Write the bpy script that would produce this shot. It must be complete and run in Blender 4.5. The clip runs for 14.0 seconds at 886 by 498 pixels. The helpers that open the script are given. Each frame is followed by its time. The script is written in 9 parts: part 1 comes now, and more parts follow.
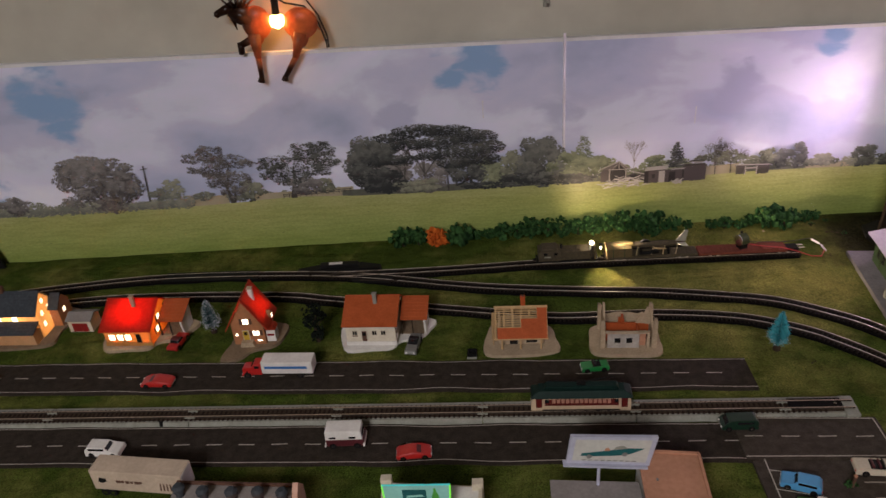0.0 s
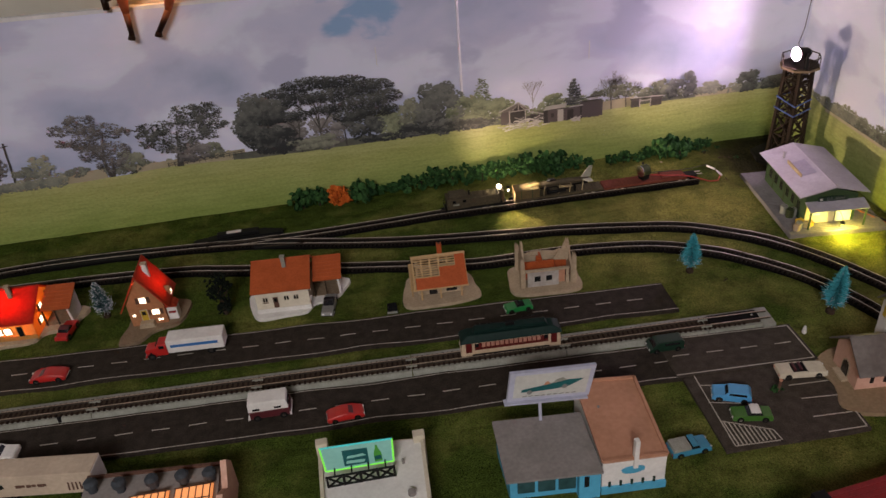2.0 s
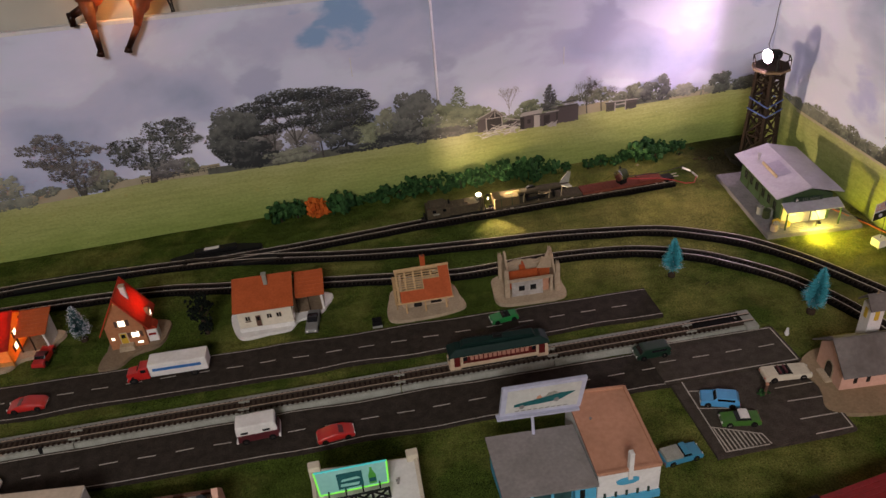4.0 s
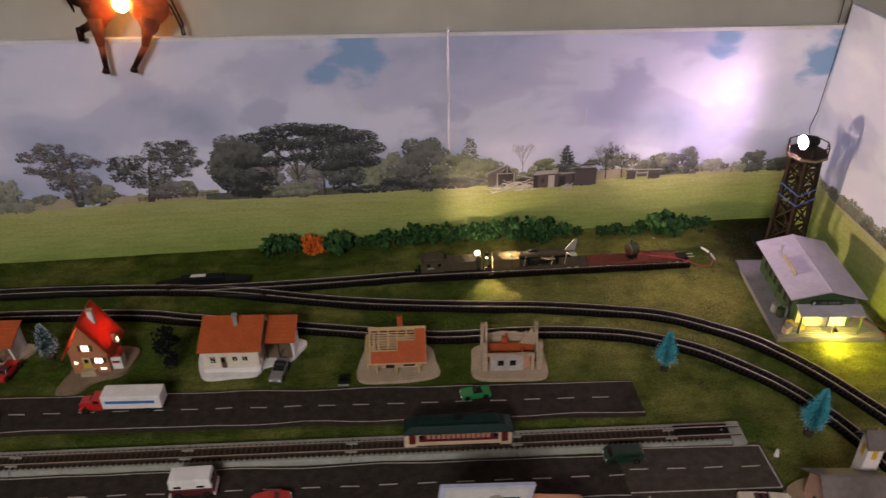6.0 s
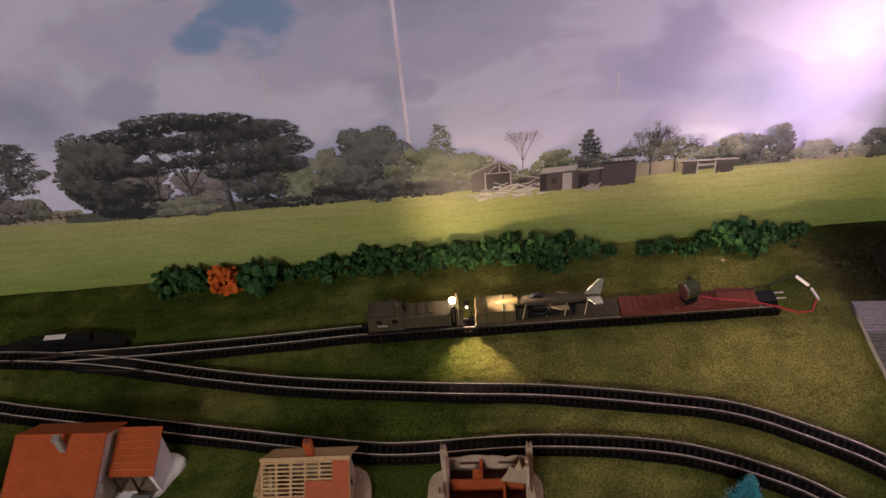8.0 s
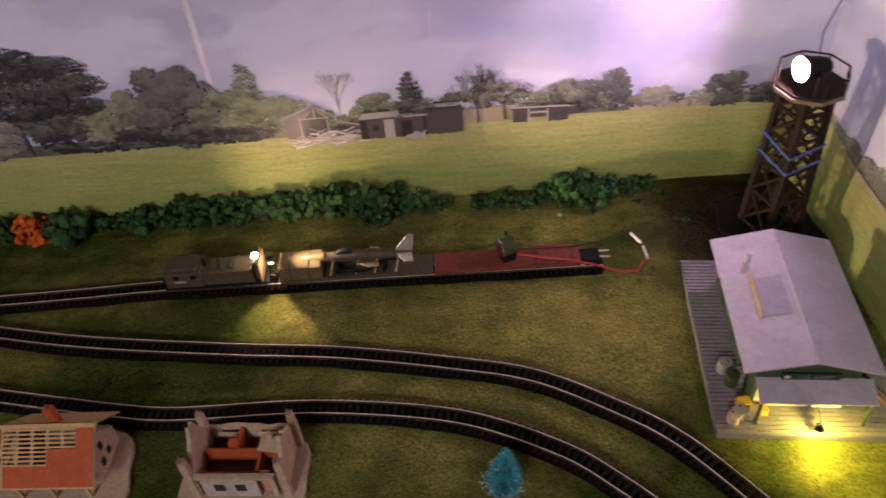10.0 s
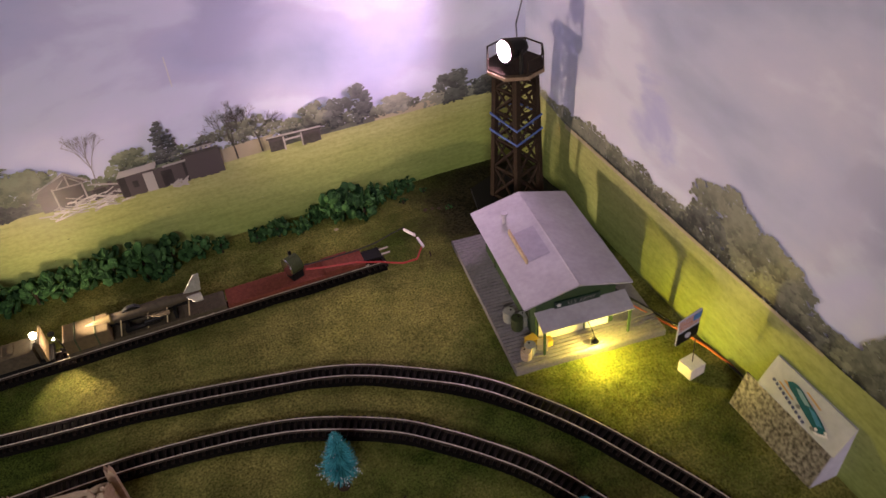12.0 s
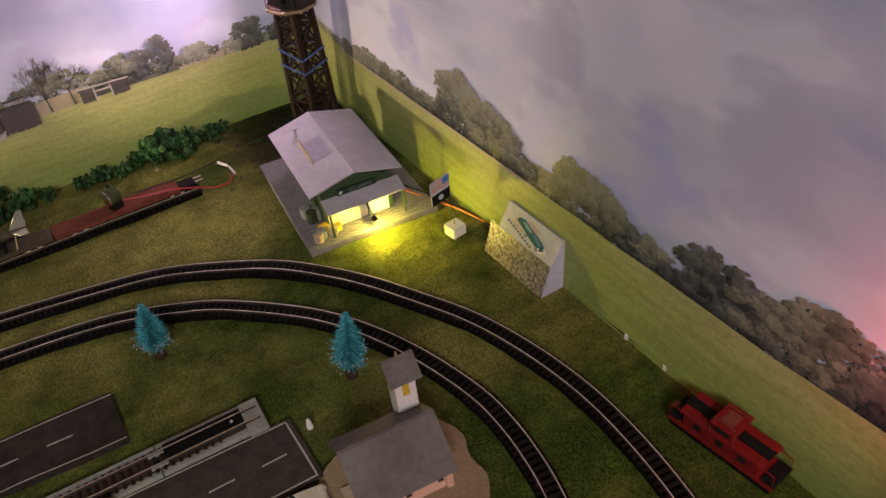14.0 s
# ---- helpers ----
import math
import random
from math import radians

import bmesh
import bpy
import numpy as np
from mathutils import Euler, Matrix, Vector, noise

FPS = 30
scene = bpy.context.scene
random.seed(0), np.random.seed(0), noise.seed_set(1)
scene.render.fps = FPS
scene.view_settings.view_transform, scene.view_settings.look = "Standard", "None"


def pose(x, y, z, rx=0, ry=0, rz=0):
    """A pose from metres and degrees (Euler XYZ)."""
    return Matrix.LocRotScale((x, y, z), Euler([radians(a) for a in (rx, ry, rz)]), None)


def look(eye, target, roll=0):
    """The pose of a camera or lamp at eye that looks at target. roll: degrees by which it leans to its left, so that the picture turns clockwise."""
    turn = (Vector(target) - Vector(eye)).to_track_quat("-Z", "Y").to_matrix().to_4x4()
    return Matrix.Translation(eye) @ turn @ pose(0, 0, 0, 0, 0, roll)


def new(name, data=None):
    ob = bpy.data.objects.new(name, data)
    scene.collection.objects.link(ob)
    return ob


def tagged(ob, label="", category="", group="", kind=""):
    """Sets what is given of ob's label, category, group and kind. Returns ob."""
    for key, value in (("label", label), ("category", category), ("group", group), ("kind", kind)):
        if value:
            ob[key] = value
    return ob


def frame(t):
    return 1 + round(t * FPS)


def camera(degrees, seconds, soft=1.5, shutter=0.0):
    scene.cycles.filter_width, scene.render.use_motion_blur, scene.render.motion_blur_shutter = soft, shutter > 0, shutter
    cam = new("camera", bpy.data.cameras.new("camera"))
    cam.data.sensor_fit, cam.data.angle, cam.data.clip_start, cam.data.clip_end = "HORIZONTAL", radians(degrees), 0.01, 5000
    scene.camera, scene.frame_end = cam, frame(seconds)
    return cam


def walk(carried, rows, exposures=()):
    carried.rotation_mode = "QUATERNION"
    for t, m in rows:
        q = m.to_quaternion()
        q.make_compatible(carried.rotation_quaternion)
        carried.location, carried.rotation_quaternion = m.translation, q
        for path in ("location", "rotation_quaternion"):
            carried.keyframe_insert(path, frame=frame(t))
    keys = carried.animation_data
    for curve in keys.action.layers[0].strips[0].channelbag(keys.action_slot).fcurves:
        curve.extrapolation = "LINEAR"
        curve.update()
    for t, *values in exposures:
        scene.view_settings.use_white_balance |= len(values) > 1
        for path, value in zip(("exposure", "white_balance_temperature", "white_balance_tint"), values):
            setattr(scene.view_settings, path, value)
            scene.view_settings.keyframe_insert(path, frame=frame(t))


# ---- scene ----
cam = camera(60.0, 14.0, shutter=0.45)
PATH = [
    (0, (0.075, 0.128, 0.501), (-0.029, 1.845, -0.519), -5.1),
    (0.5, (0.071, 0.126, 0.501), (0.045, 1.843, -0.525), -5.8),
    (1, (0.056, 0.138, 0.485), (0.111, 1.847, -0.553), -5.9),
    (1.5, (0.049, 0.147, 0.472), (0.16, 1.831, -0.601), -5.9),
    (2, (0.046, 0.144, 0.467), (0.23, 1.804, -0.635), -5.2),
    (2.5, (0.047, 0.149, 0.47), (0.257, 1.802, -0.636), -5.8),
    (4.8, (0.031, 0.173, 0.484), (0.303, 1.81, -0.633), -5.1),
    (5, (0.054, 0.189, 0.487), (0.286, 1.844, -0.612), -6.2),
    (5.5, (0.065, 0.198, 0.502), (0.238, 1.872, -0.579), -2.3),
    (6, (0.112, 0.204, 0.492), (0.239, 1.886, -0.582), -1.2),
    (6.5, (0.178, 0.207, 0.484), (0.197, 1.897, -0.585), -3.3),
    (7, (0.196, 0.308, 0.448), (0.19, 1.96, -0.681), -5.3),
    (7.2, (0.197, 0.362, 0.428), (0.191, 2.0, -0.72), -6.5),
    (9.3, (0.288, 0.551, 0.413), (0.186, 1.969, -0.993), -4.6),
    (9.5, (0.305, 0.544, 0.409), (0.206, 1.978, -0.981), -4.8),
    (10, (0.346, 0.528, 0.389), (0.308, 1.984, -0.982), -5.3),
    (10.5, (0.357, 0.52, 0.388), (0.513, 1.98, -0.97), -4.2),
    (11, (0.363, 0.509, 0.376), (0.787, 1.947, -0.947), -2.2),
    (11.5, (0.352, 0.498, 0.379), (0.832, 1.935, -0.927), -3.5),
    (12, (0.341, 0.476, 0.376), (0.854, 1.931, -0.896), -5.4),
    (12.5, (0.333, 0.446, 0.371), (0.956, 1.877, -0.879), -4.5),
    (13, (0.335, 0.403, 0.357), (1.033, 1.794, -0.898), -3.8),
    (13.5, (0.355, 0.355, 0.351), (1.076, 1.73, -0.911), -4.9),
    (14, (0.361, 0.329, 0.357), (1.091, 1.692, -0.912), -7.1),
]
walk(cam, [(t, look(eye, target, roll)) for t, eye, target, roll in PATH],
     [(0, -0.03, 6500, 13), (2.7, -0.03, 6500, 13), (5.0, 0.11, 6500, 14), (7.2, 0.02, 6500, 14), (9.3, 0.08, 6650, 28), (10.5, 0, 6550, 28), (11.5, -0.03, 6400, 23), (13.0, 0, 6450, 16), (13.5, -0.02, 6550, 6), (14.0, 0.02, 6700, 15)])

# ---- world and large lights ----
world = bpy.data.worlds.new("room_air")
scene.world = world
world.use_nodes = True
world.node_tree.nodes["Background"].inputs[0].default_value = (0.9, 0.92, 1.0, 1)
world.node_tree.nodes["Background"].inputs[1].default_value = 0.008

BACK_Y, RIGHT_X, LEFT_X, FRONT_Y = 1.006, 0.614, -0.74, 0.30


def lamp(name, kind, place, watts, colour, size=0.01):
    data = bpy.data.lights.new(name, kind)
    data.energy, data.color = watts, colour
    if kind == "AREA":
        data.shape, data.size = "DISK", size
    else:
        data.shadow_soft_size = size
    ob = new(name, data)
    ob.location = place
    return ob


lamp("ceiling_light_glow", "AREA", (-0.40, -1.25, 1.355), 46.0, (0.92, 0.885, 0.875), 0.70)
BULB = (0.5370, 0.7594, 0.0129)
shaded = lamp("depot_bulb_glow", "SPOT", BULB, 0.19, (1.0, 0.80, 0.055), 0.0010)
shaded.data.spot_size, shaded.data.spot_blend = radians(176), 0.95
shaded.matrix_basis = look(BULB, (BULB[0] + 0.06, BULB[1] - 0.06, BULB[2] - 0.055))
lamp("depot_bulb_spill", "POINT", BULB, 0.16, (1.0, 0.82, 0.12), 0.0010)
LED = (0.2043, 0.9200, 0.0302)
led = lamp("train_led_beam", "SPOT", LED, 4.6, (1.0, 0.76, 0.52), 0.0012)
led.data.spot_size, led.data.spot_blend = radians(66), 0.55
led.matrix_basis = look(LED, (0.614, 0.890, 0.138))
# added lamps in the coupling gap, standing in for the LED's spread light
GAP = (0.2148, 0.9165, 0.0232)
for name, watts, aim in (("gap_front_fill", 0.30, (0.2250, 0.8500, -0.010)), ("gap_back_fill", 0.34, (0.2400, 1.0060, 0.050))):
    wedge = lamp(name, "SPOT", GAP, watts, (1.0, 0.72, 0.46), 0.0014)
    wedge.data.spot_size, wedge.data.spot_blend = radians(100), 0.9
    wedge.matrix_basis = look(GAP, aim)
lamp("gap_fill", "POINT", GAP, 0.030, (1.0, 0.72, 0.50), 0.0014)
lamp("train_led_glow", "POINT", LED, 0.018, (1.0, 0.78, 0.46), 0.0012)
lamp("red_house_bulb_glow", "POINT", (-0.318, 0.822, 0.026), 0.19, (1.0, 0.50, 0.16), 0.003)
lamp("tall_house_bulb_glow", "POINT", (-0.182, 0.806, 0.030), 0.085, (1.0, 0.52, 0.22), 0.003)
lamp("yellow_house_bulb_glow", "POINT", (-0.462, 0.838, 0.024), 0.11, (1.0, 0.62, 0.26), 0.003)
lamp("factory_bulb_glow", "POINT", (-0.118, 0.535, 0.018), 0.04, (1.0, 0.55, 0.20), 0.003)
lamp("red_lamp_glow", "POINT", (0.596, 0.380, 0.110), 0.20, (1.0, 0.12, 0.13), 0.004)


# ---- materials ----
def mat(name, a, b=None, scale=300.0, rough=0.6, bump=0.0, bscale=None, metal=0.0, contrast=0.5, glow=None, through_light=0.0, coat=0.0, per_piece=0.0, stains=0.25):
    """A surface whose colour drifts between a and b at two scales, with a fine relief."""
    m = bpy.data.materials.new(name)
    m.use_nodes = True
    nt = m.node_tree
    n, l = nt.nodes, nt.links
    bs = n["Principled BSDF"]
    bs.inputs["Roughness"].default_value, bs.inputs["Metallic"].default_value = rough, metal
    bs.inputs["Coat Weight"].default_value = coat
    bs.inputs["Specular IOR Level"].default_value = 0.5 if rough < 0.5 else 0.12
    b = b or tuple(c * 0.8 for c in a)
    co = n.new("ShaderNodeTexCoord")
    fine, wide = n.new("ShaderNodeTexNoise"), n.new("ShaderNodeTexNoise")
    for tex, s, d in ((fine, scale, 5.0), (wide, scale / 7.0, 3.0)):
        tex.inputs["Scale"].default_value, tex.inputs["Detail"].default_value = s, d
        l.new(co.outputs["Object"], tex.inputs["Vector"])
    ramp = n.new("ShaderNodeValToRGB")
    ramp.color_ramp.elements[0].position, ramp.color_ramp.elements[1].position = 0.5 - contrast / 2, 0.5 + contrast / 2
    ramp.color_ramp.elements[0].color, ramp.color_ramp.elements[1].color = (*b, 1), (*a, 1)
    l.new(fine.outputs["Fac"], ramp.inputs["Fac"])
    mix = n.new("ShaderNodeMix")
    mix.data_type, mix.blend_type = "RGBA", "MULTIPLY"
    mix.inputs["Factor"].default_value = stains
    ramp2 = n.new("ShaderNodeValToRGB")
    ramp2.color_ramp.elements[0].position, ramp2.color_ramp.elements[1].position = 0.3, 0.65
    ramp2.color_ramp.elements[0].color = (0.35, 0.33, 0.30, 1)
    l.new(wide.outputs["Fac"], ramp2.inputs["Fac"])
    l.new(ramp.outputs["Color"], mix.inputs[6])
    l.new(ramp2.outputs["Color"], mix.inputs[7])
    out = mix.outputs[2]
    if per_piece:
        info, hsv, mr = n.new("ShaderNodeObjectInfo"), n.new("ShaderNodeHueSaturation"), n.new("ShaderNodeMapRange")
        mr.inputs["To Min"].default_value, mr.inputs["To Max"].default_value = 1 - per_piece, 1 + per_piece
        l.new(info.outputs["Random"], mr.inputs["Value"])
        l.new(mr.outputs["Result"], hsv.inputs["Value"])
        l.new(out, hsv.inputs["Color"])
        out = hsv.outputs["Color"]
    l.new(out, bs.inputs["Base Color"])
    if bump:
        bt, bp = n.new("ShaderNodeTexNoise"), n.new("ShaderNodeBump")
        bt.inputs["Scale"].default_value, bt.inputs["Detail"].default_value = bscale or scale * 2, 4.0
        l.new(co.outputs["Object"], bt.inputs["Vector"])
        l.new(bt.outputs["Fac"], bp.inputs["Height"])
        bp.inputs["Strength"].default_value, bp.inputs["Distance"].default_value = bump, 0.0006
        l.new(bp.outputs["Normal"], bs.inputs["Normal"])
    if glow:
        bs.inputs["Emission Color"].default_value, bs.inputs["Emission Strength"].default_value = (*glow[0], 1), glow[1]
    if through_light:
        tr, ms = n.new("ShaderNodeBsdfTranslucent"), n.new("ShaderNodeMixShader")
        l.new(out, tr.inputs["Color"])
        ms.inputs["Fac"].default_value = through_light
        l.new(bs.outputs["BSDF"], ms.inputs[1])
        l.new(tr.outputs["BSDF"], ms.inputs[2])
        l.new(ms.outputs["Shader"], n["Material Output"].inputs["Surface"])
    return m


def island_mat(name, a, b, rough=0.7, sheen=0.0):
    """Leaf clumps: every loose piece of the mesh takes its own shade between a and b."""
    m = bpy.data.materials.new(name)
    m.use_nodes = True
    n, l = m.node_tree.nodes, m.node_tree.links
    geo, ramp = n.new("ShaderNodeNewGeometry"), n.new("ShaderNodeValToRGB")
    ramp.color_ramp.elements[0].color, ramp.color_ramp.elements[1].color = (*a, 1), (*b, 1)
    l.new(geo.outputs["Random Per Island"], ramp.inputs["Fac"])
    l.new(ramp.outputs["Color"], n["Principled BSDF"].inputs["Base Color"])
    n["Principled BSDF"].inputs["Roughness"].default_value = rough
    n["Principled BSDF"].inputs["Specular IOR Level"].default_value = 0.5 if rough < 0.5 else 0.12
    return m


def leaf_print(name, dark, light, rough=0.42):
    """Printed foliage: each mark's own shade, drifting with a soft mottle."""
    m = bpy.data.materials.new(name)
    m.use_nodes = True
    n, l = m.node_tree.nodes, m.node_tree.links
    co, sep, tex = n.new("ShaderNodeTexCoord"), n.new("ShaderNodeSeparateXYZ"), n.new("ShaderNodeTexNoise")
    l.new(co.outputs["UV"], sep.inputs["Vector"])
    l.new(co.outputs["Object"], tex.inputs["Vector"])
    tex.inputs["Scale"].default_value, tex.inputs["Detail"].default_value = 130, 3.0
    mottle = n.new("ShaderNodeMath")
    mottle.operation = "MULTIPLY_ADD"
    l.new(tex.outputs["Fac"], mottle.inputs[0])
    mottle.inputs[1].default_value = 0.9
    l.new(sep.outputs["X"], mottle.inputs[2])
    ramp = n.new("ShaderNodeValToRGB")
    ramp.color_ramp.elements[0].position, ramp.color_ramp.elements[1].position = 0.48, 1.26
    ramp.color_ramp.elements[1].position = 1.0
    ramp.color_ramp.elements[0].color, ramp.color_ramp.elements[1].color = (*dark, 1), (*light, 1)
    scale = n.new("ShaderNodeMath")
    scale.operation = "MULTIPLY"
    scale.inputs[1].default_value = 0.84
    l.new(mottle.outputs["Value"], scale.inputs[0])
    l.new(scale.outputs["Value"], ramp.inputs["Fac"])
    bs = n["Principled BSDF"]
    l.new(ramp.outputs["Color"], bs.inputs["Base Color"])
    bs.inputs["Roughness"].default_value = rough
    bs.inputs["Specular IOR Level"].default_value = 0.3
    return m


def field_print():
    """The printed meadow: paler far off, greener and coarser nearby, with mown streaks."""
    m = bpy.data.materials.new("printed_meadow")
    m.use_nodes = True
    n, l = m.node_tree.nodes, m.node_tree.links
    bs = n["Principled BSDF"]
    co, sep = n.new("ShaderNodeTexCoord"), n.new("ShaderNodeSeparateXYZ")
    l.new(co.outputs["Object"], sep.inputs["Vector"])

    def noisy(stretch, detail, rough=0.6):
        mp, t = n.new("ShaderNodeMapping"), n.new("ShaderNodeTexNoise")
        mp.inputs["Scale"].default_value = stretch
        t.inputs["Scale"].default_value, t.inputs["Detail"].default_value, t.inputs["Roughness"].default_value = 1.0, detail, rough
        l.new(co.outputs["Object"], mp.inputs["Vector"])
        l.new(mp.outputs["Vector"], t.inputs["Vector"])
        return t.outputs["Fac"]

    def ramped(fac, stops):
        r = n.new("ShaderNodeValToRGB")
        r.color_ramp.elements[0].position, r.color_ramp.elements[0].color = stops[0][0], (*stops[0][1], 1)
        r.color_ramp.elements[1].position, r.color_ramp.elements[1].color = stops[-1][0], (*stops[-1][1], 1)
        for at, c in stops[1:-1]:
            r.color_ramp.elements.new(at).color = (*c, 1)
        l.new(fac, r.inputs["Fac"])
        return r.outputs["Color"]
    height = n.new("ShaderNodeMath")
    height.operation = "MULTIPLY_ADD"
    l.new(sep.outputs["Z"], height.inputs[0])
    height.inputs[1].default_value = 12.0
    wav = n.new("ShaderNodeMath")
    wav.operation = "MULTIPLY"
    l.new(noisy((9, 9, 26), 5), wav.inputs[0])
    wav.inputs[1].default_value = 0.42
    l.new(wav.outputs["Value"], height.inputs[2])
    far = ramped(height.outputs["Value"], ((0.20, (0.290, 0.360, 0.100)), (0.55, (0.365, 0.415, 0.140)), (0.80, (0.420, 0.440, 0.165)), (1.0, (0.480, 0.480, 0.215))))
    out = far
    for stretch, detail, lo, hi, low, amount in (((22, 22, 240), 5, 0.30, 0.62, (0.62, 0.66, 0.55), 0.55), ((240, 240, 420), 4, 0.34, 0.60, (0.60, 0.64, 0.50), 0.50), ((6, 6, 14), 3, 0.36, 0.60, (0.70, 0.78, 0.62), 0.6)):
        mx = n.new("ShaderNodeMix")
        mx.data_type, mx.blend_type = "RGBA", "MULTIPLY"
        mx.inputs["Factor"].default_value = amount
        l.new(out, mx.inputs[6])
        l.new(ramped(noisy(stretch, detail), ((lo, low), (hi, (1, 1, 1)))), mx.inputs[7])
        out = mx.outputs[2]
    l.new(out, bs.inputs["Base Color"])
    bs.inputs["Roughness"].default_value = 0.42
    bs.inputs["Specular IOR Level"].default_value = 0.3
    return m


def grass_mat():
    m = bpy.data.materials.new("grass_mat")
    m.use_nodes = True
    n, l = m.node_tree.nodes, m.node_tree.links
    bs = n["Principled BSDF"]
    co = n.new("ShaderNodeTexCoord")

    def noisy(s, d=4.0, rough=0.6):
        t = n.new("ShaderNodeTexNoise")
        t.inputs["Scale"].default_value, t.inputs["Detail"].default_value, t.inputs["Roughness"].default_value = s, d, rough
        l.new(co.outputs["Object"], t.inputs["Vector"])
        return t.outputs["Fac"]

    def ramped(fac, lo, hi, c0, c1):
        r = n.new("ShaderNodeValToRGB")
        r.color_ramp.elements[0].position, r.color_ramp.elements[1].position = lo, hi
        r.color_ramp.elements[0].color, r.color_ramp.elements[1].color = (*c0, 1), (*c1, 1)
        l.new(fac, r.inputs["Fac"])
        return r.outputs["Color"]

    def mixed(kind, fac, a, b):
        x = n.new("ShaderNodeMix")
        x.data_type, x.blend_type = "RGBA", kind
        if isinstance(fac, float):
            x.inputs["Factor"].default_value = fac
        else:
            l.new(fac, x.inputs["Factor"])
        l.new(a, x.inputs[6])
        l.new(b, x.inputs[7])
        return x.outputs[2]

    base = ramped(noisy(900, 6, 0.75), 0.37, 0.62, (0.005, 0.013, 0.0025), (0.130, 0.190, 0.030))
    dry = ramped(noisy(700, 5), 0.34, 0.70, (0.110, 0.104, 0.026), (0.50, 0.475, 0.130))
    # straw patches near train and depot, painted paler still for the lamps' light
    worn = n.new("ShaderNodeVectorMath")
    worn.operation = "DISTANCE"
    worn.inputs[1].default_value = (0.37, 0.885, 0.0)
    l.new(co.outputs["Object"], worn.inputs[0])
    near = n.new("ShaderNodeMapRange")
    near.interpolation_type = "SMOOTHSTEP"
    near.inputs["From Min"].default_value, near.inputs["From Max"].default_value = 0.26, 0.06
    near.inputs["To Max"].default_value = 0.18
    l.new(worn.outputs["Value"], near.inputs["Value"])
    worn_lit, near_too, most = n.new("ShaderNodeVectorMath"), n.new("ShaderNodeMapRange"), n.new("ShaderNodeMath")
    worn_lit.operation, worn_lit.inputs[1].default_value = "DISTANCE", (0.545, 0.725, 0.0)
    l.new(co.outputs["Object"], worn_lit.inputs[0])
    near_too.interpolation_type = "SMOOTHSTEP"
    near_too.inputs["From Min"].default_value, near_too.inputs["From Max"].default_value = 0.20, 0.05
    near_too.inputs["To Max"].default_value = 0.10
    l.new(worn_lit.outputs["Value"], near_too.inputs["Value"])
    most.operation = "MAXIMUM"
    l.new(near.outputs["Result"], most.inputs[0])
    l.new(near_too.outputs["Result"], most.inputs[1])
    add = n.new("ShaderNodeMath")
    l.new(most.outputs["Value"], add.inputs[0])
    l.new(noisy(9, 6, 0.65), add.inputs[1])
    col = mixed("MIX", ramped(add.outputs["Value"], 0.47, 0.73, (0, 0, 0), (0.9, 0.9, 0.9)), base, dry)
    col = mixed("MULTIPLY", 0.6, col, ramped(noisy(35, 5), 0.34, 0.60, (0.38, 0.40, 0.36), (1, 1, 1)))
    # dark ground round the tower's footing, the corner's shade painted into its colour
    soil_shade, bare, edge = n.new("ShaderNodeVectorMath"), n.new("ShaderNodeMapRange"), n.new("ShaderNodeMath")
    soil_shade.operation, soil_shade.inputs[1].default_value = "DISTANCE", (0.560, 0.945, 0.0)
    l.new(co.outputs["Object"], soil_shade.inputs[0])
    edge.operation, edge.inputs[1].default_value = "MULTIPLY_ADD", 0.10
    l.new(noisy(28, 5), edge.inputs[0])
    l.new(soil_shade.outputs["Value"], edge.inputs[2])
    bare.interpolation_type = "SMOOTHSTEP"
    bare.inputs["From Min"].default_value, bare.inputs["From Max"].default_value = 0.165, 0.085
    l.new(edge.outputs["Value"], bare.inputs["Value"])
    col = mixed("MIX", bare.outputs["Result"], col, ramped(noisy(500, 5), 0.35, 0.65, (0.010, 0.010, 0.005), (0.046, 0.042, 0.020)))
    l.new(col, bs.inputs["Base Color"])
    bs.inputs["Roughness"].default_value = 0.95
    bs.inputs["Specular IOR Level"].default_value = 0.05
    bp = n.new("ShaderNodeBump")
    bp.inputs["Strength"].default_value, bp.inputs["Distance"].default_value = 1.0, 0.0020
    l.new(noisy(1100, 5, 0.7), bp.inputs["Height"])
    swell, folds, squeeze = n.new("ShaderNodeBump"), n.new("ShaderNodeTexNoise"), n.new("ShaderNodeMapping")
    squeeze.inputs["Rotation"].default_value = (0, 0, radians(-24))
    squeeze.inputs["Scale"].default_value = (14, 48, 20)
    l.new(co.outputs["Object"], squeeze.inputs["Vector"])
    l.new(squeeze.outputs["Vector"], folds.inputs["Vector"])
    folds.inputs["Scale"].default_value, folds.inputs["Detail"].default_value = 1.0, 2.0
    l.new(folds.outputs["Fac"], swell.inputs["Height"])
    swell.inputs["Strength"].default_value, swell.inputs["Distance"].default_value = 0.8, 0.012
    l.new(swell.outputs["Normal"], bp.inputs["Normal"])
    l.new(bp.outputs["Normal"], bs.inputs["Normal"])
    return m


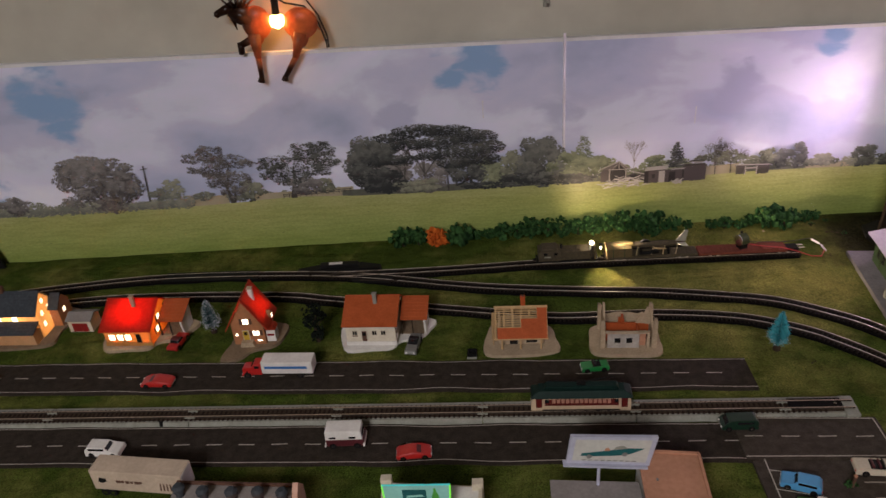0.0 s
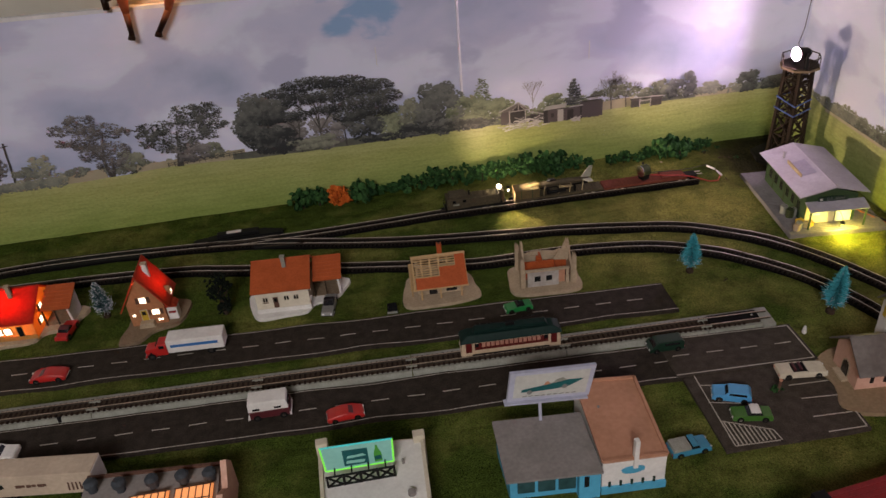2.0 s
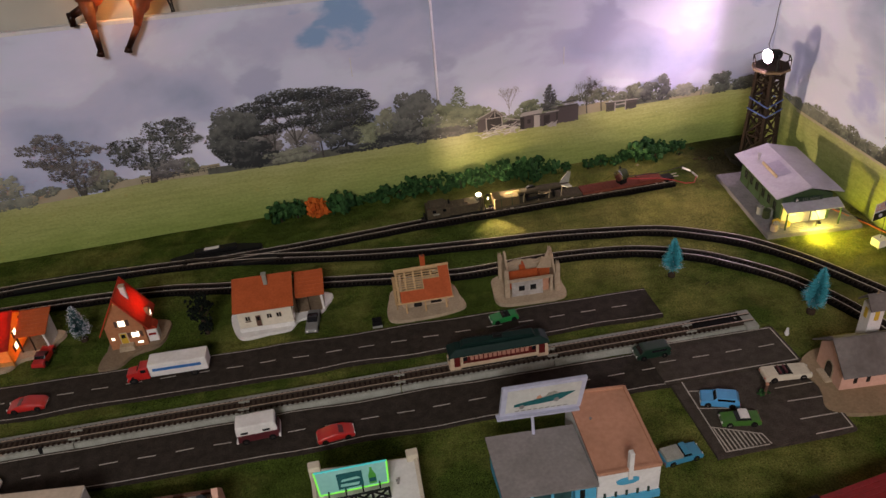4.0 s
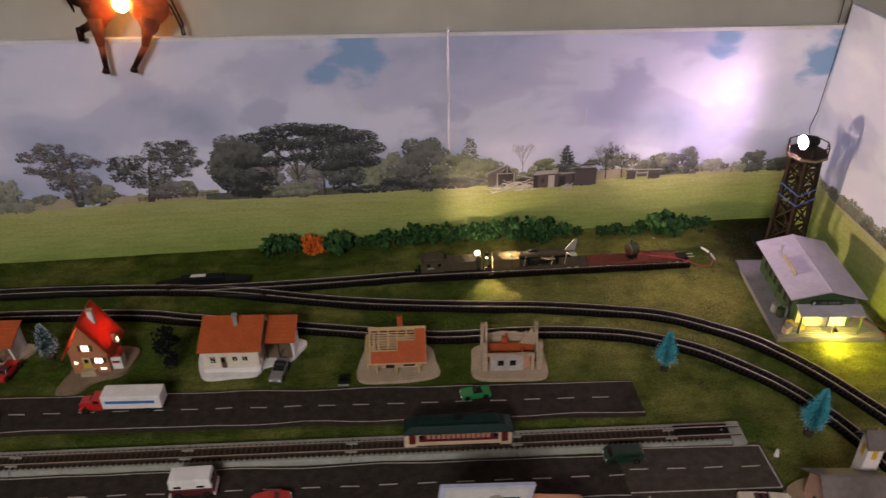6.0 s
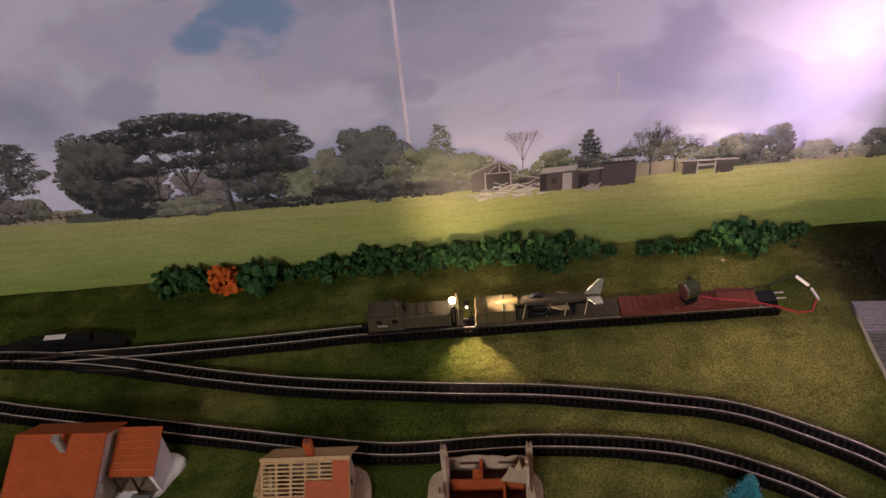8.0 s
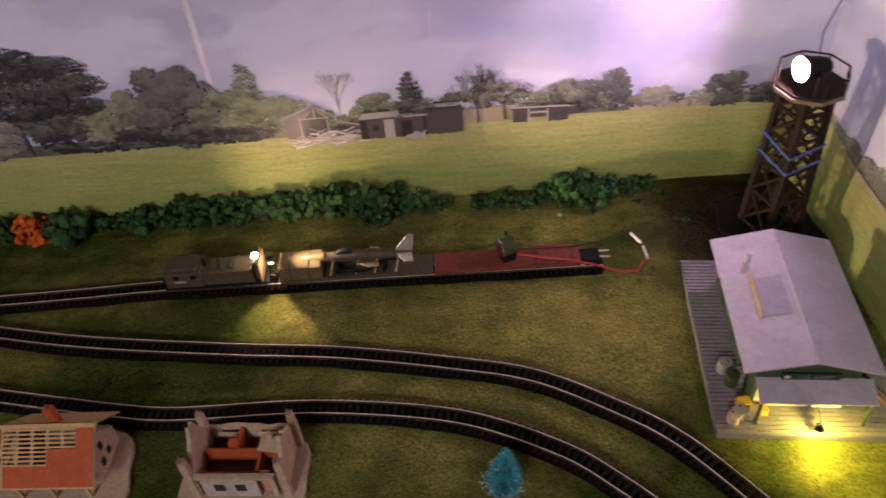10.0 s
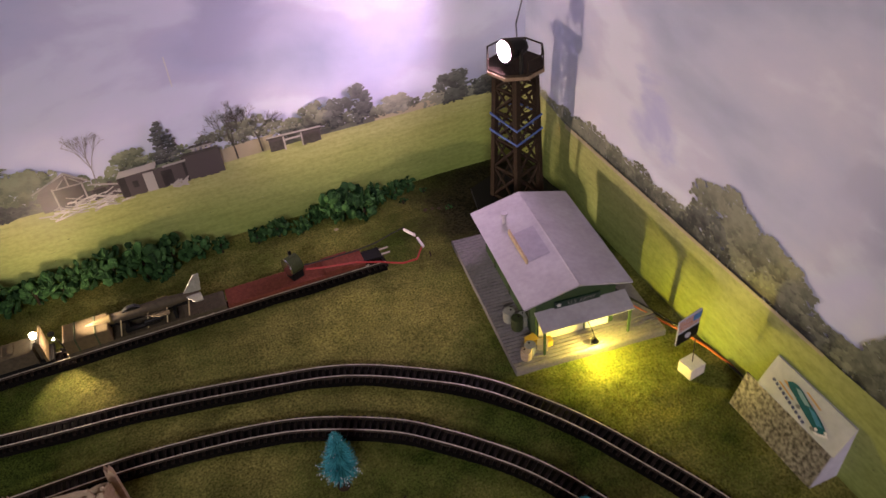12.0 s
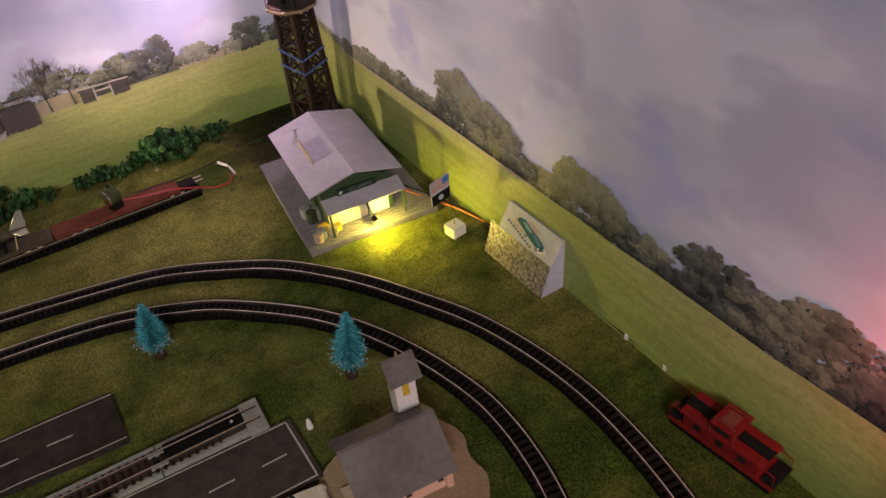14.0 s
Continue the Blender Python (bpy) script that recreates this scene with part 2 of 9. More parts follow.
def figurine_mat():
    """Glazed brown ornament, light shining through its thin body; head, antlers and hooves are darker."""
    m = bpy.data.materials.new("brown_figurine")
    m.use_nodes = True
    n, l = m.node_tree.nodes, m.node_tree.links
    bs = n["Principled BSDF"]
    co, sep, tex = n.new("ShaderNodeTexCoord"), n.new("ShaderNodeSeparateXYZ"), n.new("ShaderNodeTexNoise")
    l.new(co.outputs["Object"], sep.inputs["Vector"])
    l.new(co.outputs["Object"], tex.inputs["Vector"])
    tex.inputs["Scale"].default_value, tex.inputs["Detail"].default_value = 90, 5.0
    glaze = n.new("ShaderNodeValToRGB")
    glaze.color_ramp.elements[0].position, glaze.color_ramp.elements[1].position = 0.3, 0.7
    glaze.color_ramp.elements[0].color, glaze.color_ramp.elements[1].color = (0.44, 0.16, 0.07, 1), (0.74, 0.30, 0.14, 1)
    l.new(tex.outputs["Fac"], glaze.inputs["Fac"])
    out = glaze.outputs["Color"]
    for axis, lo, hi in (("X", -0.168, -0.184), ("Z", 0.256, 0.240)):
        zone, mx = n.new("ShaderNodeMapRange"), n.new("ShaderNodeMix")
        zone.interpolation_type = "SMOOTHSTEP"
        zone.inputs["From Min"].default_value, zone.inputs["From Max"].default_value = lo, hi
        l.new(sep.outputs[axis], zone.inputs["Value"])
        mx.data_type = "RGBA"
        l.new(zone.outputs["Result"], mx.inputs["Factor"])
        l.new(out, mx.inputs[6])
        mx.inputs[7].default_value = (0.060, 0.026, 0.016, 1)
        out = mx.outputs[2]
    l.new(out, bs.inputs["Base Color"])
    bs.inputs["Roughness"].default_value = 0.3
    thin, ms = n.new("ShaderNodeBsdfTranslucent"), n.new("ShaderNodeMixShader")
    l.new(out, thin.inputs["Color"])
    ms.inputs["Fac"].default_value = 0.70
    l.new(bs.outputs["BSDF"], ms.inputs[1])
    l.new(thin.outputs["BSDF"], ms.inputs[2])
    l.new(ms.outputs["Shader"], n["Material Output"].inputs["Surface"])
    return m


def poster_mat(name, blues, shift, warm=1.0):
    """A glossy printed sheet: a cloudy sky with a few openings of blue."""
    m = bpy.data.materials.new(name)
    m.use_nodes = True
    n, l = m.node_tree.nodes, m.node_tree.links
    bs = n["Principled BSDF"]
    co, mp = n.new("ShaderNodeTexCoord"), n.new("ShaderNodeMapping")
    mp.inputs["Location"].default_value = shift
    mp.inputs["Scale"].default_value = (1.0, 1.0, 2.0)
    l.new(co.outputs["Object"], mp.inputs["Vector"])

    def noisy(s, d, dist=0.0):
        t = n.new("ShaderNodeTexNoise")
        t.inputs["Scale"].default_value, t.inputs["Detail"].default_value, t.inputs["Distortion"].default_value = s, d, dist
        l.new(mp.outputs["Vector"], t.inputs["Vector"])
        return t.outputs["Fac"]

    ramp = n.new("ShaderNodeValToRGB")
    e = ramp.color_ramp.elements
    e[0].position, e[0].color = 0.33, (0.38 * warm, 0.44, 0.62, 1)
    e[1].position, e[1].color = 0.70, (0.84 * warm, 0.85, 0.98, 1)
    for at, c in ((0.44, (0.54, 0.57, 0.76)), (0.495, (0.60, 0.61, 0.79)), (0.535, (0.69, 0.725, 0.88)), (0.60, (0.73, 0.735, 0.92))):
        ramp.color_ramp.elements.new(at).color = (c[0] * warm, c[1], c[2], 1)
    l.new(noisy(5.0, 7.0, 0.25), ramp.inputs["Fac"])
    out = ramp.outputs["Color"]
    rag = noisy(17.0, 9.0, 0.3)
    for bx, by, bz, r, tint in blues:
        dv = n.new("ShaderNodeVectorMath")
        dv.operation = "DISTANCE"
        dv.inputs[1].default_value = (bx, by, bz)
        l.new(co.outputs["Object"], dv.inputs[0])
        ad = n.new("ShaderNodeMath")
        ad.operation = "MULTIPLY_ADD"
        l.new(rag, ad.inputs[0])
        ad.inputs[1].default_value = 3.6 * r
        l.new(dv.outputs["Value"], ad.inputs[2])
        mr = n.new("ShaderNodeMapRange")
        mr.interpolation_type = "SMOOTHSTEP"
        mr.inputs["From Min"].default_value, mr.inputs["From Max"].default_value = 2.85 * r, 2.15 * r
        l.new(ad.outputs["Value"], mr.inputs["Value"])
        mx = n.new("ShaderNodeMix")
        mx.data_type = "RGBA"
        l.new(mr.outputs["Result"], mx.inputs["Factor"])
        l.new(out, mx.inputs[6])
        mx.inputs[7].default_value = (*tint, 1)
        out = mx.outputs[2]
    l.new(out, bs.inputs["Base Color"])
    bs.inputs["Roughness"].default_value = 0.5
    bs.inputs["Specular IOR Level"].default_value = 0.3
    bp = n.new("ShaderNodeBump")
    bp.inputs["Strength"].default_value, bp.inputs["Distance"].default_value = 0.10, 0.0015
    l.new(noisy(9.0, 1.0), bp.inputs["Height"])
    l.new(bp.outputs["Normal"], bs.inputs["Normal"])
    return m


M = {
    "wall": mat("room_wall_paint", (0.60, 0.58, 0.49), (0.54, 0.52, 0.44), 40, 0.8, 0.1, 400),
    "panel": mat("brown_wall_panel", (0.20, 0.14, 0.09), (0.13, 0.09, 0.055), 40, 0.7, 0.1),
    "ceiling": mat("ceiling_paint", (0.42, 0.40, 0.38), (0.37, 0.35, 0.33), 30, 0.85),
    "carpet": mat("floor_carpet", (0.11, 0.09, 0.075), (0.07, 0.058, 0.048), 200, 0.95, 0.4),
    "diffuser": mat("opal_diffuser", (0.8, 0.8, 0.78), None, 100, 0.5, glow=((0.97, 0.87, 0.86), 3.0)),
    "board": mat("plywood_board", (0.36, 0.25, 0.14), (0.28, 0.19, 0.10), 60, 0.7, 0.1),
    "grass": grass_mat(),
    "asphalt": mat("printed_asphalt", (0.056, 0.044, 0.034), (0.018, 0.014, 0.011), 900, 0.8, 0.2, 1100, stains=0.6),
    "asphalt_pale": mat("worn_printed_asphalt", (0.088, 0.072, 0.055), (0.034, 0.028, 0.022), 900, 0.8, 0.2, 1100, stains=0.6),
    "line": mat("road_line_white", (0.56, 0.52, 0.45), (0.32, 0.29, 0.25), 900, 0.7),
    "rail": mat("nickel_silver_rail", (0.74, 0.66, 0.56), (0.46, 0.40, 0.33), 500, 0.40, metal=0.25),
    "rail_side": mat("tarnished_rail_side", (0.060, 0.046, 0.035), (0.026, 0.020, 0.015), 500, 0.6),
    "rail_brass": mat("dull_rail", (0.50, 0.40, 0.30), (0.32, 0.25, 0.18), 500, 0.42, metal=0.4),
    "tie": mat("dark_plastic_tie", (0.018, 0.013, 0.010), (0.007, 0.005, 0.004), 900, 0.6, 0.2, per_piece=0.35),
    "tie_brown": mat("brown_plastic_tie", (0.030, 0.018, 0.012), (0.016, 0.009, 0.006), 900, 0.8, 0.2, per_piece=0.3),
    "bed": mat("dark_track_bed", (0.005, 0.004, 0.003), (0.002, 0.0016, 0.0014), 1200, 0.85, 0.4),
    "concrete": mat("grey_roadbed_plastic", (0.345, 0.350, 0.300), (0.235, 0.240, 0.200), 900, 0.6, 0.15, stains=0.35),
    "white": mat("white_plastic", (0.78, 0.76, 0.72), (0.68, 0.66, 0.62), 400, 0.5, 0.05),
    "lattice": mat("tan_wood_plastic", (0.56, 0.38, 0.19), (0.44, 0.29, 0.14), 400, 0.6, 0.1),
    "house_white": mat("cream_white_walls", (0.72, 0.66, 0.53), (0.62, 0.56, 0.44), 400, 0.6, 0.15),
    "tram_cream": mat("tram_cream", (0.58, 0.45, 0.31), (0.46, 0.35, 0.23), 400, 0.5, 0.05),
    "cream": mat("cream_plastic", (0.66, 0.60, 0.47), (0.55, 0.49, 0.37), 400, 0.55, 0.05),
    "ruin_grey": mat("weathered_wall_plastic", (0.50, 0.47, 0.43), (0.36, 0.33, 0.29), 420, 0.7, 0.35, 700, stains=0.45),
    "stone": mat("moulded_stone_base", (0.50, 0.40, 0.28), (0.34, 0.26, 0.17), 500, 0.8, 0.6, 700),
    "brown_base": mat("brown_earth_base", (0.28, 0.21, 0.14), (0.17, 0.12, 0.075), 500, 0.85, 0.7, 700),
    "beige_base": mat("beige_yard_base", (0.31, 0.23, 0.14), (0.22, 0.16, 0.09), 400, 0.8, 0.3),
    "orange_roof": mat("orange_roof_plastic", (0.46, 0.105, 0.032), (0.34, 0.072, 0.022), 500, 0.5, 0.15),
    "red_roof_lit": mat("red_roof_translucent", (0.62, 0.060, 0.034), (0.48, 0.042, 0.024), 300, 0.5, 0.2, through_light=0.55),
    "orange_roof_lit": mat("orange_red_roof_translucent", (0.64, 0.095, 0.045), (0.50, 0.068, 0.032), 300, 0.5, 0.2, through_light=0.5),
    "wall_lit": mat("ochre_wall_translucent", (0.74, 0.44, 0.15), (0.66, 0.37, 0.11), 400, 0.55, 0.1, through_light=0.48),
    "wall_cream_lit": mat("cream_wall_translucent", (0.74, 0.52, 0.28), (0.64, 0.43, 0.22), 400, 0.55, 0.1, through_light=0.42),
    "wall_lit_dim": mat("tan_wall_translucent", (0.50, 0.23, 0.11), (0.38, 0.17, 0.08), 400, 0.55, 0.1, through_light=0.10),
    "pane_lit": mat("lit_window_sheet", (0.92, 0.88, 0.80), (0.88, 0.82, 0.72), 300, 0.4, stains=0.05, glow=((1.0, 0.76, 0.52), 5.5)),
    "skylight": mat("lit_skylight_sheet", (0.80, 0.45, 0.22), (0.60, 0.30, 0.14), 200, 0.4, glow=((1.0, 0.34, 0.10), 0.75)),
    "slate": mat("slate_roof", (0.060, 0.070, 0.080), (0.035, 0.042, 0.050), 400, 0.6, 0.3),
    "grey_roof": mat("grey_roof_sheet", (0.285, 0.262, 0.245), (0.215, 0.196, 0.184), 350, 0.65, 0.15),
    "shop_glass": mat("teal_shop_glass", (0.045, 0.110, 0.115), (0.022, 0.060, 0.064), 120, 0.2),
    "trailer_cream": mat("trailer_cream", (0.58, 0.47, 0.36), (0.48, 0.385, 0.29), 300, 0.55, 0.05),
    "depot_roof": mat("depot_roof_grey", (0.44, 0.42, 0.46), (0.37, 0.35, 0.39), 300, 0.5, 0.05),
    "depot_patch": mat("depot_roof_patch", (0.37, 0.35, 0.40), (0.31, 0.295, 0.34), 300, 0.6, 0.05),
    "nose_paint": mat("yellowed_nose_paint", (0.125, 0.098, 0.038), (0.09, 0.070, 0.028), 400, 0.6, 0.1),
    "depot_deck": mat("depot_deck_grey", (0.235, 0.222, 0.225), (0.165, 0.156, 0.158), 500, 0.6, 0.1),
    "olive": mat("olive_plastic", (0.055, 0.070, 0.030), (0.035, 0.045, 0.020), 400, 0.55, 0.1),
    "army_green": mat("army_green_wall", (0.050, 0.085, 0.040), (0.034, 0.060, 0.028), 400, 0.6, 0.1),
    "dark_olive": mat("dark_olive_car", (0.095, 0.078, 0.050), (0.055, 0.046, 0.030), 400, 0.55, 0.1),
    "rust": mat("oxide_red_deck", (0.20, 0.060, 0.038), (0.13, 0.036, 0.024), 500, 0.65, 0.2),
    "tan": mat("tan_tarp", (0.50, 0.42, 0.25), (0.42, 0.34, 0.19), 400, 0.7, 0.2),
    "tarp": mat("tarpaulin_khaki", (0.135, 0.104, 0.050), (0.092, 0.070, 0.034), 400, 0.8, 0.3),
    "black": mat("black_plastic", (0.012, 0.012, 0.012), (0.007, 0.007, 0.007), 500, 0.5),
    "dark_glass": mat("dark_window", (0.015, 0.016, 0.018), (0.010, 0.010, 0.011), 300, 0.15, stains=0.05),
    "chrome": mat("chrome_trim", (0.7, 0.7, 0.7), (0.55, 0.55, 0.55), 300, 0.2, metal=1.0, stains=0.1),
    "tyre": mat("tyre_black", (0.012, 0.012, 0.012), (0.008, 0.008, 0.008), 700, 0.8),
    "red": mat("red_plastic", (0.50, 0.020, 0.016), (0.42, 0.016, 0.014), 300, 0.35, coat=0.3),
    "dull_red": mat("dull_red_plastic", (0.30, 0.022, 0.020), (0.20, 0.016, 0.014), 500, 0.55, 0.15),
    "tram_red": mat("tram_dark_red", (0.12, 0.014, 0.012), (0.075, 0.010, 0.009), 400, 0.5),
    "caboose_red": mat("caboose_dark_red", (0.21, 0.014, 0.014), (0.13, 0.010, 0.010), 400, 0.5, 0.1),
    "green": mat("green_car_paint", (0.014, 0.22, 0.050), (0.010, 0.18, 0.040), 300, 0.35, coat=0.3),
    "leaf_green": mat("grass_green_paint", (0.055, 0.165, 0.022), (0.042, 0.13, 0.018), 300, 0.4),
    "dark_green": mat("dark_green_paint", (0.006, 0.030, 0.016), (0.004, 0.022, 0.012), 300, 0.35, coat=0.2),
    "tram_pane": mat("tram_pink_panes", (0.46, 0.24, 0.17), (0.34, 0.16, 0.11), 500, 0.4),
    "tram_green": mat("tram_roof_green", (0.008, 0.026, 0.021), (0.005, 0.017, 0.014), 300, 0.55),
    "blue": mat("sky_blue_paint", (0.090, 0.36, 0.66), (0.075, 0.31, 0.58), 300, 0.35, coat=0.3),
    "stripe_blue": mat("stripe_blue", (0.03, 0.16, 0.46), (0.025, 0.14, 0.40), 300, 0.45),
    "cyan": mat("cyan_paint", (0.10, 0.42, 0.62), (0.08, 0.36, 0.54), 300, 0.5),
    "cyan_deep": mat("deep_cyan_paint", (0.045, 0.24, 0.36), (0.035, 0.20, 0.31), 300, 0.45),
    "print_amber": mat("poster_amber_ink", (0.58, 0.36, 0.14), (0.50, 0.30, 0.12), 300, 0.5),
    "print_mist": mat("poster_pale_teal_ink", (0.26, 0.42, 0.42), (0.20, 0.34, 0.35), 300, 0.5),
    "print_slate": mat("poster_slate_ink", (0.10, 0.11, 0.18), (0.08, 0.09, 0.15), 300, 0.5),
    "maroon": mat("maroon_paint", (0.10, 0.018, 0.022), (0.07, 0.012, 0.016), 300, 0.45),
    "grey_car": mat("grey_car_paint", (0.22, 0.22, 0.20), (0.16, 0.16, 0.15), 300, 0.4),
    "salmon": mat("salmon_roof", (0.52, 0.27, 0.17), (0.43, 0.215, 0.13), 250, 0.65, 0.08),
    "pink": mat("pink_stucco", (0.66, 0.42, 0.32), (0.56, 0.34, 0.25), 300, 0.7, 0.2),
    "brick": mat("brown_brick", (0.16, 0.085, 0.060), (0.09, 0.050, 0.036), 600, 0.8, 0.4),
    "sign_blue": mat("sign_frame_blue", (0.48, 0.50, 0.60), (0.40, 0.42, 0.52), 300, 0.5),
    "sign_white": mat("sign_white", (0.56, 0.57, 0.52), (0.48, 0.49, 0.45), 300, 0.5),
    "sign_teal": mat("sign_teal", (0.020, 0.13, 0.13), (0.014, 0.09, 0.10), 300, 0.5),
    "mint": mat("edge_lit_sheet", (0.27, 0.46, 0.46), (0.22, 0.39, 0.41), 300, 0.4, glow=((0.12, 0.62, 0.36), 0.17)),
    "edge_green": mat("lit_green_edge", (0.3, 0.9, 0.1), None, 300, 0.4, glow=((0.16, 1.0, 0.06), 0.5)),
    "edge_cyan": mat("lit_cyan_edge", (0.1, 0.7, 0.7), None, 300, 0.4, glow=((0.05, 0.62, 0.60), 0.22)),
    "bottle": mat("bottle_green", (0.08, 0.40, 0.05), (0.06, 0.32, 0.04), 300, 0.4),
    "foil": mat("crinkled_foil", (0.50, 0.46, 0.42), (0.10, 0.09, 0.08), 420, 0.32, 1.0, 520, metal=0.45, contrast=0.3),
    "foam": mat("white_foam_block", (0.74, 0.72, 0.66), (0.64, 0.62, 0.56), 500, 0.8, 0.3),
    "orange_wire": mat("orange_wire", (0.55, 0.12, 0.02), (0.45, 0.09, 0.015), 300, 0.45),
    "red_wire": mat("red_wire", (0.42, 0.030, 0.025), (0.34, 0.024, 0.02), 300, 0.45),
    "blue_band": mat("blue_rubber_band", (0.10, 0.16, 0.42), (0.08, 0.13, 0.36), 300, 0.5),
    "yellow": mat("yellow_paint", (0.62, 0.42, 0.05), (0.52, 0.35, 0.04), 300, 0.5),
    "ballast": mat("brown_ballast", (0.075, 0.052, 0.036), (0.040, 0.027, 0.018), 900, 0.85, 0.4),
    "tower_brown": mat("dark_tower_timber", (0.040, 0.027, 0.018), (0.020, 0.013, 0.009), 700, 0.75, 0.4),
    "bark": mat("twig_brown", (0.055, 0.038, 0.024), (0.032, 0.022, 0.014), 700, 0.9, 0.5),
    "figurine": figurine_mat(),
    "cable": mat("black_cable", (0.012, 0.012, 0.013), (0.008, 0.008, 0.008), 300, 0.45),
    "search_glass": mat("lit_searchlight_glass", (0.9, 0.9, 0.95), None, 300, 0.2, glow=((1.0, 0.68, 0.93), 520.0)),
    "led_glass": mat("lit_led", (1, 0.95, 0.85), None, 300, 0.2, glow=((1.0, 0.86, 0.60), 60.0)),
    "bulb_glass": mat("lit_orange_bulb", (1, 0.7, 0.35), None, 300, 0.2, glow=((1.0, 0.46, 0.13), 42.0)),
    "depot_glass": mat("lit_yellow_bulb", (1, 0.9, 0.4), None, 300, 0.2, glow=((1.0, 0.80, 0.10), 20.0)),
    "bush": island_mat("bush_foam", (0.003, 0.016, 0.005), (0.040, 0.105, 0.030), 0.85),
    "orange_bush": island_mat("orange_bush_foam", (0.40, 0.075, 0.012), (0.62, 0.15, 0.025), 0.85),
    "teal": island_mat("teal_bristles", (0.006, 0.085, 0.11), (0.085, 0.46, 0.52), 0.6),
    "snow": island_mat("snow_tips", (0.55, 0.60, 0.66), (0.80, 0.82, 0.86), 0.7),
    "pine_needles": island_mat("snowy_pine_bristles", (0.008, 0.030, 0.032), (0.055, 0.120, 0.125), 0.7),
    "black_tree": island_mat("dark_tree_foam", (0.002, 0.004, 0.003), (0.010, 0.014, 0.009), 0.9),
    "print_tree": leaf_print("printed_foliage", (0.060, 0.064, 0.055), (0.275, 0.285, 0.215)),
    "print_ash": leaf_print("printed_grey_foliage", (0.085, 0.080, 0.080), (0.290, 0.275, 0.265)),
    "print_dark": leaf_print("printed_dark_foliage", (0.036, 0.040, 0.042), (0.180, 0.188, 0.172)),
    "print_green": leaf_print("printed_green_foliage", (0.065, 0.078, 0.052), (0.290, 0.320, 0.205)),
    "print_far": leaf_print("printed_far_foliage", (0.150, 0.160, 0.140), (0.340, 0.345, 0.265)),
    "print_tuft": leaf_print("printed_tufts", (0.090, 0.110, 0.040), (0.250, 0.280, 0.100)),
    "print_dark_gap": mat("printed_dark_gap", (0.050, 0.044, 0.045), (0.028, 0.025, 0.026), 300, 0.42),
    "print_hedge_foot": mat("printed_hedge_foot", (0.15, 0.155, 0.125), (0.09, 0.095, 0.080), 160, 0.42),
    "print_twig": mat("printed_twig", (0.30, 0.28, 0.29), (0.22, 0.20, 0.21), 300, 0.42),
    "print_wood": island_mat("printed_timber", (0.060, 0.052, 0.052), (0.150, 0.128, 0.124), 0.42),
    "print_trunk": mat("printed_trunk", (0.09, 0.085, 0.075), (0.05, 0.047, 0.042), 300, 0.42),
    "print_pale": island_mat("printed_pale_timber", (0.30, 0.28, 0.26), (0.62, 0.60, 0.56), 0.42),
    "print_field": field_print(),
    "print_straw": mat("printed_straw_field", (0.44, 0.38, 0.27), (0.36, 0.32, 0.21), 60, 0.42, stains=0.1),
    "joint_tape": mat("clear_joint_tape", (0.88, 0.86, 0.92), (0.80, 0.78, 0.85), 200, 0.35, 0.1),
    "church_roof": mat("church_roof_grey", (0.185, 0.170, 0.155), (0.130, 0.120, 0.108), 250, 0.65, 0.2, stains=0.5),
    "paper_white": mat("white_paper_edge", (0.80, 0.80, 0.82), (0.72, 0.72, 0.74), 200, 0.5),
}


# ---- building helpers ----
def box(bm, x0, x1, y0, y1, z0, z1, bevel=0.0):
    """A box, its edges rounded by bevel."""
    m = Matrix.Translation(((x0 + x1) / 2, (y0 + y1) / 2, (z0 + z1) / 2)) @ Matrix.Diagonal((x1 - x0, y1 - y0, z1 - z0, 1))
    made = bmesh.ops.create_cube(bm, size=1, matrix=m)["verts"]
    if bevel:
        edges = list({e for v in made for e in v.link_edges})
        bmesh.ops.bevel(bm, geom=edges, offset=bevel, segments=2, profile=0.6, affect="EDGES")
    return bm


def prism(bm, outline, a0, a1, axis="y", shrink=0.0):
    """An outline in the plane across axis, drawn out from a0 to a1. shrink: how far the outline draws in at both ends."""
    def at(p, a):
        return {"x": (a, p[0], p[1]), "y": (p[0], a, p[1]), "z": (p[0], p[1], a)}[axis]
    lo = [bm.verts.new(at(p, a0)) for p in outline]
    hi = [bm.verts.new(at(p, a1)) for p in outline]
    k = len(outline)
    for i in range(k):
        bm.faces.new((lo[i], lo[(i + 1) % k], hi[(i + 1) % k], hi[i]))
    bm.faces.new(lo[::-1])
    bm.faces.new(hi)
    return bm


def rod(bm, a, b, r, seg=8, r2=None):
    a, b = Vector(a), Vector(b)
    d = b - a
    m = Matrix.Translation((a + b) / 2) @ d.to_track_quat("Z", "Y").to_matrix().to_4x4()
    bmesh.ops.create_cone(bm, cap_ends=True, segments=seg, radius1=r, radius2=r if r2 is None else r2, depth=d.length, matrix=m)
    return bm


def ball(bm, c, r, sub=2, squash=(1, 1, 1)):
    bmesh.ops.create_icosphere(bm, subdivisions=sub, radius=r, matrix=Matrix.Translation(c) @ Matrix.Diagonal((*squash, 1)))
    return bm


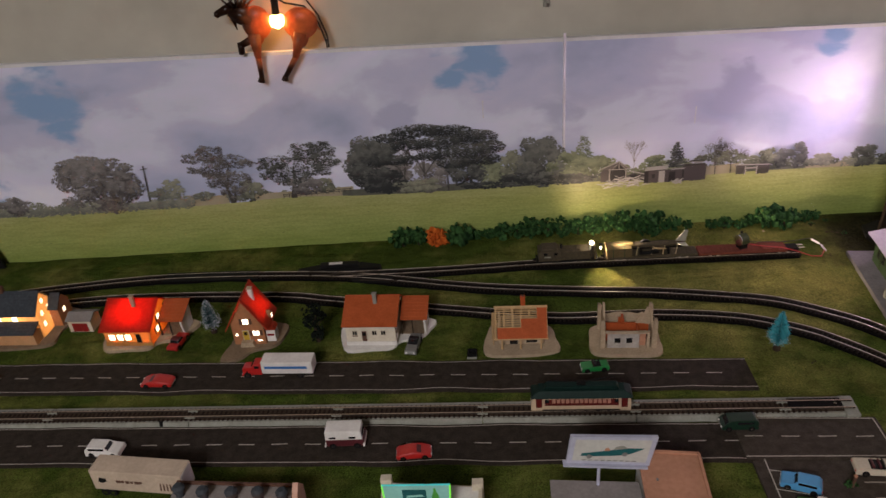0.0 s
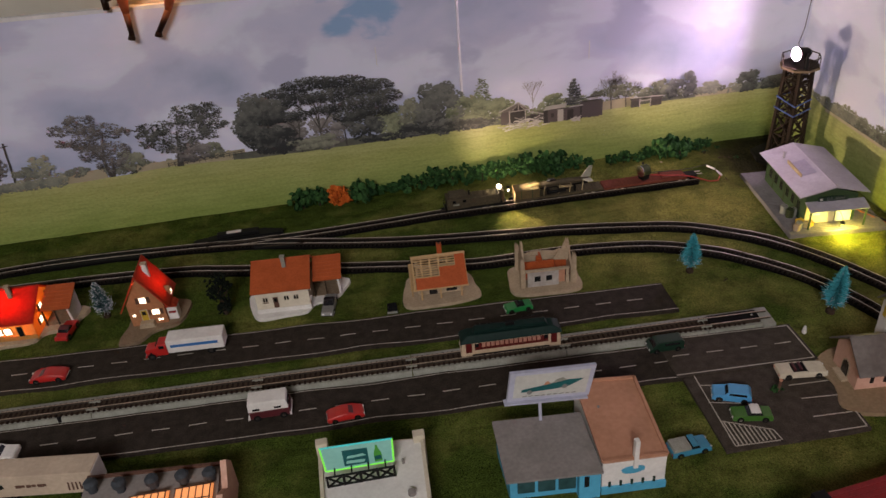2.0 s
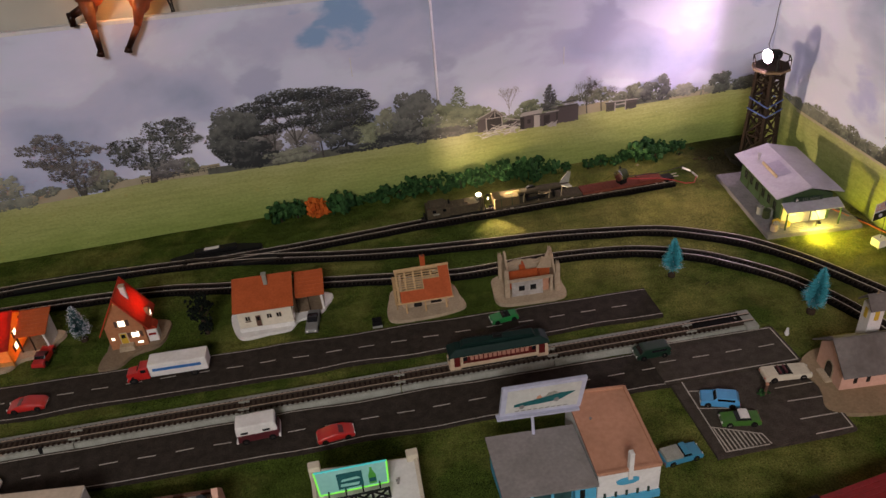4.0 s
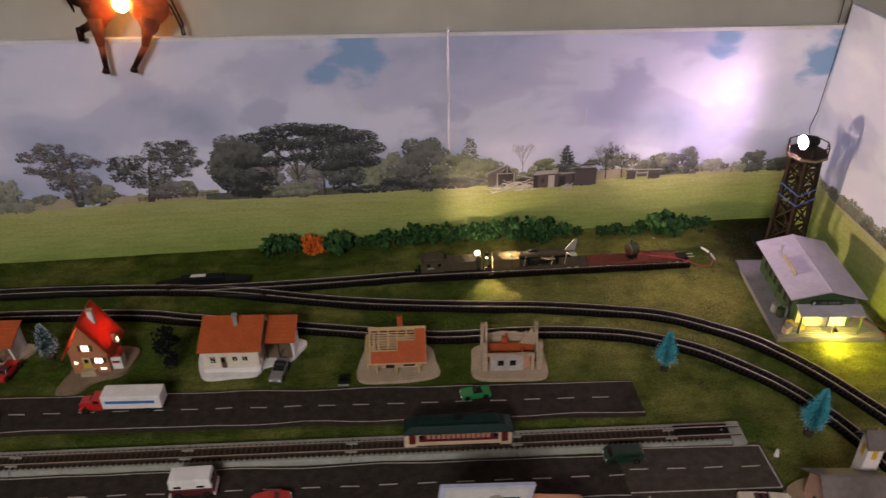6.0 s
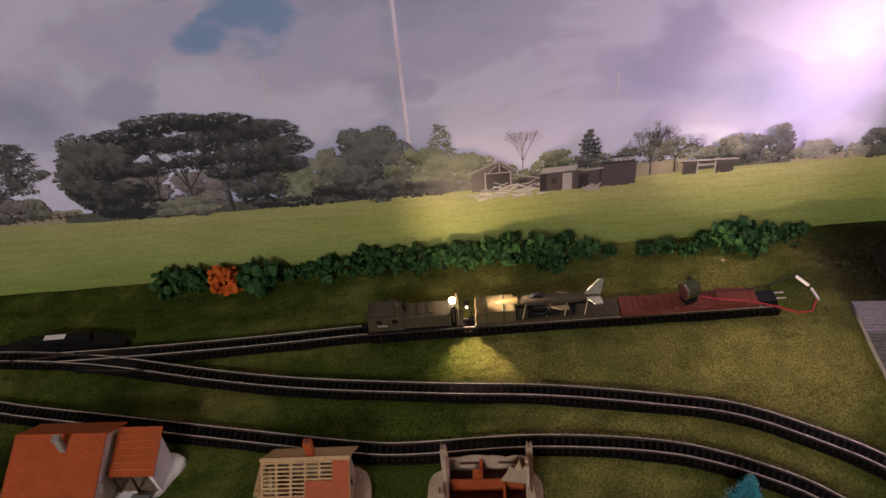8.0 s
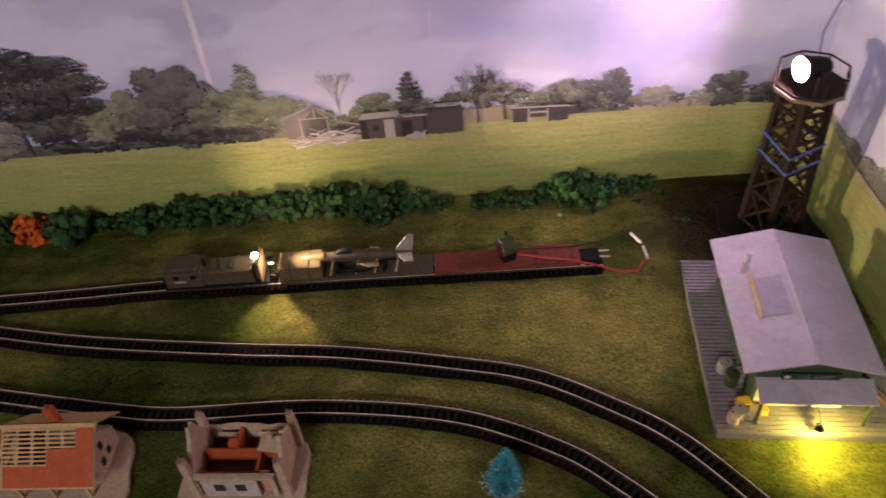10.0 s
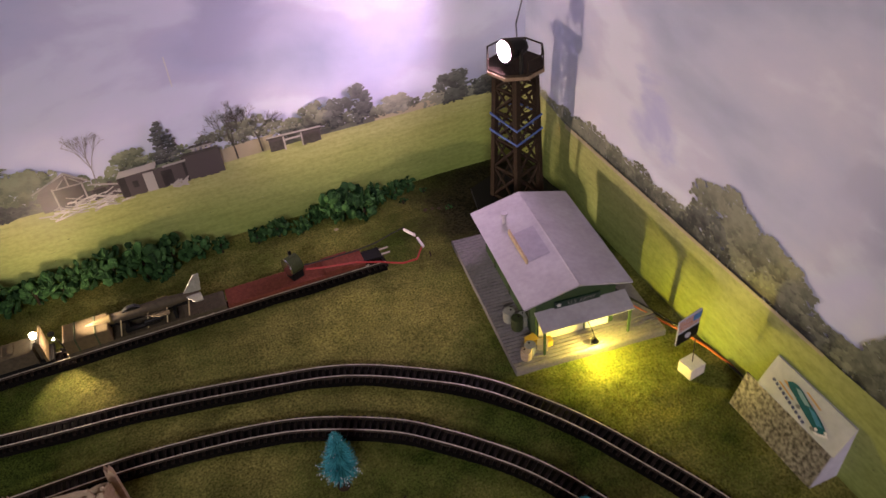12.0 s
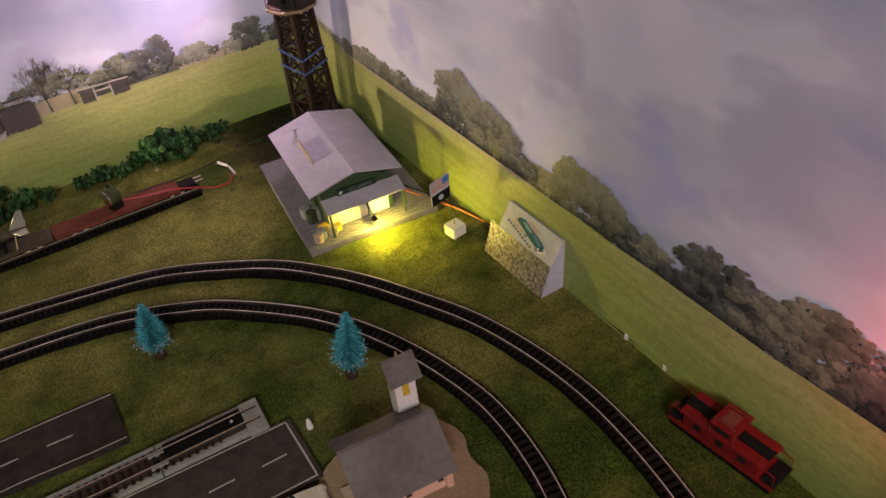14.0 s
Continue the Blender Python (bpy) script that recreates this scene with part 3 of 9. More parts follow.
def tube(bm, points, r, seg=6):
    """A round cable along points."""
    pts = [Vector(p) for p in points]
    rings = []
    for i, p in enumerate(pts):
        d = (pts[min(i + 1, len(pts) - 1)] - pts[max(i - 1, 0)]).normalized()
        side = d.cross(Vector((0, 0, 1)))
        side = side.normalized() if side.length > 1e-4 else Vector((1, 0, 0))
        up = side.cross(d)
        rings.append([bm.verts.new(p + r * (math.cos(2 * math.pi * k / seg) * side + math.sin(2 * math.pi * k / seg) * up)) for k in range(seg)])
    for a, b in zip(rings, rings[1:]):
        for k in range(seg):
            bm.faces.new((a[k], a[(k + 1) % seg], b[(k + 1) % seg], b[k]))
    bm.faces.new(rings[0][::-1])
    bm.faces.new(rings[-1])
    return bm


def lathe(bm, profile, seg=20, centre=(0, 0, 0), closed=True):
    """Turns (radius, z) pairs about the upright line through centre."""
    rings = []
    for r, z in profile:
        rings.append([bm.verts.new((centre[0] + r * math.cos(2 * math.pi * k / seg), centre[1] + r * math.sin(2 * math.pi * k / seg), centre[2] + z)) for k in range(seg)])
    for a, b in zip(rings, rings[1:]):
        for k in range(seg):
            bm.faces.new((a[k], a[(k + 1) % seg], b[(k + 1) % seg], b[k]))
    if closed:
        bm.faces.new(rings[0][::-1])
        bm.faces.new(rings[-1])
    return bm


def spline(points, step):
    """Even places, and the way ahead, along a smooth line through points."""
    pts = [Vector((*p, 0)[:3]) for p in points]
    fine = []
    for i in range(len(pts) - 1):
        p0, p1, p2, p3 = pts[max(i - 1, 0)], pts[i], pts[i + 1], pts[min(i + 2, len(pts) - 1)]
        for k in range(24):
            t = k / 24
            fine.append(0.5 * (2 * p1 + (p2 - p0) * t + (2 * p0 - 5 * p1 + 4 * p2 - p3) * t * t + (3 * p1 - p0 - 3 * p2 + p3) * t ** 3))
    fine.append(pts[-1])
    out, left = [], 0.0
    for a, b in zip(fine, fine[1:]):
        d = (b - a).length
        while left <= d and d > 0:
            out.append((a + (b - a) * left / d, (b - a).normalized()))
            left += step
        left -= d
    return out


def mesh_of(name, bm, material, smooth=False):
    bmesh.ops.recalc_face_normals(bm, faces=bm.faces)
    me = bpy.data.meshes.new(name)
    bm.to_mesh(me)
    bm.free()
    me.materials.append(M[material] if isinstance(material, str) else material)
    if smooth:
        for p in me.polygons:
            p.use_smooth = True
    return me


def part(name, bm, material, parent, label="", smooth=False):
    """One mesh under a thing or a part, in the frame of the thing."""
    ob = new(name, mesh_of(name, bm, material, smooth))
    ob.parent = parent
    if label:
        ob["label"] = label
    return ob


def thing(name, label, category, place=(0, 0, 0), turn=0.0, group="", kind=""):
    ob = tagged(new(name), label, category, group, kind)
    ob.empty_display_size = 0.01
    ob.matrix_basis = pose(*place, 0, 0, turn)
    return ob


def solid(name, bm, material, label, category, place=(0, 0, 0), turn=0.0, group="", kind="", smooth=False):
    """A thing that is one mesh."""
    ob = tagged(new(name, mesh_of(name, bm, material, smooth)), label, category, group, kind)
    ob.matrix_basis = pose(*place, 0, 0, turn)
    return ob


B = bmesh.new
rng = random.Random(7)


# ---- room and table ----
def build_room():
    x0, x1, y0, y1, z0, z1 = -1.7, 1.5, -1.95, 1.03, -0.88, 1.48
    t = 0.08
    solid("floor", box(B(), x0 - t, x1 + t, y0 - t, y1 + t, z0 - t, z0), "carpet", "brown carpeted floor of the room", "floor", kind="structure")
    solid("ceiling", box(B(), x0 - t, x1 + t, y0 - t, y1 + t, z1, z1 + t), "ceiling", "plain white painted ceiling", "ceiling", kind="structure")
    solid("wall_north", box(B(), x0, x1, y1, y1 + t, z0, z1), "wall", "cream painted wall behind the scenic backdrop", "wall", kind="structure")
    solid("wall_south", box(B(), x0, x1, y0 - t, y0, z0, z1), "panel", "plain brown panelled wall", "wall", kind="structure")
    solid("wall_west", box(B(), x0 - t, x0, y0 - t, y1 + t, z0, z1), "panel", "plain brown panelled wall", "wall", kind="structure")
    solid("wall_east", box(B(), x1, x1 + t, y0 - t, y1 + t, z0, z1), "panel", "plain brown panelled wall", "wall", kind="structure")
    lampshade = thing("ceiling_lamp", "round white flush ceiling lamp", "lamp", (-0.40, -1.25, 1.48))
    part("mount", lathe(B(), [(0.60, -0.02), (0.60, 0.0)], 32), "white", lampshade)
    part("diffuser", lathe(B(), [(0.10, -0.115), (0.40, -0.108), (0.595, -0.09), (0.595, -0.085)], 32), "diffuser", lampshade, "glowing opal diffuser", smooth=True)
    part("rim", lathe(B(), [(0.60, -0.10), (0.63, -0.10), (0.63, -0.02), (0.60, -0.02)], 32, closed=False), "chrome", lampshade)
    bench = thing("layout_table", "plywood layout table on square legs", "table")
    part("top", box(B(), LEFT_X - 0.01, RIGHT_X + 0.012, FRONT_Y - 0.01, BACK_Y + 0.008, -0.045, -0.012, 0.003), "board", bench)
    for x in (LEFT_X + 0.05, RIGHT_X - 0.05):
        for y in (FRONT_Y + 0.05, BACK_Y - 0.05):
            part("leg", box(B(), x - 0.03, x + 0.03, y - 0.03, y + 0.03, -0.88, -0.045, 0.003), "board", bench)


def hill(x, y):
    """The small swells of the turf."""
    return 0.0011 * (noise.noise((x * 14, y * 14, 0)) + 0.5 * noise.noise((x * 40, y * 40, 3)) + 0.8 * noise.noise((x * 9 + y * 6, y * 46 - x * 20, 6))) - 0.0016


def build_ground():
    bm = B()
    nx, ny = 260, 150
    grid = [[bm.verts.new((LEFT_X + (RIGHT_X + 0.004 - LEFT_X) * i / nx, FRONT_Y + (BACK_Y - FRONT_Y) * j / ny, 0)) for j in range(ny + 1)] for i in range(nx + 1)]
    for col in grid:
        for v in col:
            v.co.z = hill(v.co.x, v.co.y)
    for i in range(nx):
        for j in range(ny):
            bm.faces.new((grid[i][j], grid[i + 1][j], grid[i + 1][j + 1], grid[i][j + 1]))
    rim = [grid[i][0] for i in range(nx + 1)] + [grid[nx][j] for j in range(1, ny + 1)] + [grid[i][ny] for i in range(nx - 1, -1, -1)] + [grid[0][j] for j in range(ny - 1, 0, -1)]
    low = [bm.verts.new((v.co.x, v.co.y, -0.012)) for v in rim]
    for k in range(len(rim)):
        q = (k + 1) % len(rim)
        bm.faces.new((rim[k], low[k], low[q], rim[q]))
    bm.faces.new(low)
    solid("ground", bm, "grass", "green and straw-coloured model turf mat", "ground", kind="structure", smooth=True)


build_room()
build_ground()


# ---- scenic backdrop ----
SKY_BLUE, LILAC, SLATE_CLOUD = (0.27, 0.43, 0.68), (0.48, 0.50, 0.78), (0.51, 0.53, 0.71)
BLUES_BACK = [(-0.44, BACK_Y, 0.225, 0.050, SKY_BLUE), (0.078, BACK_Y, 0.238, 0.036, SKY_BLUE), (0.052, BACK_Y, 0.212, 0.020, SKY_BLUE), (0.487, BACK_Y, 0.236, 0.022, SKY_BLUE), (0.605, BACK_Y, 0.205, 0.030, SKY_BLUE), (-0.56, BACK_Y, 0.12, 0.03, SKY_BLUE),
              (0.170, BACK_Y, 0.158, 0.034, SLATE_CLOUD), (0.375, BACK_Y, 0.180, 0.034, SLATE_CLOUD), (-0.02, BACK_Y, 0.178, 0.030, SLATE_CLOUD)]
BLUES_SIDE = [(RIGHT_X, 0.83, 0.118, 0.034, LILAC), (RIGHT_X, 0.565, 0.120, 0.034, LILAC), (RIGHT_X, 0.65, 0.150, 0.030, SLATE_CLOUD), (RIGHT_X, 0.50, 0.160, 0.036, SLATE_CLOUD)]


class Layer:
    """One printed layer; each mark on it lies a hair above the last."""
    def __init__(self, face, lift):
        self.face, self.lift = face, lift

    def __call__(self, u, z):
        return self.face(u, z, self.lift)


class Sheet:
    """Hands out the layers of one printed sheet. turns: the first and last layer that neighbours share in turn."""
    def __init__(self, face):
        self.face, self.n, self.turns = face, 0, None

    def at(self):
        self.n += 1
        if self.turns and self.n > self.turns[1]:
            self.n = self.turns[0]
        return Layer(self.face, 0.00025 + 0.00015 * self.n)


def flat(bm, pts, at):
    """A flat printed patch on the layer at."""
    at.lift += 0.000002
    bm.faces.new([bm.verts.new(at(u, z)) for u, z in pts])


def scatter(bm_data, at, spots, leaf, gen, aspect=0.8):
    """Drops ragged leaf marks over spots (u, z, half width, half height, count, shade)."""
    verts, faces, shades = bm_data
    for u, z, ru, rz, count, shade in spots:
        for _ in range(int(count)):
            a, q = gen.uniform(0, 6.2832), gen.random() ** 0.56
            px, pz = u + ru * q * math.cos(a), z + rz * q * math.sin(a)
            size = leaf * gen.uniform(0.55, 1.35) * (1.15 - 0.35 * q)
            turn = gen.uniform(0, 6.2832)
            first = len(verts)
            at.lift += 0.0000005
            for k in range(5):
                b = turn + k * 1.2566 + gen.uniform(-0.35, 0.35)
                r = size * gen.uniform(0.65, 1.2)
                verts.append(at(px + r * math.cos(b), pz + r * aspect * math.sin(b)))
            faces.append(tuple(range(first, first + 5)))
            shades.append(min(1.0, max(0.0, shade + 0.22 * q * math.sin(a) + gen.uniform(-0.05, 0.05))))


def leafy(name, sheet, spots, leaf, material, parent, seed, aspect=0.8):
    """One printed clump of foliage out of many small marks; each mark keeps its own shade."""
    gen = random.Random(seed)
    data = ([], [], [])
    scatter(data, sheet.at(), spots, leaf, gen, aspect)
    me = bpy.data.meshes.new(name)
    me.from_pydata([tuple(v) for v in data[0]], [], data[1])
    layer = me.uv_layers.new(name="shade")
    layer.data.foreach_set("uv", [c for s in data[2] for _ in range(5) for c in (s, 0.5)])
    me.materials.append(M[material])
    ob = new(name, me)
    ob.parent = parent
    return ob


def crown(u, base, w, h, seed, lobes=9, fill=1.0, shade=0.45, leaf=0.0021):
    """The spots of a broad crown: a dim heart with lighter, uneven lobes round and over it."""
    gen = random.Random(seed * 7 + 1)
    mark = 0.85 * leaf * leaf
    spots = [(u + w * gen.uniform(-0.06, 0.06), base + h * 0.42, w * 0.33, h * 0.38, fill * 0.95 * 3.14 * w * 0.33 * h * 0.38 / mark, shade - 0.18)]
    for k in range(int(lobes * 1.6)):
        a = gen.uniform(-0.5, 0.5) + k * 6.2832 / lobes
        q = gen.uniform(0.40, 0.92)
        s = gen.uniform(0.09, 0.25) * (1.15 - 0.4 * q)
        ru, rz = w * s * 1.15, h * s * 0.85
        spots.append((u + 0.5 * w * q * math.cos(a) * 0.95, base + h * (0.50 + 0.44 * q * math.sin(a)), ru, rz, fill * 1.25 * 3.14 * ru * rz / mark, shade + gen.uniform(-0.14, 0.15) + 0.06 * math.sin(a)))
    return spots


def limbs(sheet, u, base, w, h, parent, seed, depth=4, spread=0.8, thick=0.02, material="print_trunk"):
    """A printed trunk that forks into limbs and twigs."""
    gen = random.Random(seed)
    bm, at = B(), sheet.at()

    def limb(x, z, a, length, r, left):
        x2, z2 = x + length * math.sin(a), z + length * math.cos(a)
        dx, dz = r * math.cos(a), -r * math.sin(a)
        flat(bm, [(x - dx, z - dz), (x + dx, z + dz), (x2 + dx * 0.65, z2 + dz * 0.65), (x2 - dx * 0.65, z2 - dz * 0.65)], at)
        if left:
            for _ in range(3 if left < depth else 4):
                limb(x2, z2, a + gen.uniform(-spread, spread), length * gen.uniform(0.55, 0.82), r * 0.62, left - 1)
    limb(u, base, gen.uniform(-0.08, 0.08), h * 0.32, w * thick, depth)
    return part("printed_trunk", bm, material, parent)


def printed_tree(sheet, u, base, w, h, material, parent, seed, lobes=9, fill=1.0, shade=0.45, trunk=0.0, leaf=0.0021):
    if trunk:
        limbs(sheet, u, base, w, h * 1.1, parent, seed, 3, 0.75, 0.024)
    return leafy("printed_tree", sheet, crown(u, base + h * trunk, w, h * (1 - trunk), seed, lobes, fill, shade, leaf), leaf, material, parent, seed)


def lobed_tree(sheet, u, base, boughs, forks, material, parent, seed, shade=0.36, fill=0.40, leaf=0.0012):
    """A field tree with its own outline: boughs (du, dz, half width, half height), forks (du, dz, du, dz, half thickness)."""
    gen = random.Random(seed)
    strips("printed_trunk", sheet, parent, "print_trunk", [[(u + a - r, base + b), (u + a + r, base + b), (u + c + r * 0.6, base + d), (u + c - r * 0.6, base + d)] for a, b, c, d, r in forks])
    spots = []
    for du, dz, ru, rz in boughs:
        spots.append((u + du, base + dz, ru, rz, fill * 3.14 * ru * rz / (0.95 * leaf * leaf), shade + gen.uniform(-0.07, 0.08)))
        for _ in range(7):
            a = gen.uniform(0, 6.2832)
            spots.append((u + du + ru * 0.9 * math.cos(a), base + dz + rz * 0.9 * math.sin(a), ru * 0.34, rz * 0.34, fill * 0.36 * ru * rz / (0.95 * leaf * leaf), shade + gen.uniform(-0.10, 0.16)))
    return leafy("printed_tree", sheet, spots, leaf, material, parent, seed)


def printed_fir(sheet, u, base, w, h, material, parent, seed, shade=0.4):
    """A fir: tiers of drooping boughs, ragged at their tips."""
    gen = random.Random(seed)
    spots = [(u, base + h * 0.30, w * 0.22, h * 0.30, 90, shade - 0.1)]
    for k in range(9):
        q = k / 9
        half = w * 0.5 * (1 - q) ** 0.8 + 0.0008
        for s in (-1, 1):
            reach = half * gen.uniform(0.55, 0.95)
            spots.append((u + s * reach * 0.5, base + h * (0.10 + 0.88 * q), reach * 0.62, h * 0.055, 12 + 30 * (1 - q), shade + gen.uniform(-0.05, 0.12)))
    return leafy("printed_tree", sheet, spots, 0.0014, material, parent, seed, 0.6)


def hedge_line(sheet, u0, u1, base, h, material, parent, seed, shade=0.4, leaf=0.0018, fill=1.0):
    """A run of bushes, uneven along its top."""
    gen = random.Random(seed)
    spots, u = [], u0
    while u < u1:
        w, tall = gen.uniform(0.5, 0.95) * h, h * gen.uniform(0.55, 1.0)
        spots.append((u + w * 0.5, base + tall * 0.45, w * 0.75, tall * 0.55, fill * 1.25 * 3.14 * w * 0.75 * tall * 0.55 / (0.95 * leaf * leaf), shade + gen.uniform(-0.1, 0.1)))
        u += w * 0.85
    return leafy("printed_hedge", sheet, spots, leaf, material, parent, seed)


def strips(name, sheet, parent, material, quads):
    """Flat printed patches on one layer, each a part; past thirty they are joined."""
    at = sheet.at()
    if len(quads) > 30:
        bm = B()
        for q in quads:
            flat(bm, q, at)
        tagged(part(name, bm, material, parent), kind="stuff")
        return
    for q in quads:
        flat(bm := B(), q, at)
        part(name, bm, material, parent)


def upright(u0, u1, z0, z1):
    return [(u0, z0), (u1, z0), (u1, z1), (u0, z1)]


def planks(u0, u1, z0, z1, count, gen, ragged=0.0):
    """Upright boards side by side, their tops uneven."""
    step = (u1 - u0) / count
    return [upright(u0 + i * step, u0 + (i + 1) * step, z0 + gen.uniform(0, 0.0012), z1 - gen.uniform(0, ragged)) for i in range(count)]


def stick(u, z, length, a, r=0.0005):
    du, dz = length * math.cos(a), length * math.sin(a)
    return [(u, z - r), (u + du, z + dz - r), (u + du, z + dz + r), (u, z + r)]


def printed_sheds(sheet, back):
    """The farm sheds of the print: a collapsed gable barn, a patched shed, a brown barn with high windows, and an open shelter."""
    gen = random.Random(23)
    strips("printed_shed", sheet, back, "print_wood", planks(0.227, 0.259, 0.064, 0.083, 11, gen, 0.001) + [[(0.226, 0.082), (0.262, 0.082), (0.2495, 0.0915)]] + planks(0.261, 0.284, 0.064, 0.078, 7, gen, 0.008))
    strips("printed_opening", sheet, back, "print_dark_gap", [upright(0.2385, 0.258, 0.0655, 0.0812), [(0.2400, 0.0822), (0.258, 0.0822), (0.2495, 0.0885)], upright(0.263, 0.272, 0.066, 0.0735)])
    strips("printed_roof", sheet, back, "print_pale", [[(0.2245, 0.0815), (0.2495, 0.0918), (0.2495, 0.0934), (0.2245, 0.0828)], [(0.2495, 0.0918), (0.2635, 0.0812), (0.2635, 0.0824), (0.2495, 0.0934)], upright(0.2375, 0.2388, 0.064, 0.083), upright(0.2575, 0.2588, 0.064, 0.083), upright(0.2375, 0.2590, 0.0812, 0.0822),
                                                       upright(0.2490, 0.2500, 0.0822, 0.0905), stick(0.241, 0.0822, 0.0085, 0.75), stick(0.258, 0.0822, 0.0085, 2.39), stick(0.262, 0.0790, 0.022, -0.28, 0.0007)])
    rubble = [stick(gen.uniform(0.228, 0.280), 0.0585 + gen.random() ** 1.6 * 0.011, gen.uniform(0.003, 0.013), gen.uniform(-0.5, 0.5) + (3.14 if gen.random() < 0.3 else 0), gen.uniform(0.0003, 0.0007)) for _ in range(85)]
    strips("printed_rubble", sheet, back, "print_pale", rubble)
    strips("printed_shed", sheet, back, "print_wood", planks(0.281, 0.330, 0.060, 0.0785, 17, gen, 0.0018) + planks(0.328, 0.357, 0.060, 0.0815, 12, gen, 0.0004))
    strips("printed_opening", sheet, back, "print_dark_gap", [upright(0.2815, 0.2865, 0.0605, 0.0775), upright(0.3115, 0.3195, 0.061, 0.0745), upright(0.2905, 0.2945, 0.067, 0.0725), [(0.328, 0.0612), (0.3300, 0.0612), (0.3300, 0.0805), (0.328, 0.0800)]])
    strips("printed_roof", sheet, back, "print_pale", [[(0.2805, 0.0775), (0.309, 0.0785), (0.311, 0.0835), (0.284, 0.0828)], upright(0.299, 0.3065, 0.0605, 0.0765), [(0.314, 0.0770), (0.331, 0.0775), (0.331, 0.0792), (0.314, 0.0785)], upright(0.3355, 0.3535, 0.0858, 0.0866)]
           + [upright(0.3375 + 0.0038 * i, 0.3398 + 0.0038 * i, 0.0828, 0.0856) for i in range(4)] + [stick(gen.uniform(0.314, 0.326), 0.0585 + gen.random() * 0.004, gen.uniform(0.002, 0.006), gen.uniform(-0.4, 0.6), 0.0007) for _ in range(20)])
    strips("printed_roof", sheet, back, "print_trunk", [[(0.3275, 0.0812), (0.3575, 0.0812), (0.354, 0.0835), (0.331, 0.0838)], [(0.3340, 0.0866), (0.3545, 0.0868), (0.352, 0.0888), (0.337, 0.0886)]])
    strips("printed_shed", sheet, back, "print_wood", planks(0.3935, 0.405, 0.0650, 0.0765, 5, gen) + planks(0.4195, 0.434, 0.0640, 0.0755, 6, gen))
    strips("printed_opening", sheet, back, "print_trunk", [upright(0.3940, 0.4035, 0.0655, 0.0740), upright(0.4205, 0.4330, 0.0650, 0.0735), [(0.392, 0.0762), (0.4355, 0.0748), (0.4355, 0.0762), (0.392, 0.0778)]])
    strips("printed_roof", sheet, back, "print_pale", [[(0.3915, 0.0777), (0.4360, 0.0761), (0.4350, 0.0776), (0.3930, 0.0790)], upright(0.4045, 0.4058, 0.0645, 0.0765), upright(0.4185, 0.4196, 0.0642, 0.0760), upright(0.4060, 0.4184, 0.0725, 0.0740)])


def top_edge(x):
    return 0.2495 - 0.0245 * (x - 0.181)


def field_top(u):
    """Where the printed meadow ends below the trees."""
    return 0.0660 + 0.0045 * math.exp(-((u + 0.165) / 0.075) ** 2) + 0.0012 * math.exp(-((u - 0.44) / 0.05) ** 2) + 0.0006 * noise.noise((u * 34, 0, 0)) + 0.0003 * noise.noise((u * 150, 4, 0))


def meadow(sheet, u0, u1, edge, parent, seed, steps=160):
    bm, at = B(), sheet.at()
    prev = None
    for i in range(steps + 1):
        u = u0 + (u1 - u0) * i / steps
        if prev:
            flat(bm, [(prev[0], -0.01), (u, -0.01), (u, edge(u)), prev], at)
        prev = (u, edge(u))
    part("printed_meadow", bm, "print_field", parent)
    gen = random.Random(seed)
    tufts = []
    for _ in range(150):
        u, z = gen.uniform(u0, u1), gen.random() ** 1.3 * 0.045
        tufts.append((u, z, gen.uniform(0.0008, 0.0032), gen.uniform(0.0003, 0.0008), 3, gen.uniform(0.25, 0.7)))
    leafy("printed_tufts", sheet, tufts, 0.0006, "print_tuft", parent, seed, 0.55)


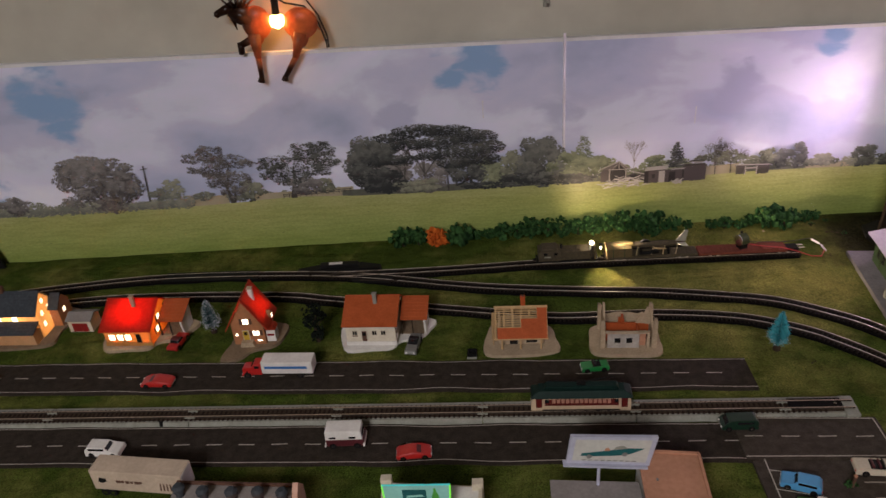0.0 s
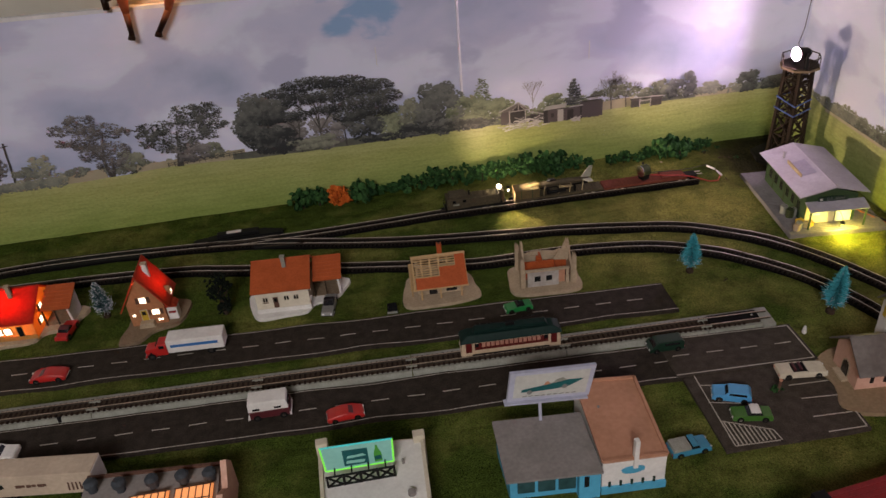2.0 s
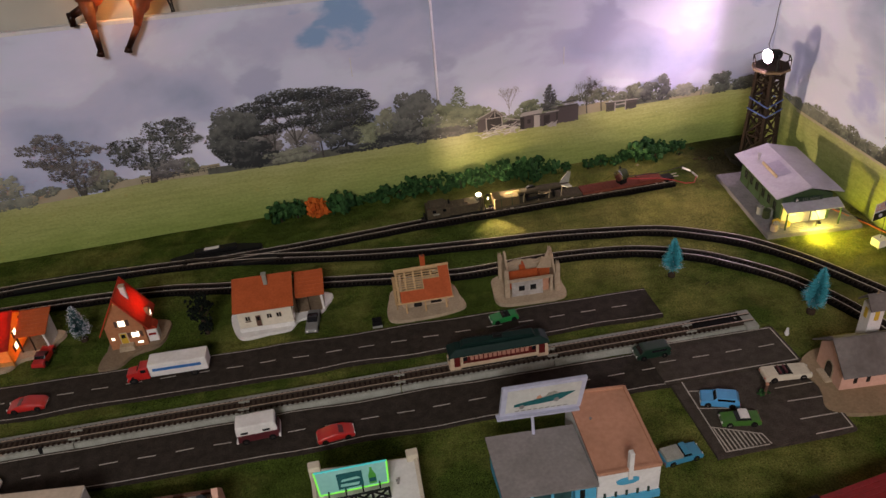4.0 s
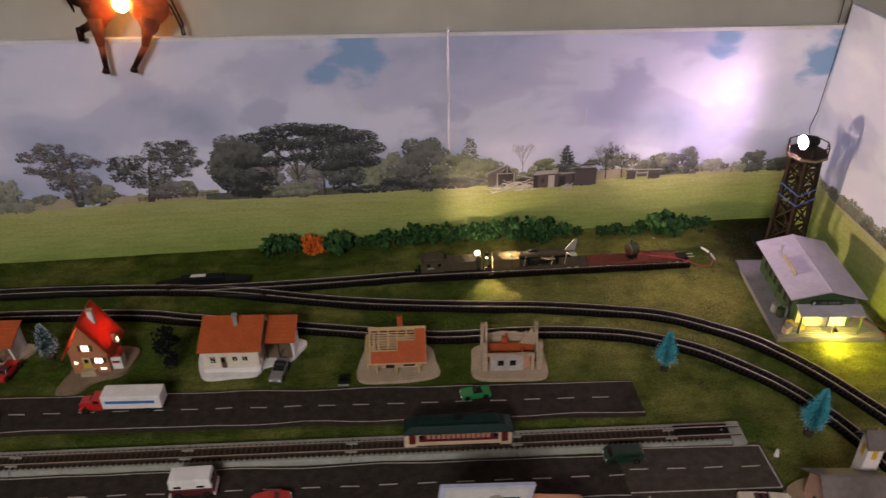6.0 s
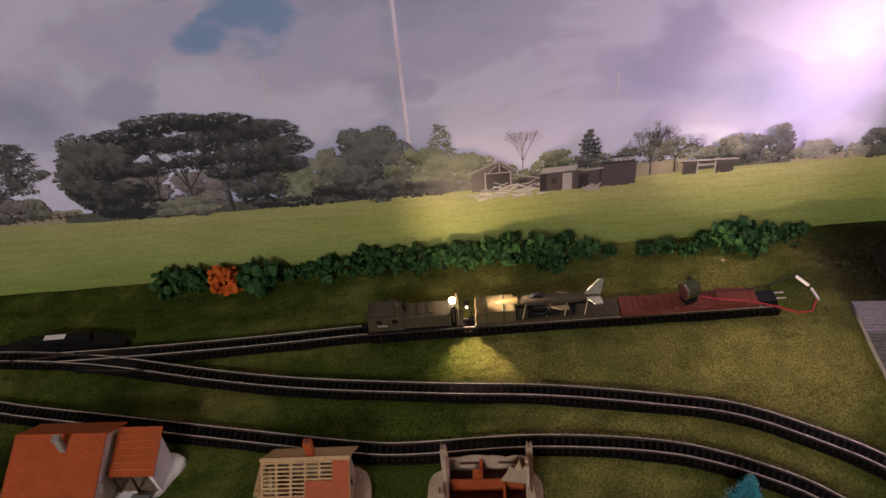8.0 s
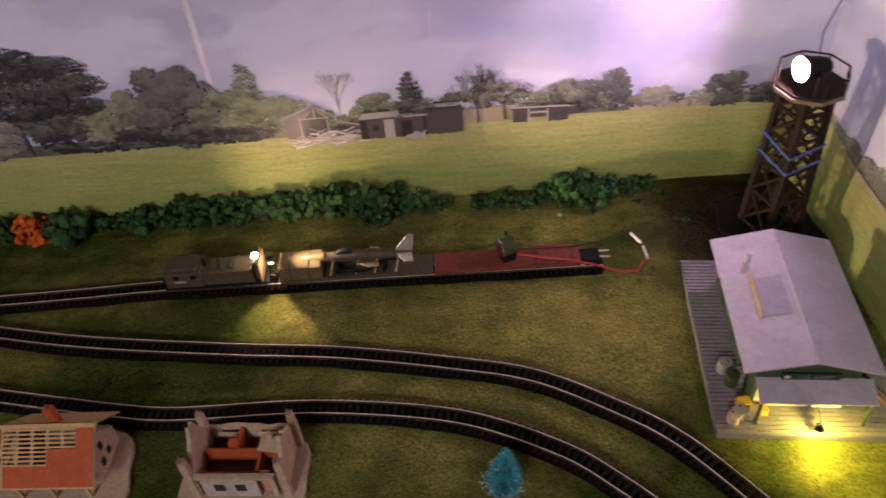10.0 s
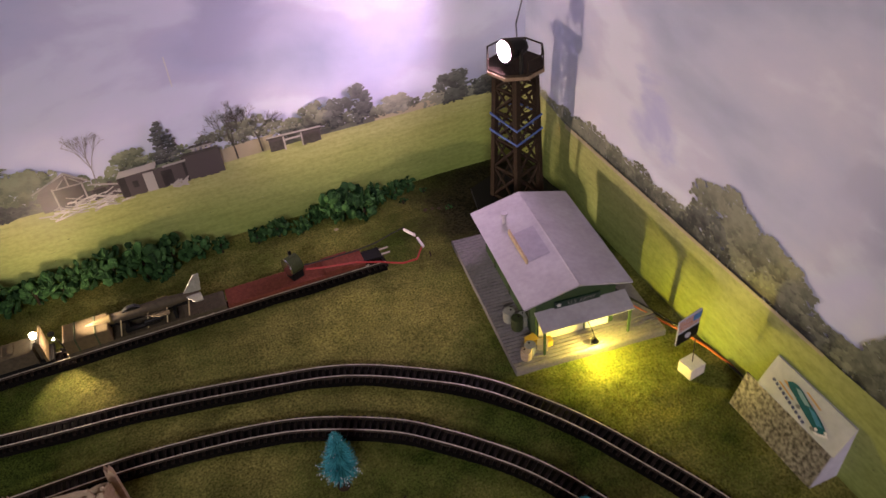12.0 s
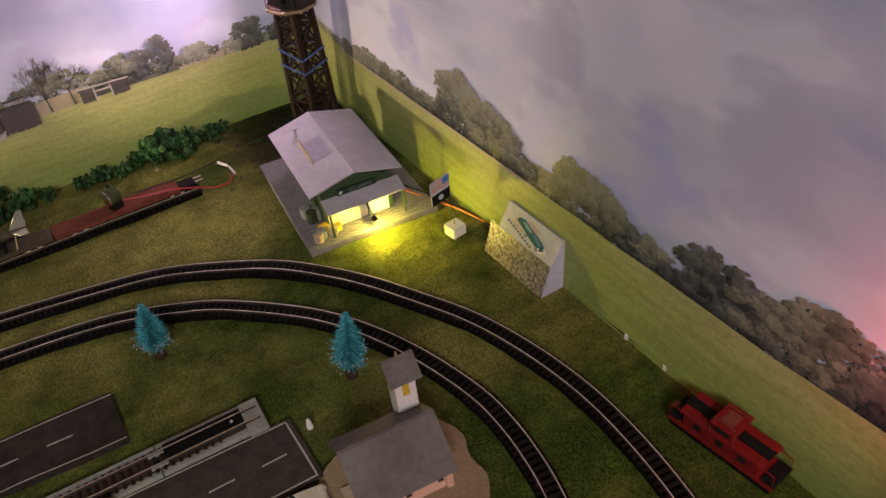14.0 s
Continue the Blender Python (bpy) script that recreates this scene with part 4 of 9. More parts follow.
def build_back():
    back = thing("backdrop", "glossy printed backdrop of cloudy sky, trees and meadow", "backdrop", kind="structure")
    x0, x1 = LEFT_X, RIGHT_X + 0.016
    y = BACK_Y
    prism(bm := B(), [(x0, -0.03), (x1, -0.03), (x1, top_edge(x1)), (x0, top_edge(x0))], y, y + 0.006, "y")
    part("sky_sheet", bm, poster_mat("printed_sky", BLUES_BACK, (3.1, 0.0, 1.3)), back)
    sheet = Sheet(lambda u, z, d: (u, y - d, z))
    T, A, D, G, F = "print_tree", "print_ash", "print_dark", "print_green", "print_far"
    # distance: far hedges, pale stubble and the ochre strip behind the shelters
    hedge_line(sheet, -0.74, -0.30, 0.066, 0.020, F, back, 3, 0.35)
    hedge_line(sheet, -0.30, -0.10, 0.070, 0.012, F, back, 5, 0.3)
    hedge_line(sheet, 0.225, 0.345, 0.066, 0.026, G, back, 7, 0.5)
    hedge_line(sheet, 0.345, 0.50, 0.070, 0.017, T, back, 9, 0.45)
    hedge_line(sheet, 0.485, 0.612, 0.065, 0.016, F, back, 11, 0.5)
    strips("printed_straw_field", sheet, back, "print_straw", [[(-0.74, 0.060), (-0.245, 0.060), (-0.250, 0.0800), (-0.345, 0.0755), (-0.74, 0.071)], [(-0.215, 0.060), (-0.085, 0.060), (-0.085, 0.0805), (-0.215, 0.0780)], [(0.350, 0.060), (0.398, 0.060), (0.398, 0.0790), (0.352, 0.0770)], [(0.478, 0.060), (0.56, 0.060), (0.56, 0.0735), (0.478, 0.0700)]])
    strips("printed_hedge_foot", sheet, back, "print_hedge_foot", [[(-0.10, 0.060), (0.225, 0.060), (0.225, 0.074), (-0.10, 0.076)], [(0.225, 0.060), (0.350, 0.060), (0.350, 0.074), (0.225, 0.072)], [(0.398, 0.060), (0.480, 0.060), (0.480, 0.070), (0.398, 0.073)], [(0.555, 0.060), (0.613, 0.060), (0.613, 0.071), (0.555, 0.072)]])
    meadow(sheet, x0, x1 - 0.014, field_top, back, 31)
    # telephone pole, post-and-rail fence
    strips("printed_pole", sheet, back, "print_trunk", [[(-0.3515, 0.070), (-0.3490, 0.070), (-0.3450, 0.127), (-0.3466, 0.127)], [(-0.3505, 0.1215), (-0.3415, 0.1228), (-0.3415, 0.1238), (-0.3505, 0.1225)]])
    rails = [[(-0.176, 0.0722 + d), (-0.086, 0.0752 + d), (-0.086, 0.0759 + d), (-0.176, 0.0729 + d)] for d in (0.0, 0.0026)] + [upright(-0.176 + 0.0072 * i, -0.1752 + 0.0072 * i, 0.0700 + 0.00024 * i, 0.0762 + 0.00024 * i) for i in range(13)]
    strips("printed_fence", sheet, back, "print_trunk", rails)
    # trees at the field's edge, west to east
    sheet.turns = (sheet.n + 1, sheet.n + 8)
    for u, b, w, h, m, seed, lobes, fill, shade, trunk in (
            (-0.680, 0.064, 0.090, 0.075, A, 41, 10, 0.9, 0.40, 0.0), (-0.530, 0.066, 0.042, 0.032, A, 42, 6, 0.8, 0.45, 0.0), (-0.410, 0.064, 0.114, 0.086, A, 43, 16, 0.40, 0.42, 0.0),
            (-0.333, 0.078, 0.032, 0.018, F, 44, 5, 1.0, 0.25, 0.0), (-0.314, 0.078, 0.030, 0.030, F, 45, 6, 0.7, 0.55, 0.0), (-0.280, 0.074, 0.036, 0.012, F, 46, 6, 1.0, 0.3, 0.0),
            (-0.216, 0.068, 0.036, 0.034, T, 48, 8, 0.75, 0.50, 0.0), (-0.146, 0.072, 0.050, 0.028, A, 50, 8, 0.7, 0.42, 0.0),
            (-0.120, 0.072, 0.026, 0.026, T, 51, 6, 0.8, 0.5, 0.0), (-0.061, 0.066, 0.068, 0.084, D, 52, 12, 0.95, 0.40, 0.0)):
        printed_tree(sheet, u, b, w, h, m, back, seed, lobes, fill, shade, trunk)
    lobed_tree(sheet, -0.243, 0.068, ((-0.0145, 0.068, 0.016, 0.0125), (-0.038, 0.065, 0.0125, 0.0065), (-0.040, 0.049, 0.009, 0.0045), (-0.011, 0.050, 0.020, 0.0145), (0.0126, 0.058, 0.018, 0.009), (0.029, 0.054, 0.009, 0.0045), (-0.0145, 0.032, 0.0145, 0.011), (0.0126, 0.031, 0.016, 0.0145), (0.002, 0.016, 0.0125, 0.009)),
               ((0.0, 0.0, -0.003, 0.026, 0.0024), (0.003, 0.0, 0.008, 0.024, 0.0016), (-0.003, 0.024, -0.020, 0.050, 0.0012), (-0.002, 0.024, 0.006, 0.056, 0.0012)), A, back, 47, 0.28)
    lobed_tree(sheet, -0.162, 0.070, ((-0.0137, 0.052, 0.0215, 0.008), (-0.028, 0.040, 0.011, 0.011), (-0.010, 0.034, 0.018, 0.0125), (0.022, 0.063, 0.020, 0.011), (0.044, 0.065, 0.016, 0.009), (0.0475, 0.0486, 0.016, 0.0125), (0.024, 0.045, 0.018, 0.0145), (0.008, 0.029, 0.0145, 0.009), (0.040, 0.034, 0.0125, 0.0042)),
               ((0.0, 0.0, 0.003, 0.019, 0.0040), (0.002, 0.018, -0.012, 0.034, 0.0020), (0.004, 0.018, 0.024, 0.036, 0.0018), (0.003, 0.018, 0.006, 0.044, 0.0016)), D, back, 49, 0.34)
    # the cedar: level plates of dark foliage over grey trunks, with sky between
    for u, w, h, seed in ((-0.018, 0.05, 0.070, 61), (0.006, 0.06, 0.080, 62), (0.036, 0.05, 0.074, 63), (0.066, 0.05, 0.064, 64)):
        limbs(sheet, u, 0.066, w, h, back, seed, 3, 0.7, 0.022)
    plates = []
    gen = random.Random(66)
    for u, z, ru, rz in ((-0.030, 0.141, 0.030, 0.0080), (0.004, 0.150, 0.034, 0.0085), (0.040, 0.147, 0.030, 0.0085), (-0.040, 0.128, 0.020, 0.0065), (-0.008, 0.133, 0.028, 0.0075), (0.030, 0.133, 0.030, 0.0090), (0.072, 0.137, 0.030, 0.0110), (0.092, 0.124, 0.018, 0.0090), (0.062, 0.120, 0.030, 0.0100),
                         (0.020, 0.117, 0.022, 0.0070), (-0.022, 0.114, 0.026, 0.0065), (-0.048, 0.112, 0.014, 0.0060), (0.046, 0.106, 0.022, 0.0080), (0.084, 0.108, 0.020, 0.0080)):
        plates.append((u, z, ru, rz, 1.7 * 3.14 * ru * rz / 2.3e-6, 0.20 + gen.uniform(-0.06, 0.10)))
    leafy("printed_tree", sheet, plates, 0.0014, D, back, 67, 0.6)
    for u, b, w, h, m, seed, lobes, fill, shade in (
            (-0.030, 0.066, 0.056, 0.050, A, 71, 9, 0.7, 0.40), (0.018, 0.066, 0.050, 0.046, A, 72, 9, 0.65, 0.45), (0.060, 0.066, 0.046, 0.048, D, 73, 8, 0.85, 0.40), (-0.040, 0.066, 0.050, 0.038, D, 74, 7, 1.5, 0.08),
            (0.000, 0.066, 0.060, 0.020, T, 75, 9, 0.8, 0.60), (0.090, 0.066, 0.042, 0.044, G, 76, 9, 1.1, 0.58), (0.118, 0.066, 0.038, 0.052, T, 77, 8, 0.95, 0.50), (0.154, 0.066, 0.056, 0.068, D, 78, 12, 1.0, 0.50),
            (0.138, 0.066, 0.060, 0.032, D, 79, 8, 1.0, 0.25), (0.186, 0.066, 0.048, 0.050, G, 80, 9, 1.0, 0.48)):
        printed_tree(sheet, u, b, w, h, m, back, seed, lobes, fill, shade)
    printed_fir(sheet, 0.205, 0.066, 0.056, 0.068, G, back, 81, 0.45)
    for u, b, w, h, m, seed, shade in ((0.210, 0.066, 0.050, 0.042, G, 82, 0.50), (0.180, 0.065, 0.090, 0.016, D, 83, 0.22), (0.238, 0.068, 0.020, 0.030, G, 84, 0.62), (0.100, 0.065, 0.080, 0.013, D, 85, 0.25)):
        printed_tree(sheet, u, b, w, h, m, back, seed, 9, 1.0, shade)
    limbs(sheet, 0.2675, 0.076, 0.014, 0.044, back, 86, 5, 0.42, 0.030, "print_twig")
    printed_tree(sheet, 0.296, 0.080, 0.030, 0.018, G, back, 87, 7, 1.0, 0.5)
    printed_fir(sheet, 0.3195, 0.078, 0.027, 0.038, D, back, 88, 0.34)
    printed_tree(sheet, 0.350, 0.084, 0.016, 0.010, T, back, 89, 6, 1.0, 0.4)
    for u, seed in ((0.3685, 90), (0.388, 91)):
        limbs(sheet, u, 0.067, 0.030, 0.044, back, seed, 5, 0.72, 0.026)
        leafy("printed_tree", sheet, crown(u + 0.002, 0.078, 0.030, 0.022, seed, 8, 0.55, 0.38, 0.0014), 0.0014, T, back, seed)
    for u, b, w, h, m, seed, shade in ((0.412, 0.074, 0.020, 0.016, T, 92, 0.45), (0.431, 0.070, 0.024, 0.029, T, 93, 0.45), (0.447, 0.068, 0.020, 0.031, D, 94, 0.50), (0.468, 0.067, 0.026, 0.036, D, 95, 0.45), (0.497, 0.068, 0.027, 0.019, F, 96, 0.55), (0.548, 0.064, 0.031, 0.032, D, 97, 0.42), (0.583, 0.064, 0.044, 0.020, D, 98, 0.40)):
        printed_tree(sheet, u, b, w, h, m, back, seed, 8, 1.0, shade, 0.0, 0.0017)
    sheet.turns, sheet.n = None, sheet.turns[1]
    printed_sheds(sheet, back)
    # the white margin, the overlapping joint of the two sheets, and creases in the paper
    part("margin", prism(B(), [(x0, top_edge(x0) - 0.0035), (x1, top_edge(x1) - 0.0035), (x1, top_edge(x1) + 0.0004), (x0, top_edge(x0) + 0.0004)], y - 0.0004, y + 0.0062, "y"), "paper_white", back)
    bm = B()
    ridge = [[bm.verts.new((u + w, y - d, z)) for w, d in ((-0.0017, 0.0), (-0.0009, 0.0021), (0.0018, 0.0))] for u, z in ((0.1808, 0.066), (0.1820, 0.256))]
    for a, b in ((0, 1), (1, 2)):
        bm.faces.new((ridge[0][a], ridge[0][b], ridge[1][b], ridge[1][a]))
    part("joint", bm, "joint_tape", back, "raised pale joint between two printed sheets")
    for u, z, h in ((0.338, 0.135, 0.022), (0.084, 0.16, 0.022), (0.335, 0.05, 0.03), (-0.05, 0.03, 0.05)):
        part("crease", prism(B(), [(u, z), (u + 0.0008, z), (u + 0.0012, z + h), (u + 0.0002, z + h)], y - 0.0006, y, "y"), "paper_white" if z > 0.1 else "print_field", back)


def tilt(z):
    """How far the side sheet leans out at the height z."""
    return 0.046 * z - 0.0030


def build_side():
    side = thing("backdrop_side", "glossy printed side backdrop of hedgerow trees under cloud", "backdrop", kind="structure")
    x = RIGHT_X
    y0, y1 = 0.22, BACK_Y - 0.0005
    lean = B()
    prism(lean, [(y0, -0.03), (y1, -0.03), (y1, 0.262), (y0, 0.275)], x, x + 0.006, "x")
    for v in lean.verts:
        v.co.x += tilt(v.co.z)
    part("sky_sheet", lean, poster_mat("printed_side_sky", BLUES_SIDE, (7.0, 4.3, 0.2), 1.0), side)
    sheet = Sheet(lambda u, z, d: (x - d + tilt(z), u, z))

    def rim(u):
        return 0.0625 + 0.010 * max(u - 0.93, 0) / 0.06 + 0.05 * max(0.47 - u, 0) + 0.0006 * noise.noise((u * 30, 5, 0))
    T, D, F = "print_tree", "print_dark", "print_far"
    hedge_line(sheet, 0.780, 0.998, 0.062, 0.020, F, side, 101, 0.38)
    hedge_line(sheet, 0.860, 0.935, 0.060, 0.018, D, side, 102, 0.40)
    hedge_line(sheet, 0.775, 0.865, 0.060, 0.022, T, side, 103, 0.38)
    sheet.turns = (sheet.n + 1, sheet.n + 8)
    for u, w, h, m, seed, lobes, shade in ((0.748, 0.056, 0.046, T, 111, 10, 0.55), (0.716, 0.060, 0.042, T, 112, 10, 0.50), (0.690, 0.050, 0.030, T, 113, 8, 0.42), (0.764, 0.040, 0.024, D, 114, 7, 0.40), (0.655, 0.050, 0.020, T, 115, 8, 0.45), (0.628, 0.040, 0.038, T, 116, 9, 0.52), (0.598, 0.046, 0.036, T, 117, 9, 0.50),
                                           (0.578, 0.030, 0.022, D, 118, 6, 0.42), (0.556, 0.036, 0.020, T, 119, 7, 0.52), (0.538, 0.026, 0.013, D, 120, 6, 0.40), (0.512, 0.050, 0.036, D, 121, 10, 0.42), (0.480, 0.052, 0.034, T, 122, 10, 0.42), (0.446, 0.060, 0.040, T, 123, 10, 0.46), (0.400, 0.070, 0.044, D, 124, 10, 0.45), (0.345, 0.080, 0.050, T, 125, 10, 0.45), (0.280, 0.080, 0.050, D, 126, 10, 0.45)):
        printed_tree(sheet, u, rim(u) - 0.001, w, h * 1.10, m, side, seed, lobes, 1.0, shade)
    for a, b, h, seed in ((0.66, 0.78, 0.015, 131), (0.53, 0.67, 0.012, 132), (0.40, 0.54, 0.016, 133), (0.23, 0.42, 0.020, 134)):
        hedge_line(sheet, a, b, rim((a + b) / 2) - 0.003, h, D, side, seed, 0.22)
    sheet.turns, sheet.n = None, sheet.turns[1]
    meadow(sheet, y0, y1 - 0.003, rim, side, 140)
    strips("printed_straw_field", sheet, side, "print_straw", [[(0.66, rim(0.66) - 0.002), (0.93, rim(0.93) - 0.003), (0.93, rim(0.93) + 0.0006), (0.66, rim(0.66) + 0.0004)]])
    part("crease", prism(B(), [(0.518, 0.0), (0.5188, 0.0), (0.5178, 0.054), (0.5170, 0.054)], x - 0.0008, x, "x"), "print_field", side)
    bm = B()
    tube(bm, [(x - 0.0026, 0.80, 0.024), (x - 0.0026, 0.70, 0.023), (x - 0.0026, 0.60, 0.026), (x - 0.0026, 0.5, 0.020), (x - 0.0026, 0.40, 0.020)], 0.00018, 4)
    part("pencil_line", bm, "print_trunk", side)


build_back()
build_side()


# ---- roads ----
def strip(bm, a, b, w, z, ripple=0.0, seed=4):
    """A painted line from a to b, w wide."""
    a, b = Vector((*a, 0)), Vector((*b, 0))
    d = (b - a).normalized()
    s = Vector((-d.y, d.x, 0)) * w / 2
    k = max(1, int((b - a).length / 0.02)) if ripple else 1
    last = None
    for i in range(k + 1):
        p = a.lerp(b, i / k)
        if ripple:
            p = p + s.normalized() * ripple * noise.noise((p.x * 17, seed, 4))
        row = (bm.verts.new((p - s + Vector((0, 0, z)))), bm.verts.new((p + s + Vector((0, 0, z)))))
        if last:
            bm.faces.new((last[0], row[0], row[1], last[1]))
        last = row
    return bm


def slab(corners, z1, z0=-0.003, wave=0.0):
    """A thin sheet with the corners near-left, near-right, far-right, far-left."""
    bm = B()
    nl, nr, fr, fl = [Vector((*c, 0)) for c in corners]
    k = 60
    rows = []
    for i in range(k + 1):
        t = i / k
        lo, hi = nl.lerp(nr, t), fl.lerp(fr, t)
        lo.y += wave * noise.noise((lo.x * 17, 1, 4))
        hi.y += wave * noise.noise((hi.x * 17, 9, 4))
        rows.append([bm.verts.new((p.x, p.y, z)) for p, z in ((lo, z0), (lo, z1), (hi, z1), (hi, z0))])
    for a, b in zip(rows, rows[1:]):
        for q in range(3):
            bm.faces.new((a[q], a[q + 1], b[q + 1], b[q]))
    bm.faces.new(rows[0])
    bm.faces.new(rows[-1][::-1])
    return bm


def dashes(parent, a, b, pitch, length, z, w=0.0016, phase=None):
    a, b = Vector((*a, 0)), Vector((*b, 0))
    d, total = (b - a).normalized(), (b - a).length
    q = 0.004 if phase is None else (phase - a.x) % pitch
    while q + length < total:
        p = a + d * q
        e = p + d * length
        tilt = rng.uniform(-0.0006, 0.0006)
        part("dash", strip(B(), (p.x, p.y), (e.x, e.y + tilt), w, z), "line", parent)
        q += pitch


def line_at(pts, x):
    (xa, ya), (xb, yb) = pts
    return ya + (yb - ya) * (x - xa) / (xb - xa)


A_TOP, A_BOT = ((-0.456, 0.775), (0.325, 0.724)), ((-0.431, 0.729), (0.325, 0.684))
B_TOP, B_BOT = ((-0.402, 0.673), (0.290, 0.637)), ((-0.378, 0.627), (0.290, 0.595))


def build_roads():
    for name, top, bot, x1, first, phase in (("road", A_TOP, A_BOT, 0.325, -0.70, -0.0872), ("road", B_TOP, B_BOT, 0.292, -0.70, -0.0656)):
        r = thing(name, "dark printed road with white edge lines and dashes", "road", kind="structure")
        e = 0.0022
        part("surface", slab([(first, line_at(bot, first) - e), (x1, line_at(bot, x1) - e), (x1, line_at(top, x1) + e), (first, line_at(top, first) + e)], 0.0012, wave=0.0028), "asphalt", r)
        for pts in (top, bot):
            part("edge_line", strip(B(), (first, line_at(pts, first)), (x1, line_at(pts, x1)), 0.0008, 0.0017, 0.0030, 9 if pts is top else 1), "line", r)
        mid = lambda q: (line_at(top, q) + line_at(bot, q)) / 2
        dashes(r, (first, mid(first)), (x1, mid(x1)), 0.0310, 0.0149, 0.0017, 0.0011, phase)
    r = thing("road", "grey end piece of printed road beside the parking lot", "road", kind="structure")
    part("surface", slab([(0.286, 0.5945), (0.4095, 0.588), (0.4095, 0.6365), (0.286, 0.6445)], 0.0022), "asphalt_pale", r)
    for a, b in (((0.286, 0.597), (0.407, 0.5905)), ((0.292, 0.6425), (0.4065, 0.6345)), ((0.4065, 0.591), (0.4065, 0.6345))):
        part("edge_line", strip(B(), a, b, 0.0011, 0.0027), "line", r)
    dashes(r, (0.288, 0.6205), (0.405, 0.6125), 0.0305, 0.0150, 0.0027, 0.0011)
    lot = thing("parking_lot", "dark printed parking lot with white stall lines", "parking lot", kind="structure")
    part("surface", slab([(0.289, 0.5105), (0.4055, 0.5085), (0.409, 0.592), (0.290, 0.5965)], 0.0012), "asphalt_pale", lot)
    for a, b in (((0.3000, 0.594), (0.2975, 0.5145)), ((0.4065, 0.590), (0.4030, 0.511)), ((0.369, 0.565), (0.403, 0.563)), ((0.371, 0.549), (0.404, 0.546)), ((0.369, 0.529), (0.401, 0.527)), ((0.372, 0.512), (0.403, 0.511)),
                 ((0.300, 0.582), (0.314, 0.5785)), ((0.298, 0.562), (0.332, 0.5525)), ((0.298, 0.541), (0.333, 0.5235)), ((0.2975, 0.5145), (0.333, 0.5125)), ((0.333, 0.5235), (0.3345, 0.5125))):
        part("stall_line", strip(B(), a, b, 0.0010, 0.0017), "line", lot)
    for i in range(10):
        x = 0.3005 + 0.0033 * i
        part("hatch_line", strip(B(), (x, 0.5145), (x - 0.0005, 0.5405 - 0.0178 * (x - 0.298) / 0.035), 0.0011, 0.0017), "line", lot)


build_roads()


# ---- railway ----
OUTER = [(-0.69, 0.80), (-0.62, 0.868), (-0.526, 0.911), (-0.427, 0.927), (-0.321, 0.934), (-0.175, 0.926), (-0.075, 0.912), (0.032, 0.884), (0.102, 0.869), (0.195, 0.855), (0.265, 0.846), (0.337, 0.831), (0.389, 0.816),
         (0.437, 0.787), (0.462, 0.767), (0.483, 0.742), (0.503, 0.713), (0.522, 0.677), (0.540, 0.639), (0.551, 0.602), (0.558, 0.560), (0.559, 0.52), (0.553, 0.468), (0.538, 0.41)]
INNER = [(-0.64, 0.80), (-0.56, 0.862), (-0.432, 0.890), (-0.306, 0.891), (-0.166, 0.879), (-0.100, 0.864), (0.045, 0.831), (0.126, 0.813), (0.166, 0.807), (0.232, 0.806), (0.272, 0.803), (0.322, 0.795), (0.358, 0.784),
         (0.400, 0.762), (0.424, 0.742), (0.443, 0.723), (0.461, 0.702), (0.476, 0.678), (0.490, 0.648), (0.501, 0.614), (0.508, 0.581), (0.509, 0.555), (0.507, 0.532), (0.502, 0.506), (0.488, 0.46), (0.475, 0.43)]
SIDING = [(-0.105, 0.9175), (-0.053, 0.9165), (0.018, 0.9165), (0.077, 0.9175), (0.140, 0.919), (0.25, 0.9165), (0.35, 0.9145), (0.447, 0.912)]
GAUGE = 0.0092


def one_rail(bm, path, gauge, z0, height, width, s):
    """The rail on side s of path, I-shaped enough to show a head and a foot."""
    shape = [(-width, z0), (width, z0), (width * 0.45, z0 + height * 0.3), (width * 0.45, z0 + height * 0.6), (width * 0.7, z0 + height), (-width * 0.7, z0 + height), (-width * 0.45, z0 + height * 0.6), (-width * 0.45, z0 + height * 0.3)]
    last = None
    for p, d in path:
        side = Vector((-d.y, d.x, 0))
        c = p + side * (s * gauge / 2)
        ring = [bm.verts.new(c + side * u + Vector((0, 0, z))) for u, z in shape]
        if last:
            for k in range(8):
                bm.faces.new((last[k], last[(k + 1) % 8], ring[(k + 1) % 8], ring[k]))
        last = ring
    return bm


def rail_head(bm, path, gauge, z0, height, half, s):
    """The polished top of a rail."""
    last = None
    for p, d in path:
        side = Vector((-d.y, d.x, 0))
        c = p + side * (s * gauge / 2)
        ring = [bm.verts.new(c + side * u + Vector((0, 0, z))) for u, z in ((-half, z0), (half, z0), (half * 0.8, z0 + height), (-half * 0.8, z0 + height))]
        if last:
            for k in range(4):
                bm.faces.new((last[k], last[(k + 1) % 4], ring[(k + 1) % 4], ring[k]))
        last = ring
    return bm


def bed(bm, path, half_lo, half_hi, z0, z1, back=0.0):
    last = None
    for p, d in path:
        side = Vector((-d.y, d.x, 0))
        ring = [bm.verts.new(p + side * u + Vector((0, 0, z))) for u, z in ((-half_lo, z0), (-half_hi, z1), (half_hi + back, z1), (half_lo + back, z0))]
        if last:
            for k in range(3):
                bm.faces.new((last[k], ring[k], ring[k + 1], last[k + 1]))
        else:
            bm.faces.new(ring)
        last = ring
    bm.faces.new(last[::-1])
    return bm


TIES = []


